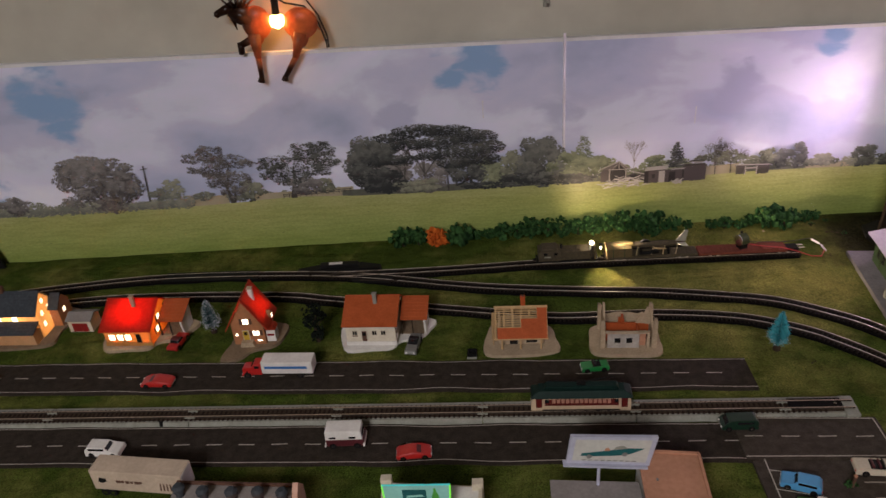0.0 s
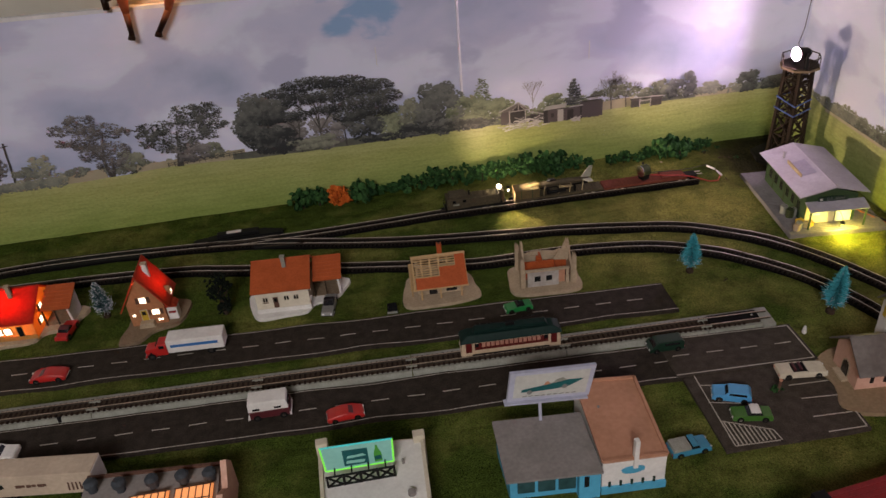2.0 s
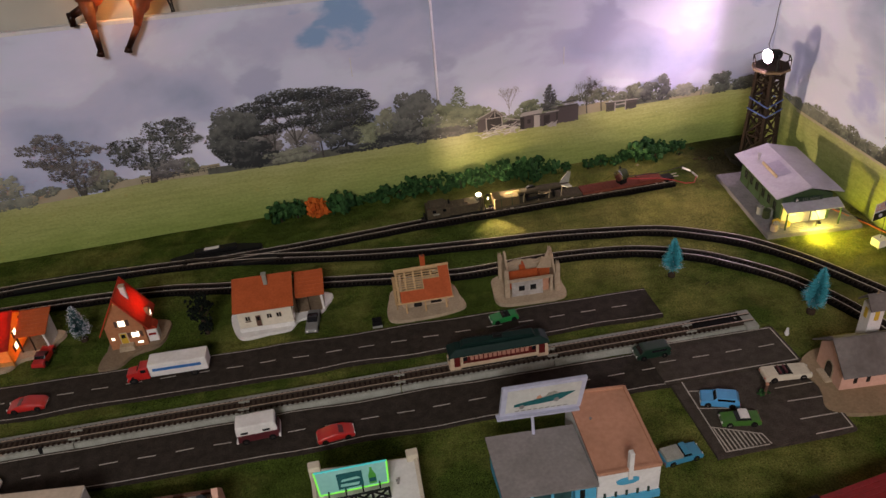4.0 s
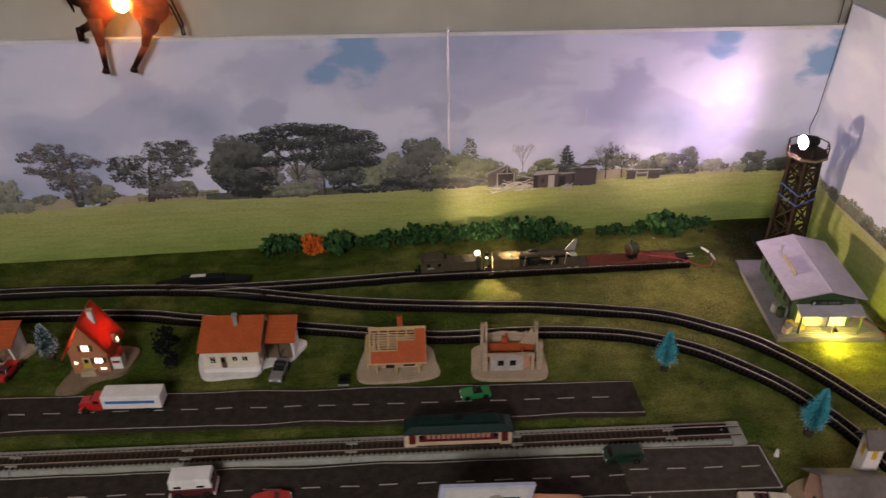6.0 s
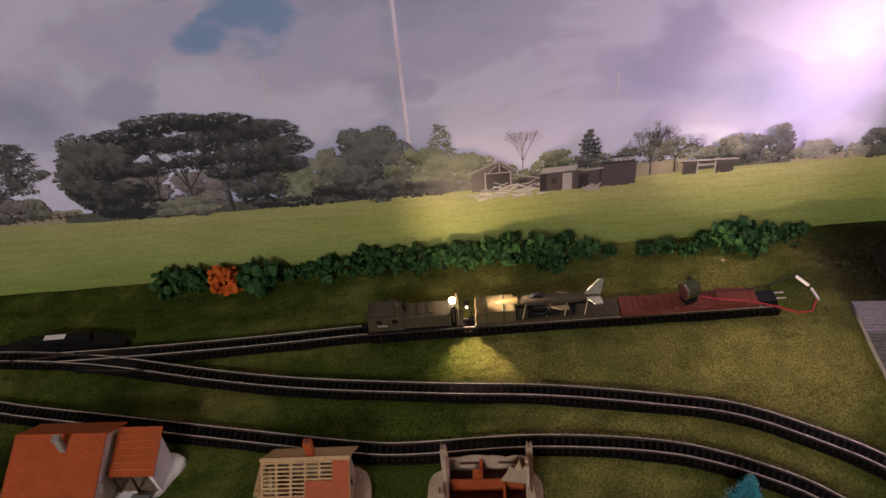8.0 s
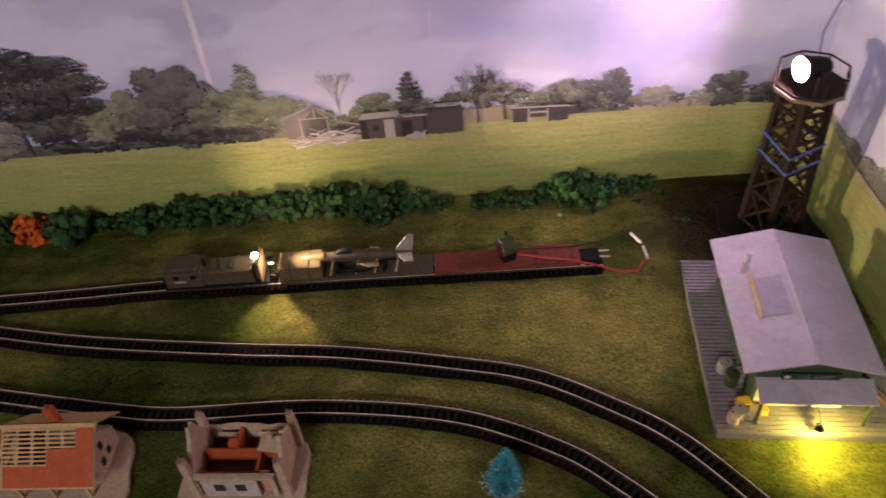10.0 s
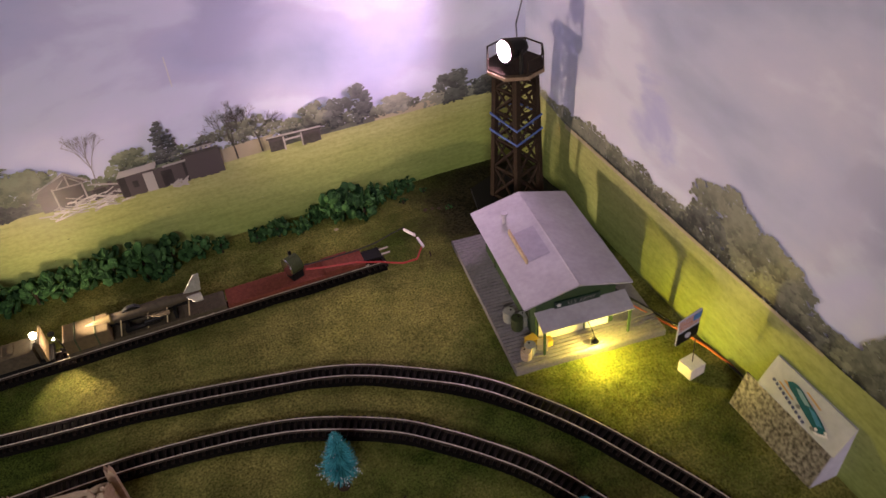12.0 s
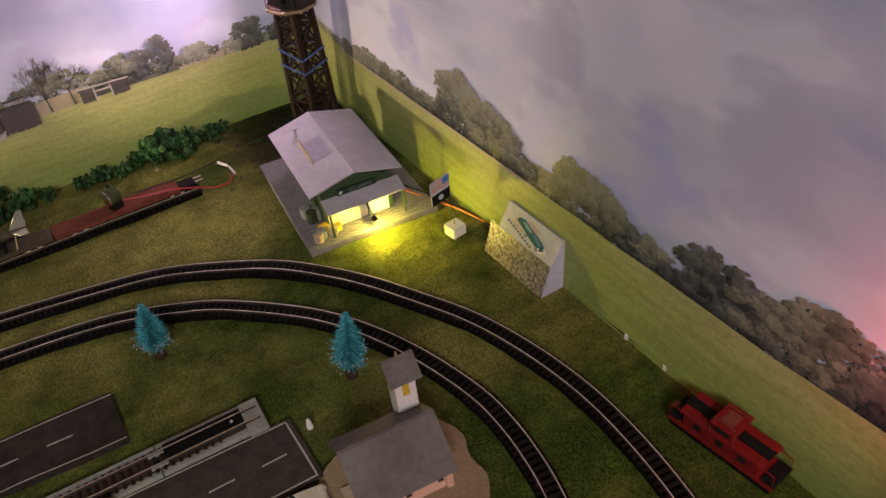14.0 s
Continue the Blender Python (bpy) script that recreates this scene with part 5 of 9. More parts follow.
def track(label, points, tie_material="tie", pitch=0.0046, rail="rail", bed_material="bed", first=None):
    t = thing("railway_track", label, "railway track", group="model railway tracks")
    fine = spline(points, 0.008)
    part("track_bed", bed(B(), fine, 0.0082, 0.0074, -0.003, 0.0014), bed_material, t)
    for s in (-1, 1):
        side_rail = part("rail", one_rail(B(), fine, GAUGE, 0.0030, 0.0020, 0.00036, s), "rail_side", t, "tarnished rail with a worn bright head")
        part("rail_head", rail_head(B(), fine, GAUGE, 0.0050, 0.0003, 0.00032, s), rail, side_rail)
    TIES.append((t, spline(points, pitch), tie_material, 0.0022, 0.0032, 0.0146))
    return t


def build_tracks():
    o = track("outer loop of black-tied model railway track", OUTER)
    i = track("inner loop of black-tied model railway track", INNER)
    track("short dead-end siding of model railway track", SIDING)
    # rail joiners
    for t, path in ((o, spline(OUTER, 0.124)), (i, spline(INNER, 0.124))):
        for p, d in path[1:]:
            side = Vector((-d.y, d.x, 0))
            for s in (-1, 1):
                c = p + side * s * GAUGE / 2
                bm = box(B(), -0.0035, 0.0035, -0.0009, 0.0009, 0.0028, 0.0044, 0.0002)
                bmesh.ops.transform(bm, matrix=Matrix.Translation(c) @ Matrix.Rotation(math.atan2(d.y, d.x), 4, "Z"), verts=bm.verts)
                part("rail_joiner", bm, "rail_side", t)
    # the points with their black frog, guard rails and switch motor
    sw = thing("switch_machine", "black railway switch motor with a white label", "switch machine")
    bm = prism(B(), [(-0.155, 0.9335), (-0.130, 0.9395), (-0.075, 0.9410), (-0.052, 0.9330), (-0.052, 0.9265), (-0.155, 0.9285)], -0.001, 0.0062, "z")
    part("housing", bm, "black", sw)
    part("cover", box(B(), -0.128, -0.080, 0.9300, 0.9385, 0.0060, 0.0105, 0.0012), "black", sw)
    part("label", box(B(), -0.1165, -0.1000, 0.9315, 0.9365, 0.0105, 0.0109), "white", sw, "small white label")
    fr = thing("switch_frog", "black plastic frog plate of the points", "track part")
    part("plate", prism(B(), [(-0.085, 0.902), (-0.040, 0.897), (-0.030, 0.922), (-0.085, 0.925)], 0.0012, 0.0040, "z"), "black", fr)
    for a, b in (((-0.14, 0.9265), (-0.045, 0.9125)), ((-0.14, 0.9175), (-0.055, 0.9205)), ((-0.075, 0.9015), (-0.02, 0.895))):
        part("guard_rail", box_between(a, b, 0.0004, 0.0040, 0.0054), "rail_side", fr)
    rr = thing("rerailer", "black plastic rerailer strip between the rails", "track part")
    for off in (-0.0065, 0.0, 0.0065):
        part("ramp", prism(B(), [(-0.325, 0.9335 + off - 0.0024), (-0.205, 0.9275 + off - 0.0024), (-0.205, 0.9275 + off + 0.0024), (-0.325, 0.9335 + off + 0.0024)], 0.0030, 0.0051, "z"), "black", rr)


def box_between(a, b, half, z0, z1):
    a, b = Vector((*a, 0)), Vector((*b, 0))
    d = (b - a).normalized()
    s = Vector((-d.y, d.x, 0)) * half
    return prism(B(), [(a - s).xy[:], (b - s).xy[:], (b + s).xy[:], (a + s).xy[:]], z0, z1, "z")


TRAM_A, TRAM_B = Vector((-0.70, 0.7005, 0)), Vector((0.3965, 0.6495, 0))


def build_tram_line():
    t = thing("tram_track", "raised tram track on grey concrete-coloured roadbed", "railway track", group="model railway tracks")
    d = (TRAM_B - TRAM_A).normalized()
    side = Vector((-d.y, d.x, 0))
    total = (TRAM_B - TRAM_A).length
    joints = [0.0]
    for x in (-0.643, -0.5005, -0.358, -0.2145, -0.0715, 0.066, 0.205, 0.336):
        joints.append((Vector((x, 0, 0)) - Vector((TRAM_A.x, 0, 0))).length / d.x)
    joints.append(total)
    for a, b in zip(joints, joints[1:]):
        bm = B()
        path = [(TRAM_A + d * (a + 0.0004), d), (TRAM_A + d * (b - 0.0004), d)]
        part("roadbed", bed(bm, path, 0.0125, 0.0098, -0.003, 0.0042, 0.0025), "concrete", t)
        part("ballast", bed(B(), path, 0.0070, 0.0066, 0.0040, 0.0047), "ballast", t)
        for s in (-1, 1):
            side_rail = part("rail", one_rail(B(), path, GAUGE, 0.0052, 0.0020, 0.00046, s), "rail_side", t)
            part("rail_head", rail_head(B(), path, GAUGE, 0.0072, 0.0003, 0.00042, s), "rail_brass", side_rail)
        p = TRAM_A + d * a
        for s in (-1, 1):
            bm = box(B(), -0.0048, 0.0048, -0.0012, 0.0012, 0.0042, 0.0066, 0.0003)
            bmesh.ops.transform(bm, matrix=Matrix.Translation(p + side * s * GAUGE / 2) @ Matrix.Rotation(math.atan2(d.y, d.x), 4, "Z"), verts=bm.verts)
            part("rail_joiner", bm, "concrete", t)
    count = int(total / 0.0046)
    TIES.append((t, [(TRAM_A + d * 0.0046 * k, d) for k in range(count - 4)], "tie_brown", 0.0042, 0.0054, 0.0160))
    # end of line: kerb, bumper and contact
    e = TRAM_A + d * (total - 0.0005)
    for name, a, b, c0, c1, z0, z1, m in (("end_kerb", -0.0095, 0.002, -0.0128, 0.0118, -0.002, 0.0056, "concrete"), ("dead_end_plate", -0.056, -0.0096, -0.0036, 0.0080, 0.0042, 0.0070, "bed")):
        bm = box(B(), a, b, c0, c1, z0, z1, 0.0006)
        bmesh.ops.transform(bm, matrix=Matrix.Translation(e) @ Matrix.Rotation(math.atan2(d.y, d.x), 4, "Z"), verts=bm.verts)
        part(name, bm, m, t)
    part("screw", ball(B(), e - d * 0.016 + Vector((0, 0, 0.0074)), 0.0014, 2), "chrome", t, smooth=True)
    part("wire_clip", box(B(), -0.2435, -0.2405, 0.6680, 0.6705, -0.002, 0.0062, 0.0004), "black", t)


build_tracks()
build_tram_line()


def lay_ties():
    """Every tie is a piece of its own; those past 300 on one track are joined."""
    for t, path, material, z0, z1, length in TIES:
        bm = box(B(), -0.00095, 0.00095, -length / 2, length / 2, z0 - 0.0008, z1, 0.0)
        shared = mesh_of("tie", bm, material)
        near = path if len(path) <= 300 else path[-300:]
        for p, d in near:
            ob = new("tie", shared)
            ob.parent = t
            ob.matrix_basis = Matrix.Translation(p) @ Matrix.Rotation(math.atan2(d.y, d.x) + rng.uniform(-0.03, 0.03), 4, "Z")
        if len(path) > 300:
            rest = B()
            for p, d in path[:-300]:
                side = Vector((-d.y, d.x, 0)) * length / 2
                f = d * 0.00095
                vs = [rest.verts.new(p + u + Vector((0, 0, z))) for z in (z0 - 0.0008, z1) for u in (-side - f, side - f, side + f, -side + f)]
                for q in ((4, 5, 6, 7), (0, 1, 5, 4), (1, 2, 6, 5), (2, 3, 7, 6), (3, 0, 4, 7)):
                    rest.faces.new([vs[i] for i in q])
            tagged(part("ties", rest, material, t), kind="stuff")


# ---- vehicles ----
def shaped(outline, w, bevel, belt=None, tuck=0.82, seg=2):
    """A side outline drawn out to the width w, rounded, and drawn in above the belt line."""
    bm = prism(B(), outline, -w / 2, w / 2, "y")
    bmesh.ops.bevel(bm, geom=list(bm.edges), offset=bevel, segments=seg, profile=0.6, affect="EDGES", clamp_overlap=True)
    if belt is not None:
        top = max(v.co.z for v in bm.verts)
        for v in bm.verts:
            if v.co.z > belt:
                v.co.y *= 1 - (1 - tuck) * (v.co.z - belt) / (top - belt)
    return bm


def wheels(parent, xs, half, r, w=0.0022):
    for x in xs:
        for s in (-1, 1):
            t = part("wheel", rod(B(), (x, s * (half - w), r), (x, s * half, r), r, 14), "tyre", parent)
            part("hubcap", rod(B(), (x, s * (half - 0.0003), r), (x, s * (half + 0.0002), r), r * 0.5, 10), "chrome", t)


def car(place, turn, label, paint, style="sedan", length=0.032, width=0.0125, roof=None, scale=1.0, group="model cars"):
    """A small plastic car that points along +x."""
    c = thing("car" if style not in ("van", "pickup") else {"van": "van", "pickup": "pickup"}[style], label, "car" if style not in ("van", "pickup") else style, place, turn, group)
    L, W = length, width
    h = L / 2
    low, belt = 0.0016, 0.0066
    if style == "van":
        body = [(-h, low), (h, low), (h, 0.0050), (h * 0.80, 0.0068), (h * 0.62, 0.0112), (h * 0.50, 0.0120), (-h * 0.88, 0.0120), (-h, 0.0100)]
        belt = 0.0065
    elif style == "wagon":
        body = [(-h, low), (h, low), (h, 0.0060), (h * 0.95, 0.0072), (h * 0.36, 0.0076), (h * 0.18, 0.0112), (-h * 0.80, 0.0116), (-h * 0.98, 0.0078)]
    elif style == "sports":
        body = [(-h, low), (h, low), (h * 1.02, 0.0042), (h * 0.86, 0.0060), (h * 0.46, 0.0072), (h * 0.12, 0.0094), (-h * 0.12, 0.0098), (-h * 0.44, 0.0084), (-h * 0.80, 0.0076), (-h, 0.0052)]
    else:
        body = [(-h, low), (h, low), (h, 0.0050), (h * 0.92, 0.0063), (h * 0.30, 0.0070), (-h * 0.40, 0.0071), (-h * 0.94, 0.0069), (-h, 0.0058)]
    part("body", shaped(body, W, 0.0014, belt if style in ("van", "wagon") else 0.0045, 0.84 if style in ("van", "wagon") else 0.92), paint, c, smooth=style == "sports")
    if style == "sedan":
        part("window_band", shaped([(-h * 0.52, 0.0066), (h * 0.32, 0.0066), (h * 0.08, 0.0098), (-h * 0.34, 0.0098)], W * 0.82, 0.0004), "dark_glass", c)
        part("roof", shaped([(-h * 0.40, 0.0096), (h * 0.12, 0.0096), (h * 0.06, 0.0106), (-h * 0.32, 0.0106)], W * 0.80, 0.0004), roof or paint, c)
    elif style == "sports":
        part("windscreen", shaped([(h * 0.18, 0.0084), (h * 0.42, 0.0073), (h * 0.44, 0.0077), (h * 0.18, 0.0093)], W * 0.66, 0.0002), "maroon", c)
    elif style == "open":
        part("cockpit", box(B(), -h * 0.42, h * 0.16, -W * 0.36, W * 0.36, 0.0062, 0.0074, 0.0003), "black", c)
        for x in (-h * 0.36, -h * 0.10):
            part("seat", box(B(), x, x + 0.0016, -W * 0.30, W * 0.30, 0.0068, 0.0092, 0.0005), roof or paint, c)
        part("windscreen", shaped([(h * 0.14, 0.0068), (h * 0.20, 0.0068), (h * 0.08, 0.0096), (h * 0.04, 0.0096)], W * 0.78, 0.0002), "dark_glass", c)
        part("boot_lid", box(B(), -h * 0.88, -h * 0.48, -W * 0.36, W * 0.36, 0.0068, 0.0076, 0.0004), paint, c)
    elif style == "pickup":
        part("cab_windows", shaped([(h * -0.02, 0.0066), (h * 0.44, 0.0066), (h * 0.28, 0.0100), (h * 0.04, 0.0100)], W * 0.84, 0.0004), "dark_glass", c)
        part("cab_roof", shaped([(h * 0.00, 0.0098), (h * 0.34, 0.0098), (h * 0.28, 0.0108), (h * 0.04, 0.0108)], W * 0.84, 0.0004), paint, c)
        part("bed_cover", box(B(), -h * 0.96, -h * 0.06, -W * 0.44, W * 0.44, 0.0066, 0.0102, 0.0008), roof or "white", c, "pale cargo cover")
    elif style in ("wagon", "van"):
        for s in (-1, 1):
            part("side_window", box(B(), -h * 0.72, h * 0.16, s * W * 0.455 - 0.0004, s * W * 0.455 + 0.0004, 0.0082, 0.0104, 0.0002), "dark_glass", c)
        part("windscreen", shaped([(h * 0.20, 0.0078), (h * 0.36, 0.0078), (h * 0.24, 0.0106), (h * 0.18, 0.0106)] if style == "wagon" else [(h * 0.70, 0.0072), (h * 0.82, 0.0072), (h * 0.68, 0.0106), (h * 0.62, 0.0106)], W * 0.74, 0.0002), "dark_glass", c)
    wheels(c, (-h * 0.62, h * 0.62), W / 2 + 0.0003, 0.0029)
    for s in (-1, 1):
        part("bumper", box(B(), s * h - 0.0006, s * h + 0.0006, -W * 0.44, W * 0.44, 0.0022, 0.0034, 0.0003), "chrome", c)
        part("headlight", rod(B(), (h - 0.0004, s * W * 0.32, 0.0045), (h + 0.0004, s * W * 0.32, 0.0045), 0.0009, 8), "white", c)
        part("tail_light", box(B(), -h - 0.0003, -h + 0.0004, s * W * 0.36 - 0.0008, s * W * 0.36 + 0.0008, 0.0042, 0.0052), "red", c)
    if scale != 1.0:
        c.scale = (scale, scale, scale)
    return c


def build_cars():
    z = 0.0012
    car((-0.2655, 0.7300, z), 176, "red plastic sports car on the upper road", "red", "sports", 0.033, 0.014)
    car((-0.2665, 0.7985, 0.0), 80, "red car parked beside the lit red-roofed house", "red", "sedan", 0.030, 0.0125, "maroon")
    car((-0.004, 0.7720, 0.0), -100, "grey car parked beside the white house", "grey_car", "sedan", 0.032, 0.0125, "dark_glass")
    car((0.178, 0.7205, z), 184, "bright green convertible on the upper road", "green", "open", 0.029, 0.0125, "black", scale=0.93)
    car((-0.462, 0.7460, z), 176, "red sports car on the upper road", "red", "open", 0.034, 0.0135)
    car((0.004, 0.6165, z), 3, "rounded red plastic sports car on the lower road", "red", "sports", 0.033, 0.0145, scale=0.93)
    car((-0.283, 0.6365, z), -5, "white pickup with a canopy on the lower road", "white", "wagon", 0.034, 0.0140)
    car((0.2900, 0.6330, 0.0022), 178, "dark green van on the lower road", "dark_green", "van", 0.034, 0.0150, scale=0.92)
    car((0.3180, 0.5635, z), 157, "sky blue station wagon in the parking lot", "blue", "wagon", 0.033, 0.0145, scale=0.93)
    car((0.3230, 0.5400, z), 167, "grass green car with a white roof in the parking lot", "leaf_green", "sedan", 0.033, 0.0135, "white", scale=0.93)
    car((0.3855, 0.5765, z), -8, "cream sedan with an open top in the parking lot", "cream", "open", 0.040, 0.0150, "maroon")
    car((0.2625, 0.5205, 0.0), 3, "blue pickup with a white cover on the grass", "cyan_deep", "pickup", 0.034, 0.0150, "concrete", scale=0.93)


def build_truck():
    t = thing("truck", "red cab truck with a white box body and blue stripe", "truck", (-0.1411, 0.7392, 0.0012), 176)
    t.scale = (1.09, 1.0, 0.93)
    part("bonnet", shaped([(0.022, 0.0030), (0.0335, 0.0030), (0.0340, 0.0095), (0.0330, 0.0105), (0.0235, 0.0120)], 0.0110, 0.0008), "red", t)
    part("cab", shaped([(0.0145, 0.0030), (0.0240, 0.0030), (0.0245, 0.0115), (0.0225, 0.0165), (0.0150, 0.0165)], 0.0140, 0.0010, 0.0115, 0.86), "red", t)
    part("windscreen", box(B(), 0.0232, 0.0243, -0.0048, 0.0048, 0.0118, 0.0152, 0.0003), "dark_glass", t)
    for s in (-1, 1):
        part("side_window", box(B(), 0.0168, 0.0212, s * 0.0067 - 0.0003, s * 0.0067 + 0.0003, 0.0116, 0.0150, 0.0002), "dark_glass", t)
        part("fender", shaped([(0.024, 0.0028), (0.0345, 0.0028), (0.0330, 0.0065), (0.0270, 0.0072), (0.0245, 0.0052)], 0.0035, 0.0007), "red", t).matrix_basis = Matrix.Translation((0, s * 0.0062, 0))
        part("stripe", box(B(), -0.0300, 0.0105, s * 0.0085 - 0.0002, s * 0.0085 + 0.0002, 0.0130, 0.0162), "stripe_blue", t, "blue painted stripe")
    part("box_body", box(B(), -0.0350, 0.0140, -0.0084, 0.0084, 0.0058, 0.0215, 0.0014), "white", t)
    part("chassis", box(B(), -0.0330, 0.0240, -0.0040, 0.0040, 0.0030, 0.0058, 0.0004), "black", t)
    for x in (-0.0225, 0.0285):
        wheels(t, (x,), 0.0082, 0.0036, 0.0028)
    part("bumper", box(B(), 0.0338, 0.0348, -0.0070, 0.0070, 0.0026, 0.0040, 0.0003), "chrome", t)


def build_camper():
    v = thing("camper_van", "white over maroon delivery van on the lower road", "van", (-0.0590, 0.6360, 0.0012), -1)
    part("lower_body", box(B(), -0.0165, 0.0180, -0.0080, 0.0080, 0.0025, 0.0105, 0.0012), "maroon", v)
    part("upper_body", shaped([(-0.0170, 0.0102), (0.0170, 0.0102), (0.0158, 0.0200), (-0.0165, 0.0200)], 0.0162, 0.0012, 0.0102, 0.95), "white", v)
    for x in (-0.0100, 0.0080):
        for s in (-1, 1):
            part("window", box(B(), x - 0.0030, x + 0.0030, s * 0.0080 - 0.0003, s * 0.0080 + 0.0003, 0.0120, 0.0140, 0.0002), "dark_glass", v)
    part("windscreen", box(B(), 0.0162, 0.0170, -0.0060, 0.0060, 0.0122, 0.0160, 0.0002), "dark_glass", v)
    for s, name in ((-1, "rear_bumper"), (1, "front_bumper")):
        part(name, box(B(), s * 0.0175 - 0.0007, s * 0.0175 + 0.0010, -0.0084, 0.0084, 0.0022, 0.0060 if s > 0 else 0.0040, 0.0005), "white", v)
    wheels(v, (-0.0105, 0.0115), 0.0083, 0.0032)


def build_trailer():
    t = thing("semi_trailer", "cream box trailer with faded dark lettering and a crest", "trailer", (-0.228, 0.5905, 0.0), -8)
    part("box_body", box(B(), -0.0420, 0.0420, -0.0095, 0.0095, 0.0080, 0.0300, 0.0006), "trailer_cream", t)
    y = -0.0097
    part("crest", prism(B(), [(-0.0360, 0.0180), (-0.0320, 0.0165), (-0.0280, 0.0185), (-0.0285, 0.0215), (-0.0340, 0.0225)], y - 0.0002, y + 0.0001, "y"), "black", t)
    for i, w in enumerate((0.004, 0.003, 0.0035, 0.003, 0.004, 0.0025)):
        x = -0.0190 + i * 0.0043
        part("lettering_bar", box(B(), x, x + w, y - 0.0002, y + 0.0001, 0.0175 + 0.0006 * (i % 2), 0.0205), "brick", t)
    for i in range(4):
        part("lettering_bar", prism(B(), [(0.020 + i * 0.0032, 0.0120), (0.0215 + i * 0.0032, 0.0120), (0.0225 + i * 0.0030, 0.0200), (0.0215 + i * 0.0030, 0.0205)], y - 0.0002, y + 0.0001, "y"), "brick", t)
    part("underframe", box(B(), -0.0400, 0.0400, -0.0050, 0.0050, 0.0050, 0.0080, 0.0004), "black", t)
    for x in (-0.034, -0.027, 0.030):
        wheels(t, (x,), 0.0090, 0.0038, 0.0030)
    part("end_door_panel", box(B(), 0.0419, 0.0424, -0.0085, 0.0085, 0.0090, 0.0290), "white", t)


def build_tram():
    t = thing("tram", "cream and red tram with a dark green roof on the rails", "tram", (0.1560, 0.6608, 0.0076), -3)
    t.scale = (0.99, 1.10, 1.44)
    L, W = 0.0440, 0.0076
    part("underframe", box(B(), -0.036, 0.036, -0.0060, 0.0060, 0.0008, 0.0036, 0.0004), "black", t)
    for x in (-0.020, 0.020):
        wheels(t, (x - 0.005, x + 0.005), 0.0052, 0.0026, 0.0016)
    part("lower_body", box(B(), -0.0420, 0.0420, -W, W, 0.0030, 0.0075, 0.0010), "tram_cream", t)
    part("window_belt", box(B(), -0.0350, 0.0350, -W + 0.0004, W - 0.0004, 0.0070, 0.0128, 0.0004), "tram_red", t)
    for s in (-1, 1):
        for i in range(13):
            x = -0.0250 + i * 0.00415
            part("window", box(B(), x - 0.0015, x + 0.0015, s * (W - 0.0004) - 0.0003, s * (W - 0.0004) + 0.0003, 0.0082, 0.0112, 0.0002), "tram_pane", t, "pale pinkish window")
        part("letter_board", box(B(), -0.0335, 0.0335, s * (W - 0.0004) - 0.0003, s * (W - 0.0004) + 0.0004, 0.0116, 0.0124), "tram_cream", t)
        part("skirt_stripe", box(B(), -0.0340, 0.0340, s * W - 0.0003, s * W + 0.0003, 0.0066, 0.0074), "tram_red", t)
        part("platform_end", shaped([(s * 0.0345, 0.0040), (s * 0.0435, 0.0040), (s * 0.0450, 0.0070), (s * 0.0440, 0.0128), (s * 0.0345, 0.0128)][::s], 0.0150, 0.0012), "tram_cream", t, "cream end platform")
        part("end_panel", box(B(), s * 0.0400 - 0.0058, s * 0.0400 + 0.0048, -W - 0.0002, W + 0.0002, 0.0022, 0.0062, 0.0010), "tram_cream", t)
        for q in (-1, 1):
            part("door", box(B(), s * 0.0385 - 0.0028, s * 0.0385 + 0.0028, q * W - 0.0005, q * W + 0.0003, 0.0050, 0.0122, 0.0003), "tram_red", t)
            part("quarter_window", box(B(), s * 0.0312 - 0.0018, s * 0.0312 + 0.0018, q * (W - 0.0004) - 0.0003, q * (W - 0.0004) + 0.0004, 0.0084, 0.0118, 0.0002), "dark_glass", t)
            part("corner_post", box(B(), s * 0.0340 - 0.0007, s * 0.0340 + 0.0007, q * W - 0.0004, q * W + 0.0004, 0.0060, 0.0127, 0.0002), "tram_cream", t)
            part("end_window", box(B(), s * 0.0446 - 0.0004, s * 0.0446 + 0.0004, q * 0.0035 - 0.0020, q * 0.0035 + 0.0020, 0.0086, 0.0116, 0.0002), "dark_glass", t)
        part("headlamp", rod(B(), (s * 0.0448, 0, 0.0068), (s * 0.0460, 0, 0.0068), 0.0012, 10), "chrome", t)
    part("roof", shaped([(-0.0462, 0.0122), (0.0462, 0.0122), (0.0448, 0.0142), (0.0385, 0.0168), (-0.0385, 0.0168), (-0.0448, 0.0142)], 0.0172, 0.0018, 0.0126, 0.60, 4), "tram_green", t, "dark green roof")
    part("clerestory", shaped([(-0.0340, 0.0168), (0.0340, 0.0168), (0.0320, 0.0192), (-0.0320, 0.0192)], 0.0076, 0.0008), "tram_green", t)
    part("trolley_base", box(B(), -0.004, 0.004, -0.0020, 0.0020, 0.0190, 0.0212, 0.0006), "black", t)
    part("trolley_pole", rod(B(), (0.0, 0, 0.0208), (0.030, 0.0005, 0.0245), 0.0004, 6), "black", t)
    part("trolley_pole", rod(B(), (0.0, 0, 0.0208), (-0.030, -0.0005, 0.0222), 0.0004, 6), "black", t)


build_cars()
build_truck()
build_camper()
build_trailer()
build_tram()


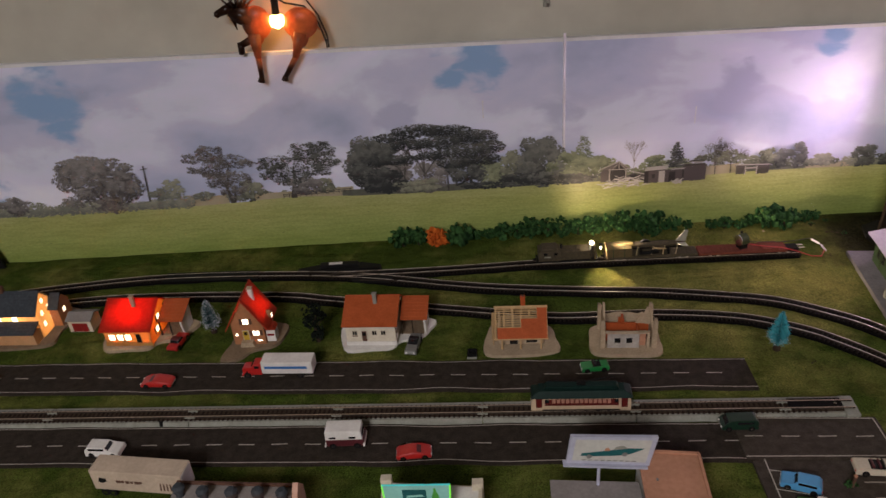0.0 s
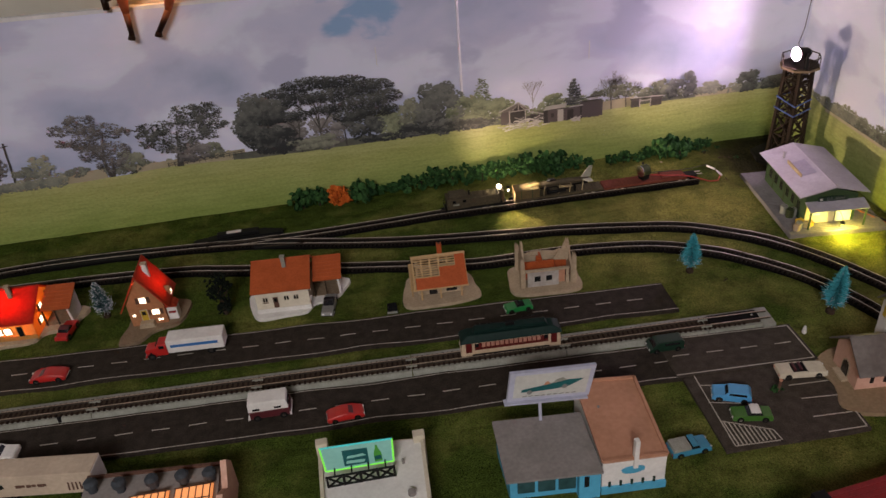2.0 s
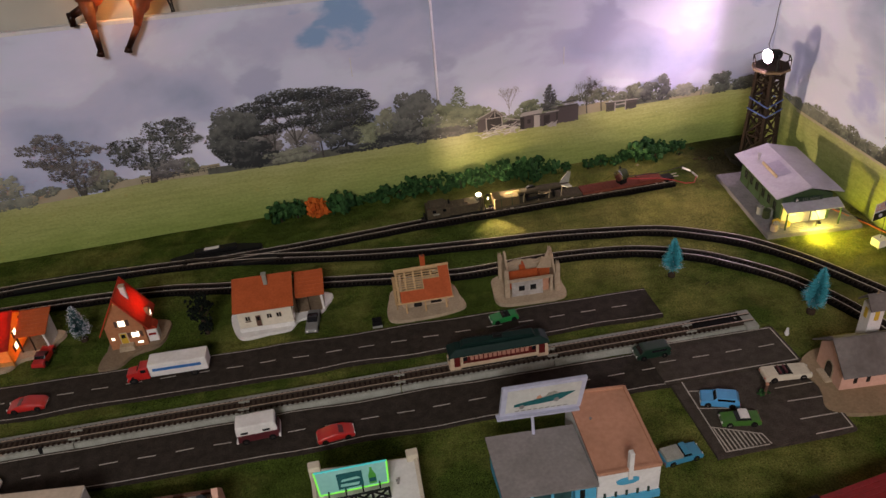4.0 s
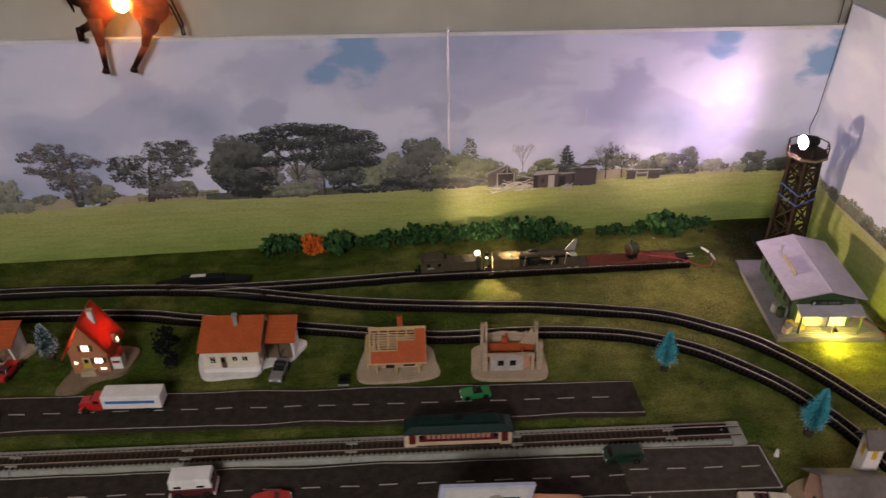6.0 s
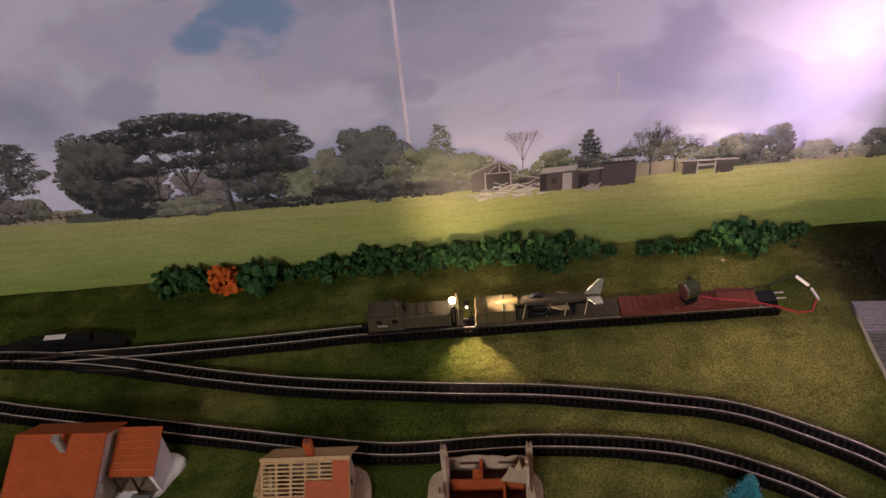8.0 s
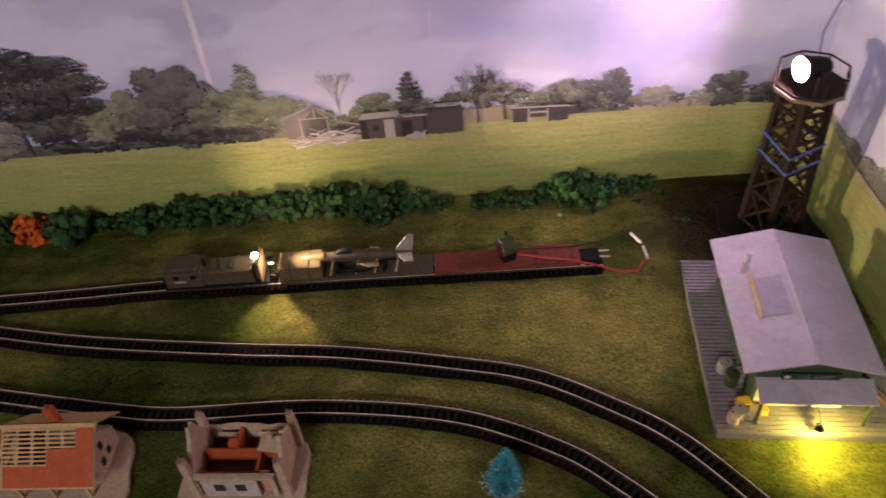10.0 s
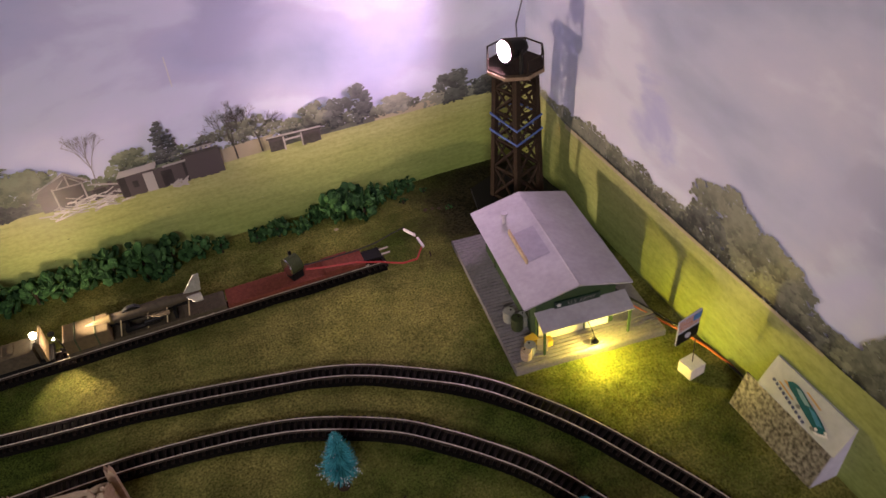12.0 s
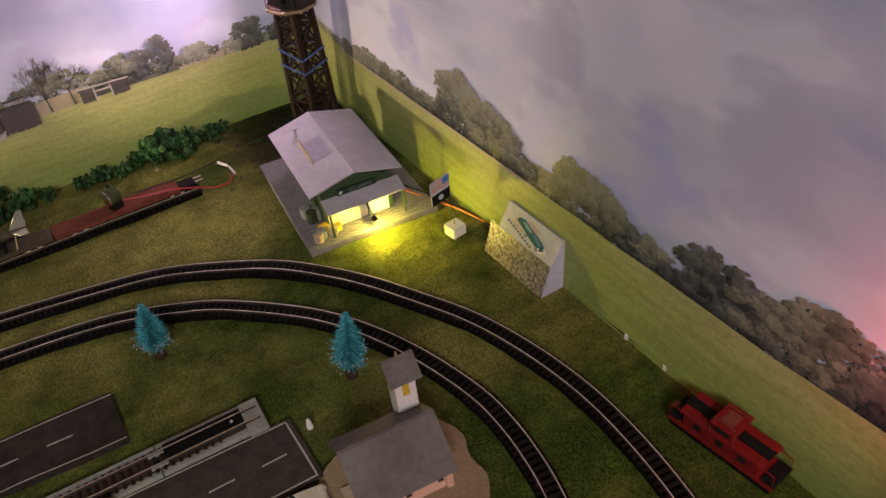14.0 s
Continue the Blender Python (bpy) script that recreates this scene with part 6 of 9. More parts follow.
# ---- houses ----
def pad(parent, outline, z1, material, name="base"):
    """A moulded plate with a soft, uneven edge."""
    pts = []
    k = len(outline)
    for i in range(k):
        a, b, c, d = [Vector(outline[(i + q) % k]) for q in (-1, 0, 1, 2)]
        for s in range(5):
            t = s / 5
            pts.append(0.5 * (2 * b + (c - a) * t + (2 * a - 5 * b + 4 * c - d) * t * t + (3 * b - a - 3 * c + d) * t ** 3))
    bm = prism(B(), [p[:] for p in pts], -0.002, z1, "z")
    bmesh.ops.bevel(bm, geom=[e for e in bm.edges if all(v.co.z > z1 - 1e-5 for v in e.verts)], offset=0.0006, segments=2, affect="EDGES")
    return part(name, bm, material, parent)


def gable(parent, x0, x1, y0, y1, z0, eave, ridge, material, axis="x", name="wall"):
    """A house body with gable ends; its ridge runs along axis."""
    if axis == "x":
        m = (y0 + y1) / 2
        return part(name, prism(B(), [(y0, z0), (y1, z0), (y1, eave), (m, ridge), (y0, eave)], x0, x1, "x"), material, parent)
    m = (x0 + x1) / 2
    return part(name, prism(B(), [(x0, z0), (x1, z0), (x1, eave), (m, ridge), (x0, eave)], y0, y1, "y"), material, parent)


def roof_slope(parent, a, b, ridge_a, ridge_b, thick, material, name="roof", courses=0):
    """A thick slope between an eave (a, b) and a ridge, with courses of tiles."""
    a, b, c, d = [Vector(p) for p in (a, b, ridge_b, ridge_a)]
    n = (b - a).cross(d - a).normalized()
    n = n if n.z > 0 else -n
    bm = B()
    lo = [bm.verts.new(p) for p in (a, b, c, d)]
    hi = [bm.verts.new(p + n * thick) for p in (a, b, c, d)]
    bm.faces.new(lo)
    bm.faces.new(hi)
    for i in range(4):
        bm.faces.new((lo[i], lo[(i + 1) % 4], hi[(i + 1) % 4], hi[i]))
    r = part(name, bm, material, parent)
    for i in range(1, courses):
        t = i / courses
        p, q = a.lerp(d, t) + n * thick, b.lerp(c, t) + n * thick
        along = (d - a).normalized() * 0.0006
        bm = B()
        vs = [bm.verts.new(v) for v in (p - along, q - along, q + along * 0.2 + n * 0.00025, p + along * 0.2 + n * 0.00025, p + along, q + along)]
        bm.faces.new((vs[0], vs[1], vs[2], vs[3]))
        bm.faces.new((vs[3], vs[2], vs[5], vs[4]))
        part("tile_course", bm, material, r)
    return r


def window(parent, place, w, h, facing, pane="dark_glass", frame_material="white", sill=True):
    """A framed window on a wall; facing: degrees of the outward way, 0 along +x."""
    turn = Matrix.Translation(place) @ Matrix.Rotation(radians(facing), 4, "Z")
    t = 0.0005
    bm = B()
    for y0, y1, z0, z1 in ((-w / 2 - t, -w / 2 + t * 0.2, -h / 2 - t, h / 2 + t), (w / 2 - t * 0.2, w / 2 + t, -h / 2 - t, h / 2 + t), (-w / 2, w / 2, -h / 2 - t, -h / 2), (-w / 2, w / 2, h / 2, h / 2 + t)):
        box(bm, -0.0002, 0.0006, y0, y1, z0, z1)
    bmesh.ops.transform(bm, matrix=turn, verts=bm.verts)
    f = part("window", bm, frame_material, parent)
    bm = box(B(), -0.0001, 0.0002, -w / 2, w / 2, -h / 2, h / 2)
    bmesh.ops.transform(bm, matrix=turn, verts=bm.verts)
    part("pane", bm, pane, f)
    bm = box(B(), 0.0001, 0.0005, -0.00025, 0.00025, -h / 2, h / 2)
    bmesh.ops.transform(bm, matrix=turn, verts=bm.verts)
    part("glazing_bar", bm, frame_material, f)
    return f


def door(parent, place, w, h, facing, material, frame_material="cream"):
    turn = Matrix.Translation(place) @ Matrix.Rotation(radians(facing), 4, "Z")
    bm = box(B(), -0.0002, 0.0006, -w / 2, w / 2, 0, h, 0.0002)
    bmesh.ops.transform(bm, matrix=turn, verts=bm.verts)
    d = part("door", bm, material, parent)
    bm = box(B(), 0.0005, 0.0008, -w * 0.3, w * 0.3, h * 0.55, h * 0.9)
    bmesh.ops.transform(bm, matrix=turn, verts=bm.verts)
    part("door_pane", bm, "dark_glass", d)
    bm = box(B(), -0.0002, 0.0004, -w / 2 - 0.0006, w / 2 + 0.0006, 0, h + 0.0006)
    bmesh.ops.transform(bm, matrix=turn, verts=bm.verts)
    part("door_frame", bm, frame_material, d)


def cottage(place, turn, label, wall_m, roof_m, annex_roof, pane, base_m, chimney_m, lit):
    """A low house with a steep front roof and an open garage at its right side."""
    hs = thing("house", label, "house", place, turn, "village houses")
    pad(hs, [(-0.030, -0.0262), (0.0, -0.0285), (0.022, -0.0268), (0.030, -0.0150), (0.048, -0.0100), (0.0585, 0.004), (0.058, 0.026), (-0.032, 0.026)], 0.0020 if not lit else 0.0024, base_m)
    x0, x1, y0, y1 = -0.0265, 0.0265, -0.0215, 0.0290
    ry, rz = 0.0115, 0.0425
    eave, front = ((-0.0248, 0.0222), 0.0240) if lit else ((-0.0240, 0.0268), 0.0281)
    for a in (x0, x1 - 0.0012):
        part("gable_wall", prism(B(), [(y0, 0.0015), (y1, 0.0015), (y1, 0.0290), (ry, rz - 0.0012), (y0, front)], a, a + 0.0012, "x"), wall_m, hs)
    for a, h in ((y0, front), (y1 - 0.0012, 0.0290)):
        part("wall", box(B(), x0 + 0.0012, x1 - 0.0012, a, a + 0.0012, 0.0015, h), wall_m, hs)
    part("plinth", box(B(), x0 - 0.0006, x1 + 0.0006, y0 - 0.0008, y0 + 0.001, 0.001, 0.0066), base_m if not lit else wall_m, hs)
    for ey, ez in (eave, (0.0325, 0.0265)):
        roof_slope(hs, (x0 - 0.0035, ey, ez), (x1 + 0.003, ey, ez), (x0 - 0.0035, ry, rz), (x1 + 0.003, ry, rz), 0.0011, roof_m)
    part("ridge_cap", rod(B(), (x0 - 0.0035, ry, rz + 0.0008), (x1 + 0.003, ry, rz + 0.0008), 0.0008, 8), roof_m, hs)
    ch = part("chimney", box(B(), 0.0015, 0.0055, 0.0010, 0.0045, 0.0300, 0.0510, 0.0004), chimney_m, hs)
    part("chimney_cap", box(B(), 0.0010, 0.0060, 0.0005, 0.0050, 0.0508, 0.0520, 0.0002), chimney_m, ch)
    if lit:
        for x in (-0.0180, -0.0085, 0.0005):
            window(hs, (x, y0, 0.0135), 0.0066, 0.0070, -90, pane, "cream")
        door(hs, (0.0125, y0, 0.0050), 0.0052, 0.0130, -90, "black", wall_m)
        for z, y in ((0.0125, -0.004), (0.0235, 0.004)):
            window(hs, (x1, y, z), 0.0055, 0.0066, 0, pane, "cream")
            part("shutter", box(B(), x1, x1 + 0.0006, y - 0.0062, y - 0.0036, z - 0.0036, z + 0.0036), "brick", hs)
    else:
        for x in (-0.0170, 0.0040, 0.0135):
            window(hs, (x, y0, 0.0178), 0.0046, 0.0050, -90, pane, "cream")
        door(hs, (-0.0070, y0, 0.0072), 0.0050, 0.0130, -90, "brick")
        part("window_box", box(B(), -0.0200, -0.0140, y0 - 0.0010, y0, 0.0138, 0.0146, 0.0002), "brick", hs)
        window(hs, (x1, 0.002, 0.0150), 0.0045, 0.0055, 0, pane, "cream")
        for z in (0.010, 0.020, 0.027):
            part("corner_stone", box(B(), x1 - 0.001, x1 + 0.0012, -0.0205 + z * 0.3, -0.0165 + z * 0.3, z - 0.002, z + 0.002, 0.0006), base_m, hs)
    # the open garage
    part("garage_back_wall", box(B(), x1, 0.0560, 0.0200, 0.0215, 0.001, 0.0300), "brown_base", hs)
    part("garage_side_wall", prism(B(), [(-0.0020, 0.001), (0.0215, 0.001), (0.0215, 0.0312), (-0.0050, 0.0222)], 0.0545, 0.0565, "x"), "white", hs)
    roof_slope(hs, (x1 + 0.0032, -0.0060, 0.0222), (0.0590, -0.0060, 0.0222), (x1 + 0.0032, 0.0240, 0.0330), (0.0590, 0.0240, 0.0330), 0.0010, annex_roof, "garage_roof", 7)
    # dark floor and lining put the shade under the roof into the colour
    part("garage_shade_floor", box(B(), x1 + 0.0004, 0.0543, -0.0030, 0.0198, 0.0010, 0.0031), "brown_base", hs, "garage floor coloured dark for the roof's shade")
    part("garage_shade_lining", box(B(), 0.0537, 0.0544, -0.0025, 0.0198, 0.0032, 0.0215), "brown_base", hs)
    for x in (0.0300, 0.0420):
        part("garage_post", box(B(), x - 0.0006, x + 0.0006, -0.0040, -0.0028, 0.001, 0.0225), "bark", hs)
    return hs


def tall_house(place, turn):
    hs = thing("house", "tall lit house with a steep red roof and stone steps", "house", place, turn, "village houses")
    pad(hs, [(-0.026, -0.046), (-0.008, -0.044), (0.004, -0.030), (0.026, -0.022), (0.034, -0.004), (0.030, 0.018), (-0.022, 0.018), (-0.022, -0.014), (-0.026, -0.030)], 0.0020, "brown_base")
    x0, x1, y0, y1 = -0.0175, 0.0175, -0.0185, 0.0150
    for a, b in ((y0, y0 + 0.0012), (y1 - 0.0012, y1)):
        gable(hs, x0, x1, a, b, 0.0015, 0.0290, 0.0590, "wall_lit_dim", "y", "gable_wall")
    for a in (x0, x1 - 0.0012):
        part("wall", box(B(), a, a + 0.0012, y0 + 0.0012, y1 - 0.0012, 0.0015, 0.0290), "wall_lit_dim", hs)
    for s in (-1, 1):
        roof_slope(hs, (s * 0.0228, y0 - 0.004, 0.0220), (s * 0.0228, y1 + 0.003, 0.0220), (0, y0 - 0.004, 0.0605), (0, y1 + 0.003, 0.0605), 0.0012, "orange_roof_lit")
    part("ridge_cap", rod(B(), (0, y0 - 0.004, 0.0615), (0, y1 + 0.003, 0.0615), 0.0009, 8), "orange_roof_lit", hs)
    ch = part("chimney", box(B(), 0.0035, 0.0085, -0.0040, 0.0000, 0.0440, 0.0640, 0.0005), "white", hs)
    part("chimney_cap", box(B(), 0.0030, 0.0090, -0.0045, 0.0005, 0.0636, 0.0650, 0.0003), "stone", ch)
    window(hs, (-0.0005, y0, 0.0320), 0.0062, 0.0066, -90, "pane_lit", "cream")
    for s in (-1, 1):
        part("shutter", box(B(), -0.0005 + s * 0.0054 - 0.0014, -0.0005 + s * 0.0054 + 0.0014, y0 - 0.0006, y0, 0.0286, 0.0354), "brick", hs)
        part("shutter", box(B(), 0.0085 + s * 0.0058 - 0.0013, 0.0085 + s * 0.0058 + 0.0013, y0 - 0.0006, y0, 0.0136, 0.0198), "brick", hs)
    window(hs, (0.0085, y0, 0.0168), 0.0070, 0.0058, -90, "pane_lit", "cream")
    window(hs, (-0.0130, y0, 0.0150), 0.0026, 0.0030, -90, "pane_lit", "cream")
    window(hs, (0.0110, y0, 0.0070), 0.0050, 0.0020, -90, "pane_lit", "cream")
    door(hs, (-0.0030, y0, 0.0080), 0.0062, 0.0120, -90, "yellow")
    part("steps", prism(B(), [(-0.0105, 0.0), (0.0060, 0.0), (0.0045, 0.0080), (-0.0085, 0.0080)], y0 - 0.0060, y0, "y"), "stone", hs, "dark stone steps")
    part("dormer", prism(B(), [(-0.0040, 0.0220), (0.0040, 0.0220), (0.0040, 0.0300), (0, 0.0335), (-0.0040, 0.0300)], 0.0120, 0.0225, "x"), "wall_lit_dim", hs)
    window(hs, (0.0226, 0.0, 0.0270), 0.0040, 0.0050, 0, "pane_lit", "cream")
    part("side_porch", box(B(), 0.0175, 0.0275, -0.0145, -0.0035, 0.0015, 0.0170, 0.0006), "white", hs)
    part("porch_roof", prism(B(), [(0.0168, 0.0170), (0.0285, 0.0170), (0.0260, 0.0205), (0.0168, 0.0230)], -0.0150, -0.0030, "y"), "orange_roof_lit", hs)
    part("flower_box", box(B(), 0.0190, 0.0260, -0.0155, -0.0145, 0.0100, 0.0120), "dull_red", hs)


def half_built(place, turn):
    """A house under construction: half of its roof is bare lattice."""
    hs = thing("house", "half-built cream house with an open roof lattice", "house", place, turn, "village houses")
    pad(hs, [(-0.037, -0.026), (0.0, -0.030), (0.037, -0.024), (0.036, -0.004), (0.026, 0.022), (-0.026, 0.024), (-0.036, 0.006)], 0.0022, "stone")
    x0, x1, y0, y1 = -0.0235, 0.0235, -0.0125, 0.0180
    part("wall", box(B(), x0, x1, y0 + 0.001, y0 + 0.003, 0.002, 0.0170), "stone", hs)
    part("wall", box(B(), x0, x1, y1 - 0.002, y1, 0.002, 0.0170), "stone", hs)
    for x, s in ((x0, 1), (x1, -1)):
        part("gable_wall", prism(B(), [(y0 + 0.003, 0.002), (y1 - 0.002, 0.002), (y1 - 0.002, 0.0170), ((y0 + y1) / 2, 0.0330), (y0 + 0.003, 0.0170)], min(x, x + s * 0.002), max(x, x + s * 0.002), "x"), "stone", hs)
    part("doorway", box(B(), -0.0120, -0.0040, y0 + 0.0004, y0 + 0.0012, 0.002, 0.0125), "dark_glass", hs)
    part("window", box(B(), 0.0050, 0.0160, y0 + 0.0004, y0 + 0.0012, 0.0040, 0.0115), "dark_glass", hs)
    for y, z in ((-0.002, 0.010), (0.006, 0.010), (0.002, 0.020)):
        part("window", box(B(), x1 - 0.0004, x1 + 0.0005, y - 0.0018, y + 0.0018, z - 0.0025, z + 0.0025), "dark_glass", hs)
    ex, ey, ez, ry, rz = 0.0265, -0.0215, 0.0160, 0.0045, 0.0375

    def on(x, t, lift=0.0):
        n = Vector((0, -(rz - ez), (ry - ey))).normalized()
        return Vector((x, ey + (ry - ey) * t, ez + (rz - ez) * t)) + n * lift

    def board(name, xa, xb, ta, tb, lift0, lift1, m, parent):
        bm = B()
        lo = [bm.verts.new(on(x, t, lift0)) for x, t in ((xa, ta), (xb, ta), (xb, tb), (xa, tb))]
        hi = [bm.verts.new(on(x, t, lift1)) for x, t in ((xa, ta), (xb, ta), (xb, tb), (xa, tb))]
        bm.faces.new(lo)
        bm.faces.new(hi)
        for i in range(4):
            bm.faces.new((lo[i], lo[(i + 1) % 4], hi[(i + 1) % 4], hi[i]))
        return part(name, bm, m, parent)
    rf = board("tiled_roof", -0.0245, ex, 0.0, 0.34, 0.0008, 0.0016, "orange_roof", hs)
    board("tiled_roof", 0.0000, ex, 0.34, 0.62, 0.0008, 0.0016, "orange_roof", hs)
    board("tiled_roof", 0.0165, ex, 0.62, 1.0, 0.0008, 0.0016, "orange_roof", hs)
    for x in (-0.0262, -0.0175, -0.0088, 0.0000, 0.0085, 0.0170, 0.0262):
        board("rafter", x - 0.0008, x + 0.0008, 0.0, 1.0, -0.0006, 0.0010, "lattice", hs)
    for i in range(9):
        t = 0.36 + i * 0.072
        board("batten", -0.0265, 0.0005 if t < 0.62 else 0.0170, t - 0.016, t + 0.016, 0.0006, 0.0013, "lattice", hs)
    board("eave_board", -0.0275, 0.0275, -0.03, 0.02, -0.0010, 0.0008, "lattice", hs)
    board("ridge_board", -0.0275, 0.0275, 0.96, 1.03, -0.0008, 0.0018, "lattice", hs)
    roof_slope(hs, (-0.027, 0.0255, 0.0180), (0.027, 0.0255, 0.0180), (-0.027, 0.0055, 0.0370), (0.027, 0.0055, 0.0370), 0.0009, "lattice", "back_roof")
    for x in (-0.0200, -0.0010, 0.0200):
        part("porch_post", box(B(), x - 0.0008, x + 0.0008, -0.0205, -0.0190, 0.002, 0.0165), "lattice", hs)
    for y in (-0.012, -0.004, 0.006):
        part("scaffold_pole", rod(B(), (-0.0290, y, 0.002), (-0.0290, y, 0.0300), 0.0006, 6), "lattice", hs)
    for z in (0.010, 0.019, 0.028):
        part("scaffold_plank", box(B(), -0.0305, -0.0270, -0.0140, 0.0080, z - 0.0004, z + 0.0004), "lattice", hs)
    ch = part("chimney", box(B(), 0.0000, 0.0050, 0.0060, 0.0105, 0.0330, 0.0490, 0.0004), "orange_roof", hs)
    part("chimney_pot", rod(B(), (0.0025, 0.0082, 0.0488), (0.0025, 0.0082, 0.0496), 0.0014, 8), "brick", ch)


def burnt_house(place, turn):
    """A shell of a house: no roof, ragged walls, red rooms inside."""
    hs = thing("house", "roofless ruined house with ragged pale walls and red rooms", "house", place, turn, "village houses")
    pad(hs, [(-0.033, -0.022), (0.0, -0.026), (0.032, -0.024), (0.035, -0.004), (0.028, 0.022), (-0.028, 0.024), (-0.036, 0.002)], 0.0020, "stone")
    x0, x1, y0, y1 = -0.0235, 0.0265, -0.0150, 0.0200

    def ragged(a, b, lo, hi, n):
        return [(a + (b - a) * i / n, rng.uniform(lo, hi)) for i in range(n + 1)]
    part("front_wall", prism(B(), [(x0 + 0.004, 0.002), (0.0120, 0.002), (0.0120, 0.0205), (x0 + 0.004, 0.0205)], y0, y0 + 0.002, "y"), "ruin_grey", hs, "pale grey front wall")
    part("wall_cap", box(B(), x0 + 0.002, 0.0225, y0 - 0.0010, y0 + 0.0030, 0.0200, 0.0216, 0.0004), "stone", hs)
    part("porch_recess", box(B(), 0.0120, 0.0190, y0 + 0.0040, y0 + 0.0055, 0.002, 0.0200), "salmon", hs)
    part("porch_post", box(B(), 0.0195, 0.0225, y0, y0 + 0.003, 0.002, 0.0205, 0.0004), "stone", hs)
    for x in (-0.0095, 0.0022):
        part("window", box(B(), x - 0.0030, x + 0.0030, y0 - 0.0004, y0 + 0.0006, 0.0085, 0.0145), "dark_glass", hs)
    for x, peak in ((x0, 0.0460), (x1 - 0.002, 0.0370)):
        top = [(y1 - 0.002, 0.0230), (y1 - 0.006, 0.0260), (0.0075, peak - 0.006), (0.0055, peak - 0.001), (0.0030, peak - 0.004), (0.0010, peak), (-0.0020, peak - 0.006), (-0.0060, peak - 0.011), (y0 + 0.003, 0.0240), (y0 + 0.0005, 0.0205)]
        part("side_wall", prism(B(), [(y0 + 0.0005, 0.002), (y1 - 0.002, 0.002)] + top, x, x + 0.002, "x"), "stone", hs)
        for y, h in ((y0 - 0.0005, 0.038), (y1 - 0.003, 0.034)):
            part("corner_pier", prism(B(), [(-0.0022, 0.002), (0.0022, 0.002), (0.0020, h * 0.9), (0.0008, h), (-0.0002, h * 0.93), (-0.0014, h * 1.02), (-0.0021, h * 0.88)], y, y + 0.0036, "y"), "stone", hs).matrix_basis = Matrix.Translation((x + 0.001 - (0.002 if x < 0 else -0.002), 0, 0))
    part("back_wall", prism(B(), [(x0 + 0.002, 0.002), (x1 - 0.002, 0.002)] + ragged(x1 - 0.002, x0 + 0.002, 0.0195, 0.0225, 8), y1 - 0.002, y1, "y"), "stone", hs)
    part("floor_slab", box(B(), x0 + 0.002, x1 - 0.002, y0 + 0.006, y1 - 0.002, 0.0080, 0.0092), "maroon", hs)
    for a, b, c, d, h in ((x0 + 0.003, x1 - 0.003, 0.0030, 0.0045, 0.0200), (-0.0030, -0.0010, 0.0045, 0.0175, 0.0215), (0.0110, 0.0125, -0.0100, 0.0030, 0.0200), (x0 + 0.003, 0.0110, -0.0105, -0.0095, 0.0190)):
        part("inner_wall", box(B(), a, b, c, d, 0.0085, h), "orange_roof", hs, "red brick inner wall")
    part("flue", box(B(), -0.0070, -0.0020, 0.0050, 0.0090, 0.0090, 0.0235, 0.0003), "orange_roof", hs)
    part("torn_panel", prism(B(), [(0.0060, 0.0206), (0.0215, 0.0206), (0.0228, 0.0300), (0.0205, 0.0372), (0.0188, 0.0345), (0.0172, 0.0425), (0.0140, 0.0330), (0.0118, 0.0350), (0.0085, 0.0258)], 0.0050, 0.0062, "y"), "stone", hs, "torn leaning wall panel").matrix_basis = Matrix.Translation((0.0030, -0.0015, 0)) @ Matrix.Rotation(-0.16, 4, "Z")
    for x in (-0.0150, 0.0080):
        part("rubble_beam", box(B(), x, x + 0.011, 0.0135, 0.0150, 0.0185, 0.0200), "stone", hs)


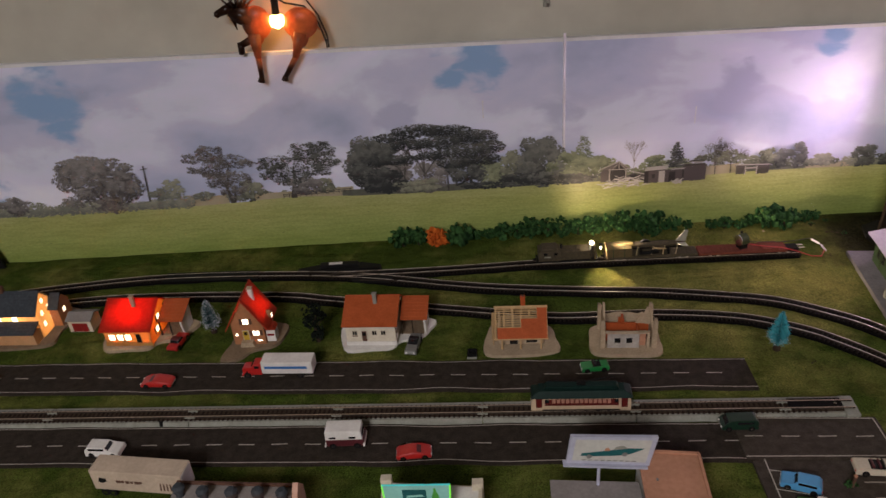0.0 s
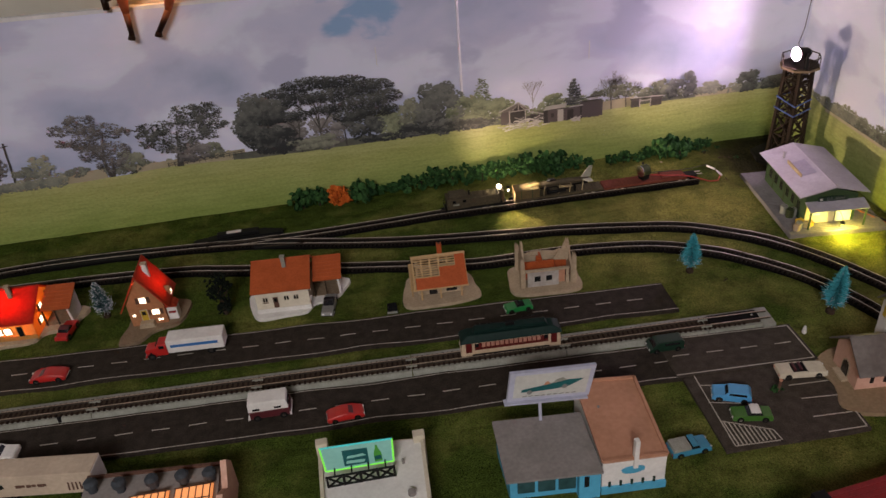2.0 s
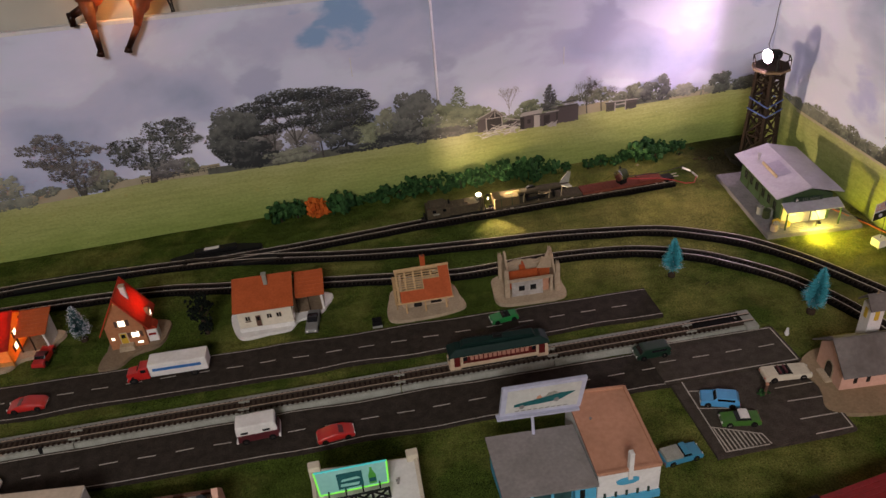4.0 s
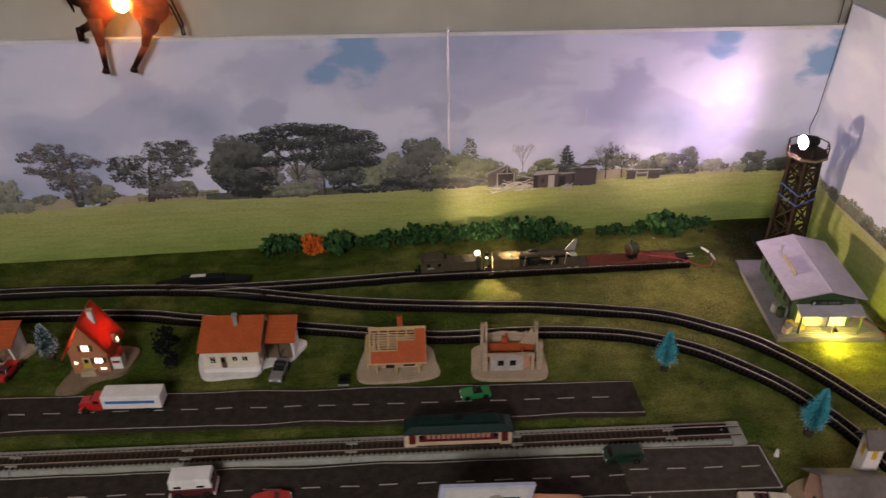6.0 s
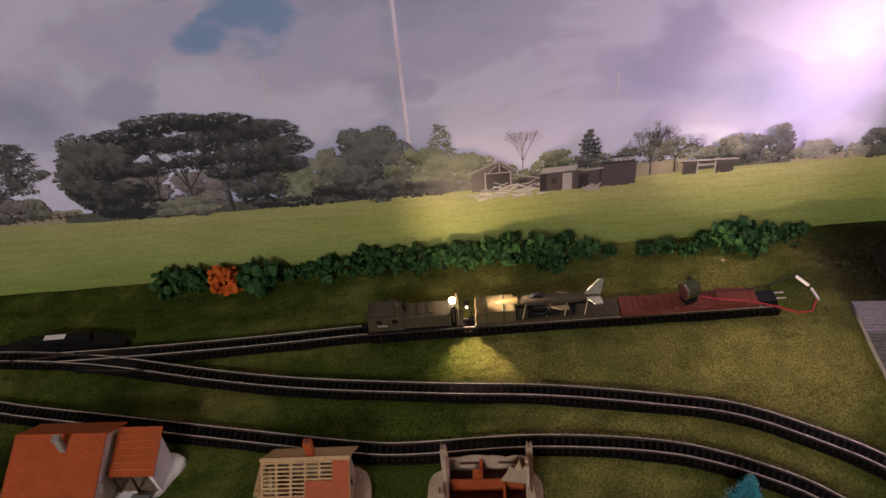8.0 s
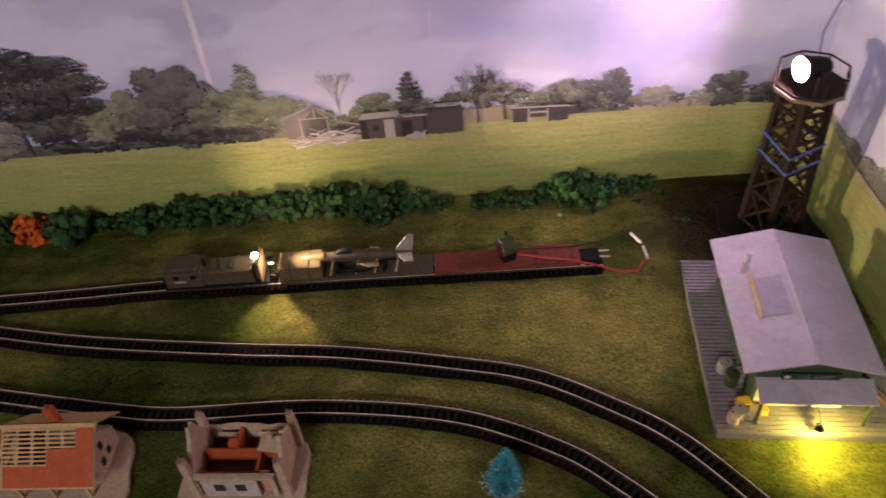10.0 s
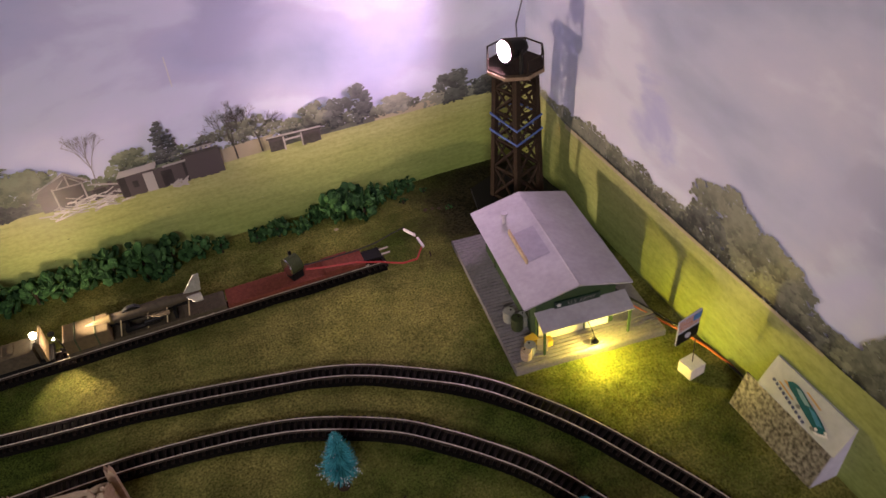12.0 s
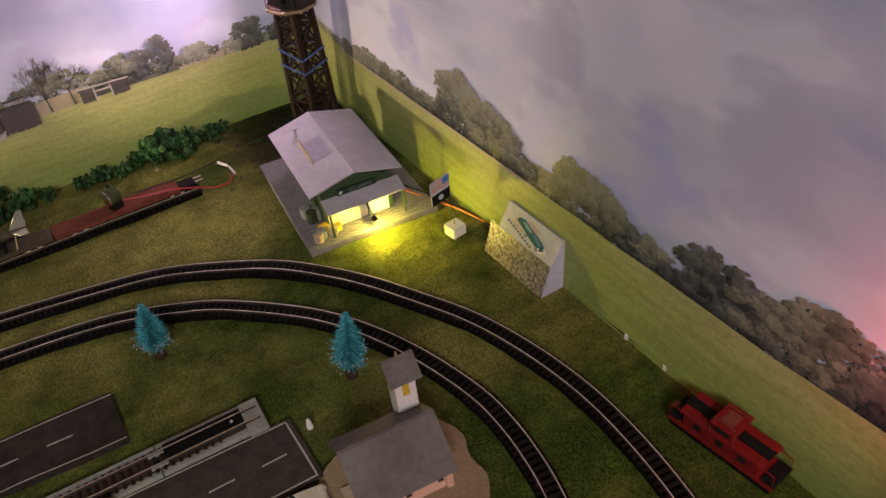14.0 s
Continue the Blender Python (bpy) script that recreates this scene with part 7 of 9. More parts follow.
def yellow_house(place, turn):
    hs = thing("house", "lit yellow farmhouse with a slate roof and porch", "house", place, turn, "village houses")
    pad(hs, [(-0.060, -0.026), (0.040, -0.026), (0.046, 0.0), (0.046, 0.040), (-0.060, 0.040)], 0.0015, "brown_base")
    gable(hs, -0.055, 0.0330, -0.0120, 0.0180, 0.001, 0.0290, 0.0445, "wall_cream_lit")
    roof_slope(hs, (-0.058, -0.0150, 0.0275), (0.0345, -0.0150, 0.0275), (-0.058, 0.003, 0.0455), (0.0345, 0.003, 0.0455), 0.0010, "slate", courses=8)
    roof_slope(hs, (-0.058, 0.0210, 0.0275), (0.0345, 0.0210, 0.0275), (-0.058, 0.003, 0.0455), (0.0345, 0.003, 0.0455), 0.0010, "slate")
    gable(hs, 0.0331, 0.0440, 0.0080, 0.0300, 0.001, 0.0230, 0.0330, "wall_lit_dim", name="wing_wall")
    roof_slope(hs, (0.0325, 0.006, 0.0215), (0.0460, 0.006, 0.0215), (0.0325, 0.019, 0.0340), (0.0460, 0.019, 0.0340), 0.0010, "slate", "wing_roof")
    roof_slope(hs, (-0.050, -0.0270, 0.0140), (0.0335, -0.0270, 0.0140), (-0.050, -0.0118, 0.0200), (0.0335, -0.0118, 0.0200), 0.0010, "slate", "porch_roof", 5)
    part("porch_wall", box(B(), -0.048, 0.0318, -0.0250, -0.0120, 0.001, 0.0135, 0.0004), "wall_cream_lit", hs)
    for x in (-0.034, -0.014, 0.006):
        window(hs, (x, -0.0120, 0.0235), 0.0058, 0.0056, -90, "pane_lit", "cream")
    for y, z in ((-0.004, 0.0130), (0.010, 0.0130), (-0.003, 0.0245), (0.009, 0.0250), (0.003, 0.0350)):
        window(hs, (0.0330, y, z), 0.0036, 0.0050, 0, "pane_lit", "cream")
    window(hs, (0.0440, 0.018, 0.0160), 0.0040, 0.0046, 0, "pane_lit", "cream")
    part("chimney", box(B(), -0.012, -0.007, 0.0010, 0.0050, 0.0400, 0.0520, 0.0004), "brick", hs)
    hs.scale = (1.0, 1.1, 1.18)


def shed(place, turn):
    hs = thing("shed", "small pale shed with a grey roof and red doors", "shed", place, turn)
    gable(hs, -0.0140, 0.0140, -0.0100, 0.0100, 0.0, 0.0160, 0.0200, "cream")
    for s in (-1, 1):
        roof_slope(hs, (-0.0155, s * 0.0120, 0.0153), (0.0155, s * 0.0120, 0.0153), (-0.0155, 0, 0.0206), (0.0155, 0, 0.0206), 0.0008, "grey_roof")
    for x in (-0.0047, 0.0047):
        part("door", box(B(), x - 0.0046, x + 0.0046, -0.0106, -0.0098, 0.0008, 0.0120, 0.0003), "dull_red", hs, "red barn door")


cottage((-0.3190, 0.8195, 0), -4, "lit ochre house with a glowing red roof and carport", "wall_lit", "red_roof_lit", "orange_roof", "pane_lit", "stone", "stone", True)
cottage((-0.0470, 0.7985, 0), -4, "white house with an orange roof and open garage", "house_white", "orange_roof", "orange_roof", "dark_glass", "white", "concrete", False)
tall_house((-0.1820, 0.8080, 0), -2)
half_built((0.1100, 0.7770, 0), -3)
burnt_house((0.2160, 0.7650, 0), -4)
yellow_house((-0.4620, 0.8380, 0), -4)
shed((-0.3900, 0.8420, 0), -4)


# ---- army depot, tower and train ----
def words(text, size, material, parent, m):
    """Raised lettering with the built-in font."""
    cu = bpy.data.curves.new("lettering", "FONT")
    cu.body, cu.size, cu.extrude, cu.align_x, cu.align_y = text, size, size * 0.04, "CENTER", "CENTER"
    cu.resolution_u = 2
    tmp = bpy.data.objects.new("lettering", cu)
    scene.collection.objects.link(tmp)
    me = bpy.data.meshes.new_from_object(tmp.evaluated_get(bpy.context.evaluated_depsgraph_get()))
    bpy.data.objects.remove(tmp)
    bpy.data.curves.remove(cu)
    me.materials.clear()
    me.materials.append(M[material])
    ob = new("lettering", me)
    ob.parent = parent
    ob.matrix_basis = m
    return ob


def depot():
    d = thing("army_depot", "army green depot with a lilac-grey gable roof and deck", "building", (0.5415, 0.8330, 0), -6.3)
    pad_bm = box(B(), -0.0485, 0.0565, -0.0705, 0.0710, -0.002, 0.0026, 0.0004)
    part("deck", pad_bm, "depot_deck", d)
    for i in range(45):
        y = -0.070 + i * 0.00312
        part("deck_plank", box(B(), -0.0482, -0.0275 if y > -0.052 else 0.0562, y, y + 0.0023, 0.0026, 0.0034), "depot_deck", d)
    x0, x1, y0, y1 = -0.0275, 0.0280, -0.0500, 0.0500
    gable(d, x0, x1, y0, y1, 0.002, 0.0345, 0.0440, "army_green", "y")
    for s in (-1, 1):
        roof_slope(d, (s * 0.0372 + 0.0005, y0 - 0.004, 0.0368), (s * 0.0372 + 0.0005, y1 + 0.004, 0.0368), (0.0005, y0 - 0.004, 0.0462), (0.0005, y1 + 0.004, 0.0462), 0.0011, "depot_roof")
    part("ridge_cap", rod(B(), (0.0005, y0 - 0.004, 0.0470), (0.0005, y1 + 0.004, 0.0470), 0.0007, 8), "depot_roof", d)
    part("roof_patch", prism(B(), [(-0.0195, 0.0418), (-0.0040, 0.0457), (-0.0040, 0.0465), (-0.0195, 0.0426)], -0.017, 0.014, "y"), "depot_patch", d)
    part("roof_rail", box(B(), -0.0212, -0.0198, -0.018, 0.017, 0.0415, 0.0456, 0.0003), "stone", d, "pale worn roof rail")
    part("vent_pipe", rod(B(), (-0.0195, 0.0290, 0.0410), (-0.0195, 0.0290, 0.0500), 0.0015, 10), "depot_roof", d)
    part("vent_hood", rod(B(), (-0.0195, 0.0290, 0.0495), (-0.0195, 0.0290, 0.0510), 0.0024, 10), "depot_roof", d)
    for y in (-0.036, -0.022, -0.008, 0.008, 0.022, 0.036):
        window(d, (x0, y, 0.0190), 0.0062, 0.0100, 180, "dark_glass", "olive")
    for y in (-0.029, -0.001, 0.029):
        part("wall_batten", box(B(), x0 - 0.0006, x0, y - 0.0008, y + 0.0008, 0.003, 0.034), "olive", d)
    # gable front with its sign, awning, door and hanging lamp
    sign = part("sign_board", box(B(), -0.0150, 0.0165, y0 - 0.0016, y0 - 0.0004, 0.0290, 0.0346, 0.0002), "dark_green", d)
    words("U.S. ARMY", 0.0042, "grey_car", d, Matrix.Translation((0.0035, y0 - 0.0018, 0.0318)) @ Matrix.Rotation(radians(90), 4, "X"))
    star = []
    for k in range(10):
        r = 0.0019 if k % 2 == 0 else 0.0008
        star.append((-0.0122 + r * math.sin(k * math.pi / 5), 0.0318 + r * math.cos(k * math.pi / 5)))
    part("star", prism(B(), star, y0 - 0.0020, y0 - 0.0016, "y"), "white", d, "white star")
    roof_slope(d, (-0.0285, y0 - 0.0150, 0.0245), (0.0345, y0 - 0.0150, 0.0245), (-0.0285, y0 - 0.0002, 0.0288), (0.0345, y0 - 0.0002, 0.0288), 0.0009, "depot_roof", "awning")
    for x in (-0.0265, 0.0325):
        part("awning_post", box(B(), x - 0.0007, x + 0.0007, y0 - 0.0138, y0 - 0.0124, 0.003, 0.0240), "army_green", d)
    part("front_panel", box(B(), x0 + 0.002, 0.0060, y0 - 0.0008, y0, 0.003, 0.0235), "cream", d, "pale boarded front")
    part("door", box(B(), 0.0075, 0.0240, y0 - 0.0012, y0, 0.003, 0.0225, 0.0003), "white", d, "white sliding door")
    part("notice", box(B(), -0.0170, -0.0100, y0 - 0.0012, y0 - 0.0008, 0.0125, 0.0180), "white", d)
    part("lamp_arm", tube(B(), [(0.002, y0 - 0.0150, 0.0245), (0.0025, y0 - 0.0200, 0.0230), (0.003, y0 - 0.0220, 0.0200), (0.0036, y0 - 0.0235, 0.0172)], 0.00025, 6), "black", d)
    shade = part("lamp_shade", lathe(B(), [(0.0008, 0.0175), (0.0012, 0.0165), (0.0025, 0.0148), (0.0026, 0.0144), (0.0010, 0.0158)], 14, (0.0036, y0 - 0.0235, 0)), "black", d)
    # added plate that keeps the bulb's light off the depot front
    part("bulb_block", box(B(), 0.0026, 0.0046, y0 - 0.0202, y0 - 0.0198, 0.0080, 0.0150), "black", d)
    part("bulb", ball(B(), (0.0036, y0 - 0.0235, 0.0152), 0.0010, 2), "depot_glass", d)
    # stores on the deck
    for i, (x, y, r, h, m) in enumerate(((-0.0372, -0.026, 0.0040, 0.0090, "concrete"), (-0.0345, -0.035, 0.0042, 0.0095, "olive"), (-0.0300, -0.033, 0.0036, 0.0090, "concrete"), (-0.0345, -0.0585, 0.0038, 0.0075, "concrete"), (-0.0385, -0.0620, 0.0036, 0.0070, "stone"))):
        q = d.matrix_basis @ Vector((x, y, 0.0034))
        bl = thing("barrel", "small grey oil barrel on the depot deck" if m != "olive" else "small olive oil barrel on the depot deck", "barrel", q, i * 31, "barrels")
        part("drum", lathe(B(), [(r * 0.96, 0), (r, 0.0004), (r, h * 0.32), (r * 1.05, h * 0.34), (r, h * 0.36), (r, h * 0.65), (r * 1.05, h * 0.67), (r, h * 0.69), (r, h - 0.0003), (r * 0.96, h)], 16), m, bl)
        part("cap", rod(B(), (r * 0.4, 0, h), (r * 0.4, 0, h + 0.0004), r * 0.16, 8), "black", bl)
    for x, y, sx, m in ((-0.0310, -0.0520, 0.0036, "yellow"), (-0.0255, -0.0575, 0.0034, "tan"), (-0.0215, -0.0560, 0.0030, "yellow")):
        q = d.matrix_basis @ Vector((x, y, 0.0034))
        cr = thing("crate", "small tan wooden crate on the depot deck", "crate", q, rng.uniform(-30, 30), "crates")
        part("crate_body", box(B(), -sx, sx, -sx * 0.8, sx * 0.8, 0, sx * 1.5, 0.0003), m, cr)
        part("crate_lid", box(B(), -sx * 1.05, sx * 1.05, -sx * 0.86, sx * 0.86, sx * 1.5, sx * 1.68, 0.0002), m, cr)


def tower():
    t = thing("searchlight_tower", "dark brown lattice tower with a lit searchlight", "tower", (0.5735, 0.9395, 0), 20)
    base, top, H = 0.0136, 0.0102, 0.1180
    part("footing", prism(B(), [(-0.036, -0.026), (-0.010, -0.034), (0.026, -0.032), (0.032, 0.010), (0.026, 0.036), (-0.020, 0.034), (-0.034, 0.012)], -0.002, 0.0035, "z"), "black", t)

    def leg(sx, sy, z):
        q = base + (top - base) * z / H
        return Vector((sx * q, sy * q, z))
    corners = [(-1, -1), (1, -1), (1, 1), (-1, 1)]
    for c in corners:
        a, b = leg(*c, 0.001), leg(*c, H)
        bm = B()
        r = 0.0020
        lo = [bm.verts.new(a + Vector((u, v, 0))) for u, v in ((-r, -r), (r, -r), (r, r), (-r, r))]
        hi = [bm.verts.new(b + Vector((u, v, 0))) for u, v in ((-r, -r), (r, -r), (r, r), (-r, r))]
        bm.faces.new(lo[::-1])
        bm.faces.new(hi)
        for i in range(4):
            bm.faces.new((lo[i], lo[(i + 1) % 4], hi[(i + 1) % 4], hi[i]))
        part("leg", bm, "tower_brown", t)
    levels = [0.004, 0.032, 0.058, 0.082, 0.102, 0.116]
    for i in range(4):
        p, q = corners[i], corners[(i + 1) % 4]
        for z in levels:
            part("girt", rod(B(), leg(*p, z), leg(*q, z), 0.0012, 6), "tower_brown", t)
        for za, zb in zip(levels, levels[1:]):
            part("brace", rod(B(), leg(*p, za), leg(*q, zb), 0.0011, 6), "tower_brown", t)
            part("brace", rod(B(), leg(*q, za), leg(*p, zb), 0.0011, 6), "tower_brown", t)
            part("gusset", ball(B(), (leg(*p, za) + leg(*q, za)) / 2, 0.0022, 1, (1, 1, 1)), "tower_brown", t)
    for i in range(1, 40):
        part("ladder_rung", rod(B(), (-0.0035, -leg(1, 1, i * 0.0029).x - 0.0012, i * 0.0029), (0.0035, -leg(1, 1, i * 0.0029).x - 0.0012, i * 0.0029), 0.0003, 5), "tower_brown", t)
    octo = [(0.0215 * math.cos(math.pi / 8 + k * math.pi / 4), 0.0215 * math.sin(math.pi / 8 + k * math.pi / 4)) for k in range(8)]
    part("platform", prism(B(), octo, H, H + 0.0030, "z"), "tower_brown", t)
    part("platform_rim", prism(B(), [(x * 1.05, y * 1.05) for x, y in octo], H - 0.0012, H + 0.0012, "z"), "brown_base", t)
    for k in range(8):
        a, b = Vector((*octo[k], H + 0.003)), Vector((*octo[(k + 1) % 8], H + 0.003))
        if k in (3, 4):
            continue
        up = Vector((0, 0, 0.0095))
        part("railing_post", rod(B(), a, a + up, 0.0006, 6), "tower_brown", t)
        part("railing_post", rod(B(), b, b + up, 0.0006, 6), "tower_brown", t)
        part("railing_bar", rod(B(), a + up, b + up, 0.0007, 6), "tower_brown", t)
    m = t.matrix_basis.inverted()
    lens, axis = m @ Vector((0.5600, 0.9285, 0.1375)), (m.to_3x3() @ Vector((-0.985, -0.16, 0.05))).normalized()
    R = 0.0076
    part("lamp_drum", rod(B(), lens - axis * 0.0140, lens + axis * 0.0002, R * 0.80, 24, R * 1.06), "black", t)
    part("lamp_back", ball(B(), lens - axis * 0.0132, R * 0.80, 2), "black", t, smooth=True)
    part("lens_rim", rod(B(), lens - axis * 0.0020, lens + axis * 0.0008, R * 1.10, 24), "tower_brown", t)
    part("lens", rod(B(), lens + axis * 0.0006, lens + axis * 0.0012, R * 0.96, 24), "search_glass", t, "glowing white lens")
    for s in (-1, 1):
        sd = axis.cross(Vector((0, 0, 1))).normalized() * s * R * 1.1
        part("yoke_arm", box(B(), -0.0012, 0.0012, -0.0012, 0.0012, H + 0.002, lens.z + 0.002), "black", t).matrix_basis = Matrix.Translation(Vector((lens.x, lens.y, 0)) - axis * 0.008 + Vector((sd.x, sd.y, 0)))
    for z, sag in ((0.076, 0.000), (0.064, -0.002)):
        pts = [leg(-1, 1, z + 0.004 + sag), leg(-1, -1, z - 0.002), leg(1, -1, z + 0.001), leg(1, 1, z + 0.002), leg(-1, 1, z + 0.004 + sag)]
        pts = [Vector((p.x * 1.22, p.y * 1.22, p.z)) for p in pts]
        part("rubber_band", tube(B(), pts, 0.0009, 6), "blue_band", t, "blue rubber band")
    cb = thing("tower_cable", "thin black cable rising in the corner", "cable")
    part("wire", tube(B(), [(0.581, 0.950, 0.124), (0.600, 0.990, 0.126), (0.6125, 1.0025, 0.140), (0.616, 1.003, 0.19), (0.619, 1.003, 0.245), (0.620, 1.003, 0.266), (0.620, 1.018, 0.266), (0.620, 1.022, 0.05)], 0.0005, 5), "cable", cb)


def flat_wheels(parent, xs, r=0.0026):
    for x in xs:
        tr = part("truck_frame", box(B(), x - 0.0085, x + 0.0085, -0.0055, 0.0055, 0.0012, 0.0034, 0.0004), "black", parent)
        for dx in (-0.0045, 0.0045):
            for s in (-1, 1):
                part("wheel", rod(B(), (x + dx, s * 0.0042, r), (x + dx, s * 0.0054, r), r, 12), "rail", tr)


def train():
    zr = 0.0052
    lo = thing("crew_car", "olive army crew car with a lit end lamp on the siding", "railway car", (0.1690, 0.9185, zr), -0.6, "army train")
    flat_wheels(lo, (-0.018, 0.020))
    part("frame", box(B(), -0.031, 0.0425, -0.0085, 0.0085, 0.0030, 0.0056, 0.0004), "black", lo)
    part("cab_body", box(B(), -0.0285, -0.0020, -0.0090, 0.0090, 0.0056, 0.0190, 0.0006), "dark_olive", lo)
    part("cab_roof", shaped([(-0.0255, 0.0188), (-0.0050, 0.0188), (-0.0060, 0.0222), (-0.0245, 0.0222)], 0.0150, 0.0010), "dark_olive", lo)
    part("long_hood", box(B(), -0.0020, 0.0325, -0.0080, 0.0080, 0.0056, 0.0170, 0.0008), "dark_olive", lo)
    for x in (0.003, 0.010, 0.017):
        part("hatch", box(B(), x, x + 0.004, -0.0045, 0.0045, 0.0168, 0.0180, 0.0003), "dark_olive", lo)
    part("data_plate", box(B(), -0.0215, -0.0140, -0.0094, -0.0089, 0.0105, 0.0122), "concrete", lo, "pale stencilled plate")
    for x in (-0.0200, -0.0080):
        part("window", box(B(), x - 0.0020, x + 0.0020, -0.0093, -0.0089, 0.0135, 0.0168), "dark_glass", lo)
    part("stack", rod(B(), (-0.0010, 0.0, 0.0180), (-0.0010, 0.0, 0.0235), 0.0013, 10), "black", lo)
    part("hood_end", box(B(), 0.0322, 0.0336, -0.0085, 0.0085, 0.0056, 0.0190, 0.0004), "dark_olive", lo)
    part("end_bulkhead", box(B(), 0.0376, 0.0394, -0.0092, 0.0092, 0.0056, 0.0232, 0.0005), "tarp", lo, "tan end bulkhead")
    part("lamp_post", box(B(), 0.0345, 0.0364, -0.0050, 0.0045, 0.0056, 0.0212, 0.0003), "dark_olive", lo, "olive lamp plate")
    part("led", ball(B(), (0.0353, 0.0015, 0.0222), 0.0025, 2), "led_glass", lo, "small glowing lamp")
    part("coupler", box(B(), 0.0465, 0.0520, -0.0012, 0.0012, 0.0030, 0.0050, 0.0003), "black", lo)
    part("coupler", box(B(), -0.0350, -0.0305, -0.0012, 0.0012, 0.0030, 0.0050, 0.0003), "black", lo)
    for y in (-0.006, 0.006):
        part("hand_rail", tube(B(), [(-0.031, y, 0.0056), (-0.031, y, 0.0115), (-0.0288, y, 0.0115)], 0.0003, 5), "black", lo)
    fc = thing("flat_car", "olive army flat car with a tan crate at its end", "railway car", (0.2760, 0.9165, zr), -0.8, "army train")
    flat_wheels(fc, (-0.038, 0.036))
    part("deck", box(B(), -0.0560, 0.0520, -0.0088, 0.0088, 0.0034, 0.0062, 0.0004), "dark_olive", fc)
    for x in range(22):
        part("deck_board", box(B(), -0.0525 + x * 0.00475, -0.0525 + x * 0.00475 + 0.0043, -0.0086, 0.0086, 0.0062, 0.0067), "dark_olive", fc)
    # added bead, stem and bracket; the cap only cuts its light upwards
    part("gap_light_cap", rod(B(), (-0.0612, 0.0, 0.0206), (-0.0612, 0.0, 0.0212), 0.0024, 12), "black", fc)
    part("gap_cap_stem", rod(B(), (-0.0575, 0.0, 0.0060), (-0.0608, 0.0, 0.0208), 0.0004, 6), "black", fc)
    part("coupling_lamp", ball(B(), (-0.0612, 0.0, 0.0160), 0.0007, 2), "led_glass", fc, "added glowing bead in the coupling gap", smooth=True)
    part("gap_fill_bracket", box(B(), -0.0608, -0.0555, -0.0005, 0.0005, 0.0052, 0.0062, 0.0002), "black", fc)
    cr = thing("tarp_crate", "tan tarpaulin-covered crate on the flat car", "crate", (0.2358, 0.9170, zr + 0.0067), -0.8)
    part("cover", box(B(), -0.0150, 0.0150, -0.0092, 0.0092, 0, 0.0112, 0.0010), "tarp", cr)
    for x in (-0.0070, 0.0060):
        part("strap", box(B(), x - 0.0006, x + 0.0006, -0.0094, 0.0094, 0, 0.0114, 0.0003), "olive", cr)
    pl = thing("model_aircraft", "silver and olive jet aircraft lashed to the flat car", "aircraft", (0.2780, 0.9175, zr + 0.0067), -1)
    hull = lathe(B(), [(0.0002, -0.0420), (0.0022, -0.0350), (0.0034, -0.0260), (0.0040, -0.0120), (0.0040, 0.0120), (0.0032, 0.0260), (0.0022, 0.0350)], 14)
    bmesh.ops.transform(hull, matrix=Matrix.Translation((0, 0, 0.0105)) @ Matrix.Rotation(radians(90), 4, "Y"), verts=hull.verts)
    part("fuselage", hull, "dark_olive", pl, smooth=True)
    nose = lathe(B(), [(0.0003, -0.0440), (0.0024, -0.0350), (0.0036, -0.0255), (0.0037, -0.0240)], 14)
    bmesh.ops.transform(nose, matrix=Matrix.Translation((0, 0, 0.0105)) @ Matrix.Rotation(radians(90), 4, "Y"), verts=nose.verts)
    part("nose_cone", nose, "nose_paint", pl, "pale yellow nose cone", smooth=True)
    part("canopy", shaped([(-0.0180, 0.0135), (-0.0040, 0.0138), (-0.0080, 0.0168), (-0.0130, 0.0166)], 0.0036, 0.0006), "dark_glass", pl)
    part("tail_fin", prism(B(), [(0.0240, 0.0130), (0.0365, 0.0130), (0.0385, 0.0270), (0.0345, 0.0270)], -0.0005, 0.0005, "y"), "concrete", pl)
    for s in (-1, 1):
        part("tailplane", prism(B(), [(0.0250, s * 0.002), (0.0360, s * 0.002), (0.0370, s * 0.0105), (0.0310, s * 0.0105)], 0.0115, 0.0122, "z"), "concrete", pl)
        part("wing", prism(B(), [(-0.0060, s * 0.003), (0.0120, s * 0.003), (0.0130, s * 0.0100), (0.0060, s * 0.0100)], 0.0075, 0.0083, "z"), "dark_olive", pl)
        part("engine_pod", rod(B(), (-0.0050, s * 0.0072, 0.0052), (0.0080, s * 0.0072, 0.0052), 0.0017, 10, 0.0012), "black", pl)
        part("wheel", rod(B(), (-0.0010, s * 0.0052, 0.0020), (-0.0010, s * 0.0064, 0.0020), 0.0020, 10), "tyre", pl)
    for x in (-0.016, 0.016):
        part("cradle", box(B(), x - 0.0012, x + 0.0012, -0.0075, 0.0075, 0.0, 0.0072, 0.0003), "black", pl)
    for x in (-0.022, -0.004, 0.009, 0.024):
        part("lashing_strut", rod(B(), (x, -0.0080, 0.0), (x + 0.0030, -0.0030, 0.0105), 0.0005, 6), "tan", pl, "pale lashing strut")
    part("launch_rail", box(B(), -0.0270, 0.0330, -0.0022, 0.0022, 0.0055, 0.0074, 0.0003), "black", pl)
    part("side_pod", rod(B(), (-0.0180, -0.0066, 0.0026), (0.0050, -0.0066, 0.0026), 0.0024, 12, 0.0016), "black", pl, smooth=True)
    rc = thing("flat_car", "worn oxide-red flat car at the end of the siding", "railway car", (0.3880, 0.9145, zr), -0.9, "army train")
    flat_wheels(rc, (-0.040, 0.040))
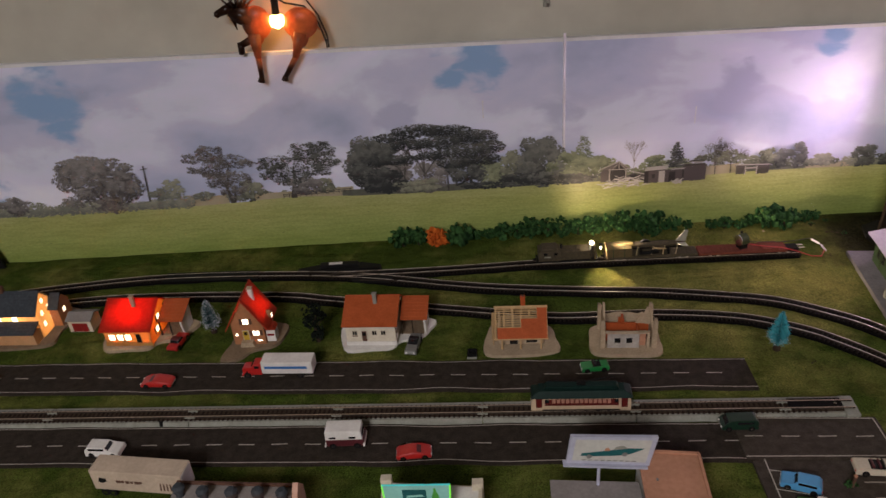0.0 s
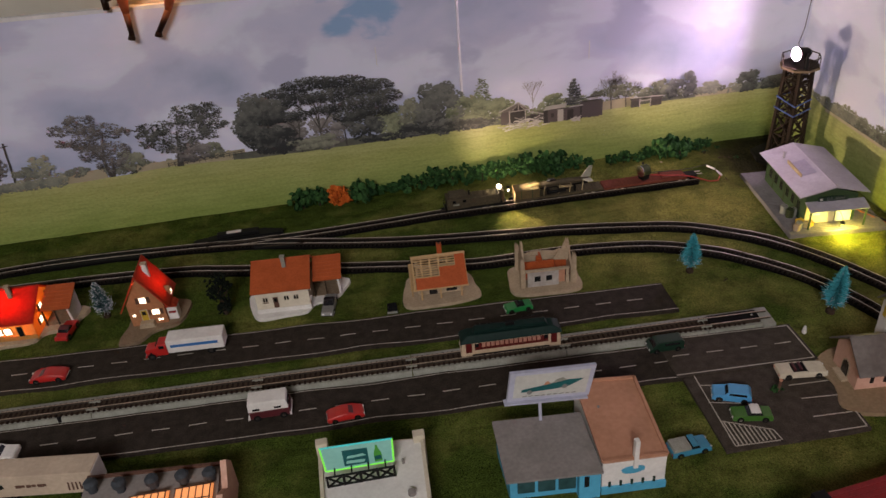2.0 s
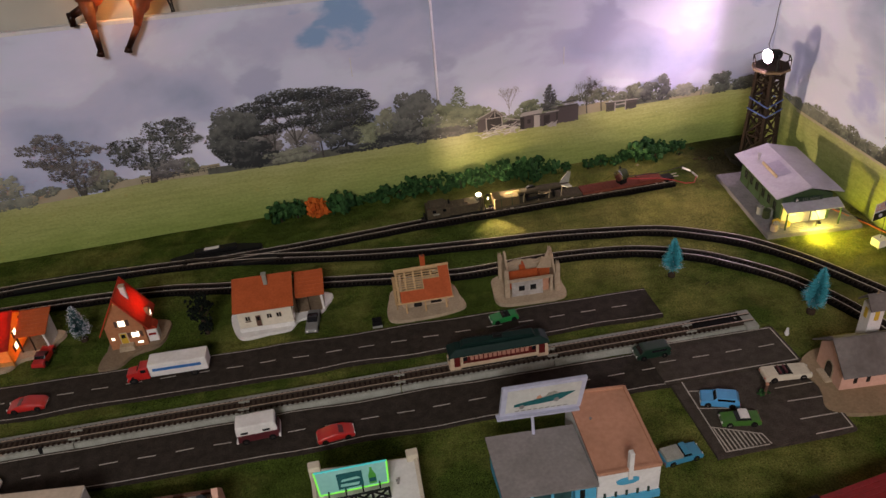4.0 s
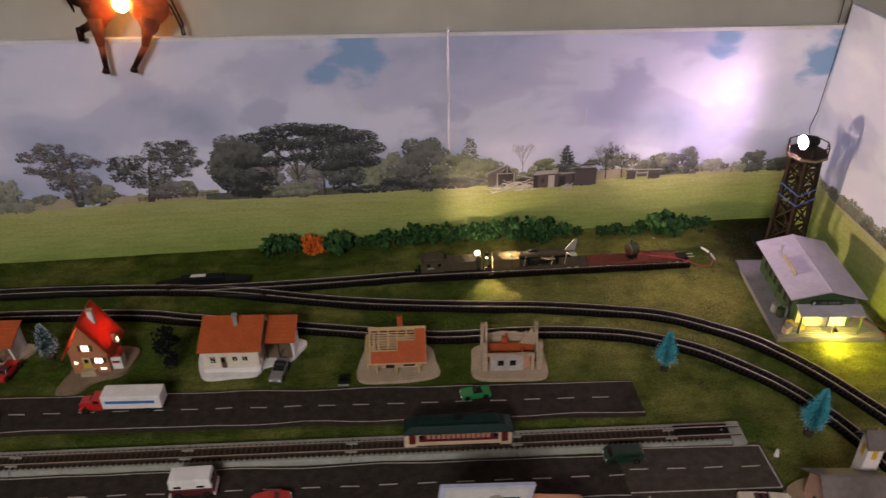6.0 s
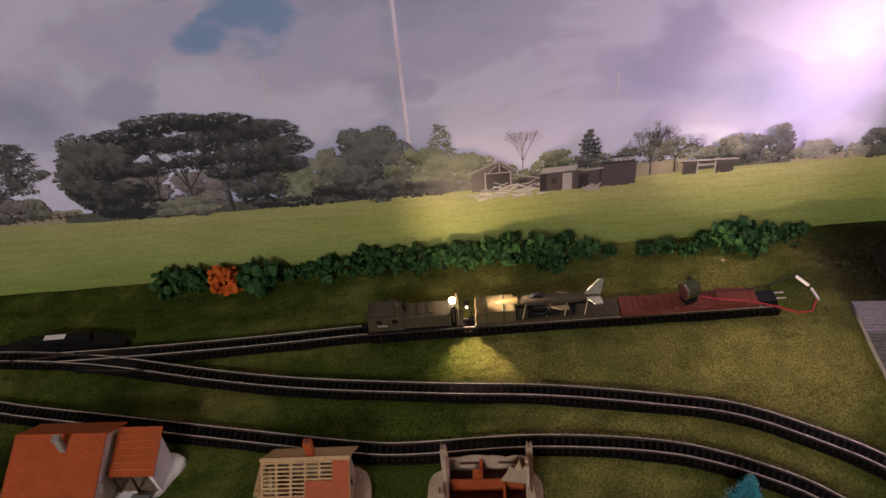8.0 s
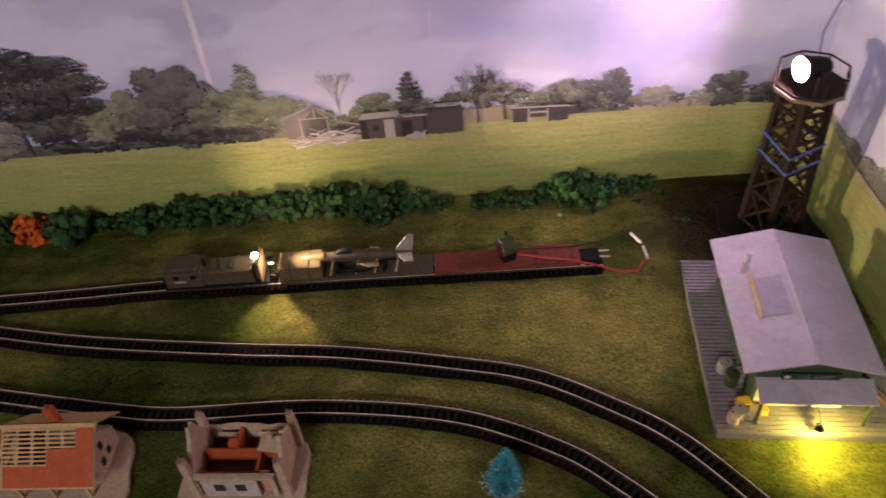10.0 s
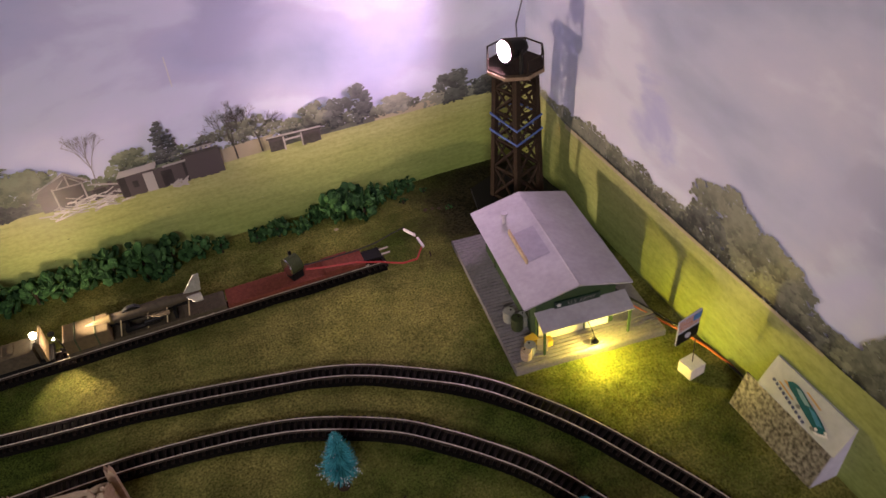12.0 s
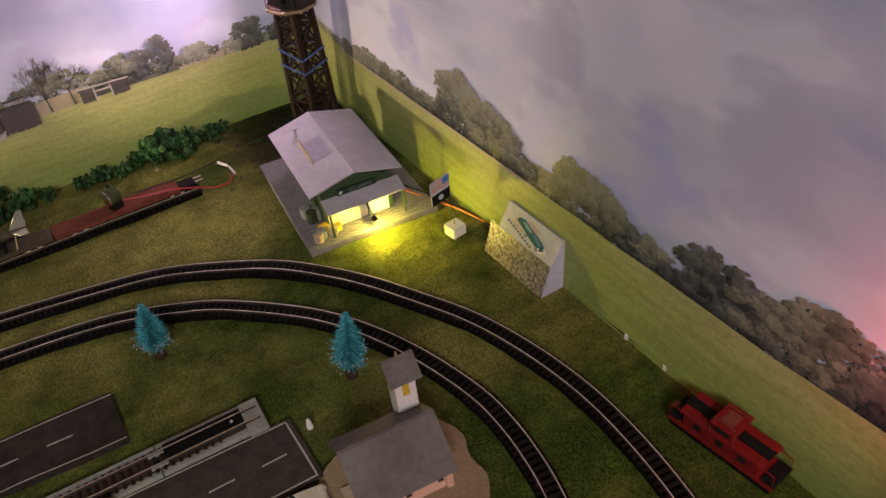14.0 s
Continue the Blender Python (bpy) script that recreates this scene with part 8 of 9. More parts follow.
    part("deck", box(B(), -0.0590, 0.0430, -0.0092, 0.0092, 0.0034, 0.0062, 0.0004), "rust", rc)
    for x in range(21):
        part("deck_board", box(B(), -0.0585 + x * 0.00483, -0.0585 + x * 0.00483 + 0.0044, -0.0090, 0.0090, 0.0062, 0.0067), "rust", rc)
    part("end_frame", box(B(), 0.0430, 0.0570, -0.0060, 0.0060, 0.0028, 0.0056, 0.0005), "black", rc)
    for y in (-0.003, 0.003):
        part("axle_pin", rod(B(), (0.0560, y, 0.0050), (0.0640, y, 0.0050), 0.0006, 6), "rail", rc)
    part("raised_deck", box(B(), 0.0130, 0.0330, -0.0088, 0.0088, 0.0067, 0.0086, 0.0004), "rust", rc)
    gen = thing("searchlight_unit", "dark searchlight unit with a bright dish on the flat car", "searchlight", (0.3800, 0.9150, zr + 0.0067), 20)
    part("pedestal", box(B(), -0.0045, 0.0050, -0.0050, 0.0045, 0, 0.0105, 0.0010), "black", gen)
    part("drum", rod(B(), (0.0050, 0, 0.0110), (-0.0045, 0, 0.0110), 0.0068, 20), "olive", gen)
    part("dish", rod(B(), (-0.0045, 0, 0.0110), (-0.0055, 0, 0.0110), 0.0068, 20), "chrome", gen)
    part("bracket", box(B(), 0.0010, 0.0030, 0.0040, 0.0058, 0.004, 0.0190, 0.0003), "black", gen)
    w1 = thing("red_wire", "thin red wire from the flat car to a wooden peg", "wire")
    part("strand", tube(B(), [(0.388, 0.911, 0.0180), (0.402, 0.909, 0.0160), (0.424, 0.905, 0.0148), (0.442, 0.903, 0.0095), (0.458, 0.9015, 0.0030), (0.470, 0.903, 0.0012), (0.4785, 0.915, 0.0012)], 0.0007, 6), "red_wire", w1)
    w2 = thing("black_wire", "thin black wire looping to a wooden peg", "wire")
    part("strand", tube(B(), [(0.388, 0.915, 0.0190), (0.405, 0.916, 0.0170), (0.428, 0.919, 0.0140), (0.446, 0.926, 0.0100), (0.462, 0.937, 0.0050), (0.474, 0.943, 0.0022)], 0.0005, 6), "cable", w2)
    for a, b in (((0.473, 0.944), (0.480, 0.929)), ((0.4795, 0.929), (0.4800, 0.913))):
        p = Vector((*a, 0.0012)).lerp(Vector((*b, 0.0012)), 0.5)
        peg = solid("wooden_peg", box(B(), -0.0062, 0.0062, -0.0008, 0.0008, -0.0012, 0.0008, 0.0003), "white", "small pale wooden peg lying on the turf", "peg", p, math.degrees(math.atan2(b[1] - a[1], b[0] - a[0])), "pegs")


depot()
tower()
train()


# ---- plants ----
def clump(bm, c, r, n, leaf, flat_z=1.0):
    """A foam bush: many small lumps round a middle."""
    for _ in range(n):
        v = Vector((rng.gauss(0, 1), rng.gauss(0, 1), rng.gauss(0, 1))).normalized() * r * rng.uniform(0.45, 1.0)
        p = Vector(c) + Vector((v.x, v.y * 0.8, v.z * flat_z))
        if p.z < 0:
            p.z = rng.random() * 0.001
        q = leaf * rng.uniform(0.6, 1.25)
        m = Matrix.Translation(p) @ Euler((rng.random() * 6, rng.random() * 6, rng.random() * 6)).to_matrix().to_4x4() @ Matrix.Diagonal((q * 1.25, q * 1.05, q * 0.50, 1))
        bmesh.ops.create_icosphere(bm, subdivisions=1, radius=1, matrix=m)


def bush(place, r, h, material="bush", label="dark green foam bush against the backdrop", n=46):
    b = thing("bush", label, "bush", place, 0, "hedge bushes")
    bm = B()
    clump(bm, (0, 0, h * 0.52), r, n, r * 0.22, h * 0.5 / r)
    part("foliage", bm, material, b)
    part("stem", rod(B(), (0, 0, -0.001), (0, 0, h * 0.5), 0.0012, 6), "bark", b)


def build_hedge():
    for x, y, r, h in ((-0.028, 0.986, 0.017, 0.021), (-0.008, 0.988, 0.013, 0.020), (0.045, 0.982, 0.019, 0.023), (0.068, 0.993, 0.010, 0.012), (0.085, 0.994, 0.010, 0.012), (0.102, 0.989, 0.013, 0.020), (0.120, 0.991, 0.011, 0.019), (0.138, 0.990, 0.015, 0.024),
                       (0.160, 0.991, 0.013, 0.021), (0.180, 0.990, 0.014, 0.022), (0.198, 0.991, 0.012, 0.021), (0.217, 0.989, 0.014, 0.022), (0.236, 0.989, 0.013, 0.022), (0.256, 0.987, 0.016, 0.027), (0.278, 0.983, 0.018, 0.029), (0.291, 0.974, 0.010, 0.015), (0.300, 0.988, 0.014, 0.024),
                       (0.318, 0.989, 0.011, 0.018), (0.336, 0.987, 0.008, 0.012), (0.365, 0.985, 0.009, 0.011), (0.382, 0.985, 0.010, 0.014), (0.400, 0.980, 0.009, 0.011), (0.416, 0.989, 0.011, 0.013), (0.436, 0.984, 0.018, 0.025), (0.452, 0.974, 0.012, 0.018), (0.463, 0.986, 0.013, 0.018),
                       (0.484, 0.990, 0.010, 0.012), (0.497, 0.993, 0.008, 0.011)):
        bush((x, y, -0.001), r, h * 1.15, n=int(30 + r * 2600))
    bush((0.0175, 0.984, -0.001), 0.0165, 0.0235, "orange_bush", "bright orange foam bush in the hedge", 80)
    for x, y in ((0.487, 0.978), (0.517, 0.953), (0.508, 0.985)):
        bush((x, y, -0.001), 0.0042, 0.0050, n=16, label="tiny loose tuft of green foam on the turf")


def bottle_brush(place, h, r, material, label, tip=None, lean=(0, 0), bristles=2600):
    """A bristle tree: a wire stem with bristles that droop in a cone."""
    t = thing("toy_tree", label, "tree", place, 0, "bristle trees")
    part("stand", lathe(B(), [(r * 0.34, -0.001), (r * 0.34, 0.002), (r * 0.22, 0.0032)], 14), "bark", t)
    part("stem", rod(B(), (0, 0, 0.002), (lean[0] * h, lean[1] * h, h * 0.97), 0.0006, 6), "bark", t)
    bm, bt = B(), B()
    for k in range(bristles):
        q = rng.random() ** 1.2
        z = 0.20 * h + q * 0.78 * h
        a = rng.random() * 6.283
        rr = r * 1.12 * min(1.0, 0.62 + q * 2.4) * (1 - q) ** 0.72 * rng.uniform(0.62, 1.12) * (0.92 + 0.16 * math.sin(q * 26 - a)) + 0.0008
        c = Vector((lean[0] * z, lean[1] * z, z))
        e = c + Vector((math.cos(a) * rr, math.sin(a) * rr, rr * rng.uniform(-0.25, 0.55)))
        side = Vector((-math.sin(a), math.cos(a), 0)) * 0.00042
        up = Vector((0, 0, 0.00035))
        s = c.lerp(e, 0.25)
        vs = [bm.verts.new(p) for p in (s - side, s + side, s + up * 2, e)]
        for f in ((0, 1, 3), (1, 2, 3), (2, 0, 3)):
            bm.faces.new([vs[i] for i in f])
        if tip and rng.random() < tip * (12.0 if q < 0.20 else 1.0):
            ball(bt, e, 0.00032 * rng.uniform(0.6, 1.3), 1)
    part("bristles", bm, material, t)
    if tip:
        part("snow", bt, "snow", t, "white flocked tips")


def build_trees():
    bottle_brush((0.3610, 0.7390, 0), 0.043, 0.0110, "teal", "teal bristle tree with frosted lower tips", 0.015, (0.05, 0.10))
    bottle_brush((0.4560, 0.6460, 0), 0.050, 0.0120, "teal", "taller teal bristle tree with frosted lower tips", 0.015, (0.12, 0.03))
    bottle_brush((-0.2325, 0.8190, 0), 0.043, 0.0105, "pine_needles", "snow-dusted bristle tree beside the tall house", 0.42, (-0.02, 0.0), 1500)
    t = thing("toy_tree", "nearly black foam tree on a thin trunk", "tree", (-0.1090, 0.7920, 0), 0)
    t.scale = (1.15, 1.15, 1.18)
    part("trunk", rod(B(), (0, 0, -0.001), (-0.001, 0, 0.024), 0.0022, 7, 0.0012), "bark", t)
    for a in range(5):
        part("limb", rod(B(), (0, 0, 0.014 + a * 0.002), (0.007 * math.cos(a * 1.3), 0.006 * math.sin(a * 1.3), 0.024 + a * 0.002), 0.0009, 5, 0.0004), "bark", t)
    bm = B()
    for c, r in (((-0.002, 0, 0.030), 0.0100), ((0.003, 0.003, 0.024), 0.0085), ((-0.004, -0.002, 0.022), 0.0075), ((0.002, 0, 0.036), 0.0065), ((0.002, -0.001, 0.012), 0.0060), ((-0.001, 0.001, 0.005), 0.0068)):
        clump(bm, c, r, 70, 0.0013)
    part("crown", bm, "black_tree", t)


build_hedge()
build_trees()


# ---- shops at the front ----
def shop():
    s = thing("shop", "shop with grey and salmon roofs and a blue and white front", "shop", (0, 0, 0), 0, "shops")
    # grey-roofed showroom
    part("roof", slab([(0.1145, 0.4960), (0.1835, 0.4900), (0.1850, 0.5490), (0.1170, 0.5550)], 0.0305, 0.0285), "grey_roof", s)
    part("back_wall", slab([(0.1190, 0.5480), (0.1820, 0.5430), (0.1820, 0.5455), (0.1190, 0.5510)], 0.0285), "cyan", s)
    part("side_wall", slab([(0.1190, 0.5080), (0.1215, 0.5080), (0.1215, 0.5500), (0.1190, 0.5500)], 0.0285), "cyan", s, "sky blue wall")
    part("front_wall", slab([(0.1190, 0.5065), (0.1680, 0.5020), (0.1680, 0.5040), (0.1190, 0.5085)], 0.0285), "cyan", s)
    for i in range(3):
        x = 0.1245 + i * 0.0150
        y = 0.5062 - 0.092 * (x - 0.119) - 0.0010
        part("shop_window", slab([(x, y), (x + 0.0125, y - 0.0012), (x + 0.0125, y + 0.0006), (x, y + 0.0018)], 0.0250, 0.0050), "shop_glass", s, "teal shop window")
    part("entrance_block", slab([(0.1680, 0.4960), (0.1835, 0.4945), (0.1835, 0.5200), (0.1680, 0.5215)], 0.0284), "cyan", s)
    for x in (0.1715, 0.1765):
        part("entrance_window", slab([(x, 0.4953), (x + 0.0036, 0.4950), (x + 0.0036, 0.4960), (x, 0.4963)], 0.0220, 0.0110), "dark_glass", s)
    # salmon-roofed hall with a parapet
    part("hall", slab([(0.1850, 0.4965), (0.2315, 0.4935), (0.2370, 0.5730), (0.1900, 0.5790)], 0.0325), "white", s)
    part("hall_roof", slab([(0.1862, 0.4978), (0.2303, 0.4950), (0.2356, 0.5716), (0.1912, 0.5774)], 0.0332, 0.0320), "salmon", s, "salmon felt roof")
    for a, b, w in (((0.1850, 0.4967), (0.2317, 0.4937), 0.0012), ((0.2313, 0.4937), (0.2368, 0.5730), 0.0012), ((0.1853, 0.4967), (0.1903, 0.5790), 0.0012), ((0.1900, 0.5786), (0.2370, 0.5726), 0.0012)):
        part("parapet", box_between(a, b, w, 0.0320, 0.0346), "salmon", s)
    part("blue_sill", box_between((0.1845, 0.4958), (0.2320, 0.4928), 0.0014, 0.0, 0.0065), "cyan", s)
    for i in range(5):
        x = 0.1905 + i * 0.0082
        y = 0.4965 - 0.0645 * (x - 0.185) - 0.0006
        part("narrow_window", box(B(), x - 0.0009, x + 0.0009, y - 0.0006, y + 0.0004, 0.0065, 0.0115, 0.0002), "dark_green", s)
    bm = rod(B(), (0.2080, 0.4945, 0.0215), (0.2080, 0.4960, 0.0215), 0.0060, 24)
    for v in bm.verts:
        v.co.x = 0.2080 + (v.co.x - 0.2080) * 1.55
        v.co.z = 0.0215 + (v.co.z - 0.0215) * 0.62
    part("oval_sign", bm, "cyan", s, "blue oval sign without readable lettering")
    part("fin_sign", box(B(), 0.2070, 0.2105, 0.4930, 0.4975, 0.0240, 0.0510, 0.0005), "white", s, "white upright fin sign")
    part("flue", rod(B(), (0.1990, 0.5480, 0.0332), (0.1990, 0.5480, 0.0345), 0.0010, 8), "grey_roof", s)
    bb = thing("billboard", "pale blue framed billboard with a dark green car picture", "billboard", (0, 0, 0), 0, "billboards")
    y = 0.5600
    part("post", rod(B(), (0.1535, 0.5480, 0.0300), (0.1560, y, 0.0440), 0.0013, 10), "sign_blue", bb)
    part("bracket", prism(B(), [(0.1500, 0.0400), (0.1620, 0.0390), (0.1640, 0.0440), (0.1480, 0.0450)], y - 0.0020, y + 0.0020, "y"), "sign_blue", bb)
    part("frame", prism(B(), [(0.1300, 0.0450), (0.1945, 0.0380), (0.2000, 0.0675), (0.1335, 0.0725)], y - 0.0018, y + 0.0012, "y"), "sign_blue", bb)
    part("catwalk", prism(B(), [(0.1275, 0.0440), (0.1930, 0.0372), (0.1930, 0.0388), (0.1275, 0.0455)], y - 0.0050, y + 0.001, "y"), "sign_blue", bb)
    part("picture", prism(B(), [(0.1345, 0.0480), (0.1915, 0.0420), (0.1955, 0.0650), (0.1375, 0.0695)], y - 0.0022, y - 0.0018, "y"), "sign_white", bb)
    part("printed_car", prism(B(), [(0.1410, 0.0530), (0.1500, 0.0518), (0.1640, 0.0512), (0.1700, 0.0512), (0.1790, 0.0520), (0.1900, 0.0570), (0.1780, 0.0582), (0.1650, 0.0570), (0.1560, 0.0562), (0.1420, 0.0552)], y - 0.0025, y - 0.0022, "y"), "sign_teal", bb)
    part("printed_screen", prism(B(), [(0.1655, 0.0570), (0.1775, 0.0582), (0.1740, 0.0612), (0.1690, 0.0605)], y - 0.0024, y - 0.0022, "y"), "concrete", bb)
    for x, z in ((0.1475, 0.0508), (0.1750, 0.0512)):
        part("printed_wheel", rod(B(), (x, y - 0.0024, z + 0.0010), (x, y - 0.0028, z + 0.0010), 0.0021, 14), "grey_car", bb)
    part("printed_seat", prism(B(), [(0.1590, 0.0566), (0.1640, 0.0570), (0.1625, 0.0598), (0.1600, 0.0592)], y - 0.0025, y - 0.0022, "y"), "salmon", bb)
    for i in range(9):
        x = 0.1420 + i * 0.0048
        part("lettering_bar", box(B(), x, x + 0.0034, y - 0.0025, y - 0.0022, 0.0478 - i * 0.0005, 0.0484 - i * 0.0005), "grey_car", bb)


def bottle_shop():
    s = thing("shop", "flat white-roofed shop with cream corner piers", "shop", (0, 0, 0), 0, "shops")
    part("body", slab([(-0.014, 0.4720), (0.0600, 0.4660), (0.0640, 0.5560), (-0.0160, 0.5650)], 0.0250), "cream", s)
    part("roof", slab([(-0.012, 0.4740), (0.0580, 0.4680), (0.0620, 0.5540), (-0.0140, 0.5630)], 0.0262, 0.0245), "white", s, "dirty white flat roof")
    for x, y in ((-0.0135, 0.5625), (0.0600, 0.5545), (0.0570, 0.4690), (-0.011, 0.4745)):
        part("corner_pier", box(B(), x - 0.0045, x + 0.0045, y - 0.0035, y + 0.0035, -0.001, 0.0330, 0.0008), "cream", s)
    for a, b in (((-0.0155, 0.563), (-0.0135, 0.474)), ((0.0622, 0.5550), (0.0585, 0.4680))):
        part("parapet", box_between(a, b, 0.0014, 0.0240, 0.0290), "cream", s)
    part("roof_vent", rod(B(), (0.0485, 0.5050, 0.0262), (0.0485, 0.5050, 0.0290), 0.0030, 14), "grey_roof", s)
    part("roof_pipe", rod(B(), (0.0455, 0.5340, 0.0262), (0.0455, 0.5340, 0.0300), 0.0012, 10), "grey_roof", s)
    bb = thing("billboard", "edge-lit green and blue billboard with a bottle on black trestles", "billboard", (0, 0, 0.0), 0, "billboards")
    ya, yb = 0.5310, 0.5350

    def face(pts, d, m, name):
        part(name, prism(B(), pts, ya - d - 0.0004, ya - d, "y"), m, bb)
    part("panel", prism(B(), [(-0.0100, 0.0350), (0.0385, 0.0340), (0.0395, 0.0560), (-0.0110, 0.0580)], ya, ya + 0.0015, "y"), "mint", bb)
    rim = [(-0.0104, 0.0346), (0.0389, 0.0336), (0.0399, 0.0564), (-0.0114, 0.0584)]
    for i, m in enumerate(("edge_green", "edge_green", "edge_cyan", "edge_green")):
        a, b = rim[i], rim[(i + 1) % 4]
        part("lit_edge", rod(B(), (a[0], ya + 0.0002, a[1]), (b[0], ya + 0.0002, b[1]), 0.0007, 8), m, bb, "glowing edge of the clear sheet")
        count = 14 if i in (0, 2) else 6
        for k in range(count):
            q = (k + 0.5) / count
            part("edge_lamp", ball(B(), (a[0] + (b[0] - a[0]) * q, ya - 0.0004, a[1] + (b[1] - a[1]) * q), 0.0007, 1), m, bb)
    face([(0.0035, 0.0370), (0.0215, 0.0370), (0.0215, 0.0520), (0.0035, 0.0530)], 0.0, "sign_teal", "dark_picture")
    face([(0.0255, 0.0365), (0.0310, 0.0365), (0.0310, 0.0450), (0.0290, 0.0500), (0.0288, 0.0530), (0.0272, 0.0530), (0.0270, 0.0500), (0.0255, 0.0450)], 0.0, "bottle", "bottle_picture")
    face([(0.0258, 0.0390), (0.0307, 0.0390), (0.0307, 0.0425), (0.0258, 0.0425)], 0.0005, "sign_teal", "bottle_label")
    face([(0.0050, 0.0400), (0.0180, 0.0390), (0.0190, 0.0415), (0.0060, 0.0425)], 0.0005, "mint", "picture_stroke")
    face([(0.0060, 0.0450), (0.0200, 0.0455), (0.0180, 0.0475), (0.0070, 0.0470)], 0.0005, "mint", "picture_stroke")
    for i in range(4):
        x, f = -0.0100 + i * 0.0122, ya - 0.0075
        for a, b in (((x, 0.0265), (x + 0.0118, 0.0365)), ((x + 0.0118, 0.0265), (x, 0.0365)), ((x, 0.0260), (x, 0.0370)), ((x + 0.0118, 0.0260), (x + 0.0118, 0.0370)), ((x, 0.0268), (x + 0.0118, 0.0268)), ((x, 0.0364), (x + 0.0118, 0.0364))):
            part("trestle_bar", rod(B(), (a[0], f, a[1]), (b[0], f, b[1]), 0.0009, 5), "black", bb)
        part("trestle_tie", rod(B(), (x + 0.006, f, 0.0364), (x + 0.006, ya, 0.0364), 0.0006, 5), "black", bb)
    for i in range(4):
        x = -0.006 + i * 0.013
        part("brace", rod(B(), (x, ya + 0.001, 0.0560), (x, ya + 0.013, 0.0262), 0.0006, 5), "black", bb)


def factory():
    f = thing("factory", "brown brick factory with lit skylights and roof vents", "factory", (0, 0, 0), 0, "shops")
    c = [(-0.1880, 0.4980), (-0.0830, 0.4900), (-0.0860, 0.5640), (-0.1900, 0.5740)]
    part("brick_wall", slab(c, 0.0240), "brick", f)
    part("roof", slab([(-0.1900, 0.5000), (-0.0890, 0.4920), (-0.0910, 0.5630), (-0.1910, 0.5720)], 0.0255, 0.0235), "grey_roof", f, "dark tarred roof")
    part("gable_wall", prism(B(), [(0.4900, -0.002), (0.5670, -0.002), (0.5670, 0.0250), (0.5560, 0.0385), (0.5400, 0.0260), (0.5240, 0.0385), (0.5080, 0.0260), (0.4960, 0.0380), (0.4900, 0.0260)], -0.0875, -0.0830, "x"), "pink", f, "pale zigzag end wall")
    for x in (-0.1500, -0.1180):
        sky = part("skylight", prism(B(), [(0.5120, 0.0250), (0.5480, 0.0250), (0.5420, 0.0320), (0.5180, 0.0320)], x - 0.0020, x + 0.0240, "x"), "skylight", f, "glowing orange skylight")
        for i in range(6):
            part("glazing_bar", box(B(), x - 0.0018 + i * 0.0050, x - 0.0010 + i * 0.0050, 0.5178, 0.5422, 0.0316, 0.0324), "brick", sky)
        for y in (0.5180, 0.5300, 0.5420):
            part("glazing_bar", box(B(), x - 0.0022, x + 0.0242, y - 0.0004, y + 0.0004, 0.0316, 0.0325), "brick", sky)
    for x, y in ((-0.1830, 0.5600), (-0.1620, 0.5560), (-0.1380, 0.5540), (-0.1160, 0.5530), (-0.0960, 0.5510)):
        v = part("roof_vent", rod(B(), (x, y, 0.0250), (x, y, 0.0320), 0.0034, 14), "slate", f)
        part("vent_cowl", lathe(B(), [(0.0050, 0.0310), (0.0052, 0.0345), (0.0030, 0.0370)], 14, (x, y, 0)), "slate", v)
    part("parapet", box_between((-0.1900, 0.5730), (-0.0860, 0.5640), 0.0012, 0.0230, 0.0275), "brick", f)


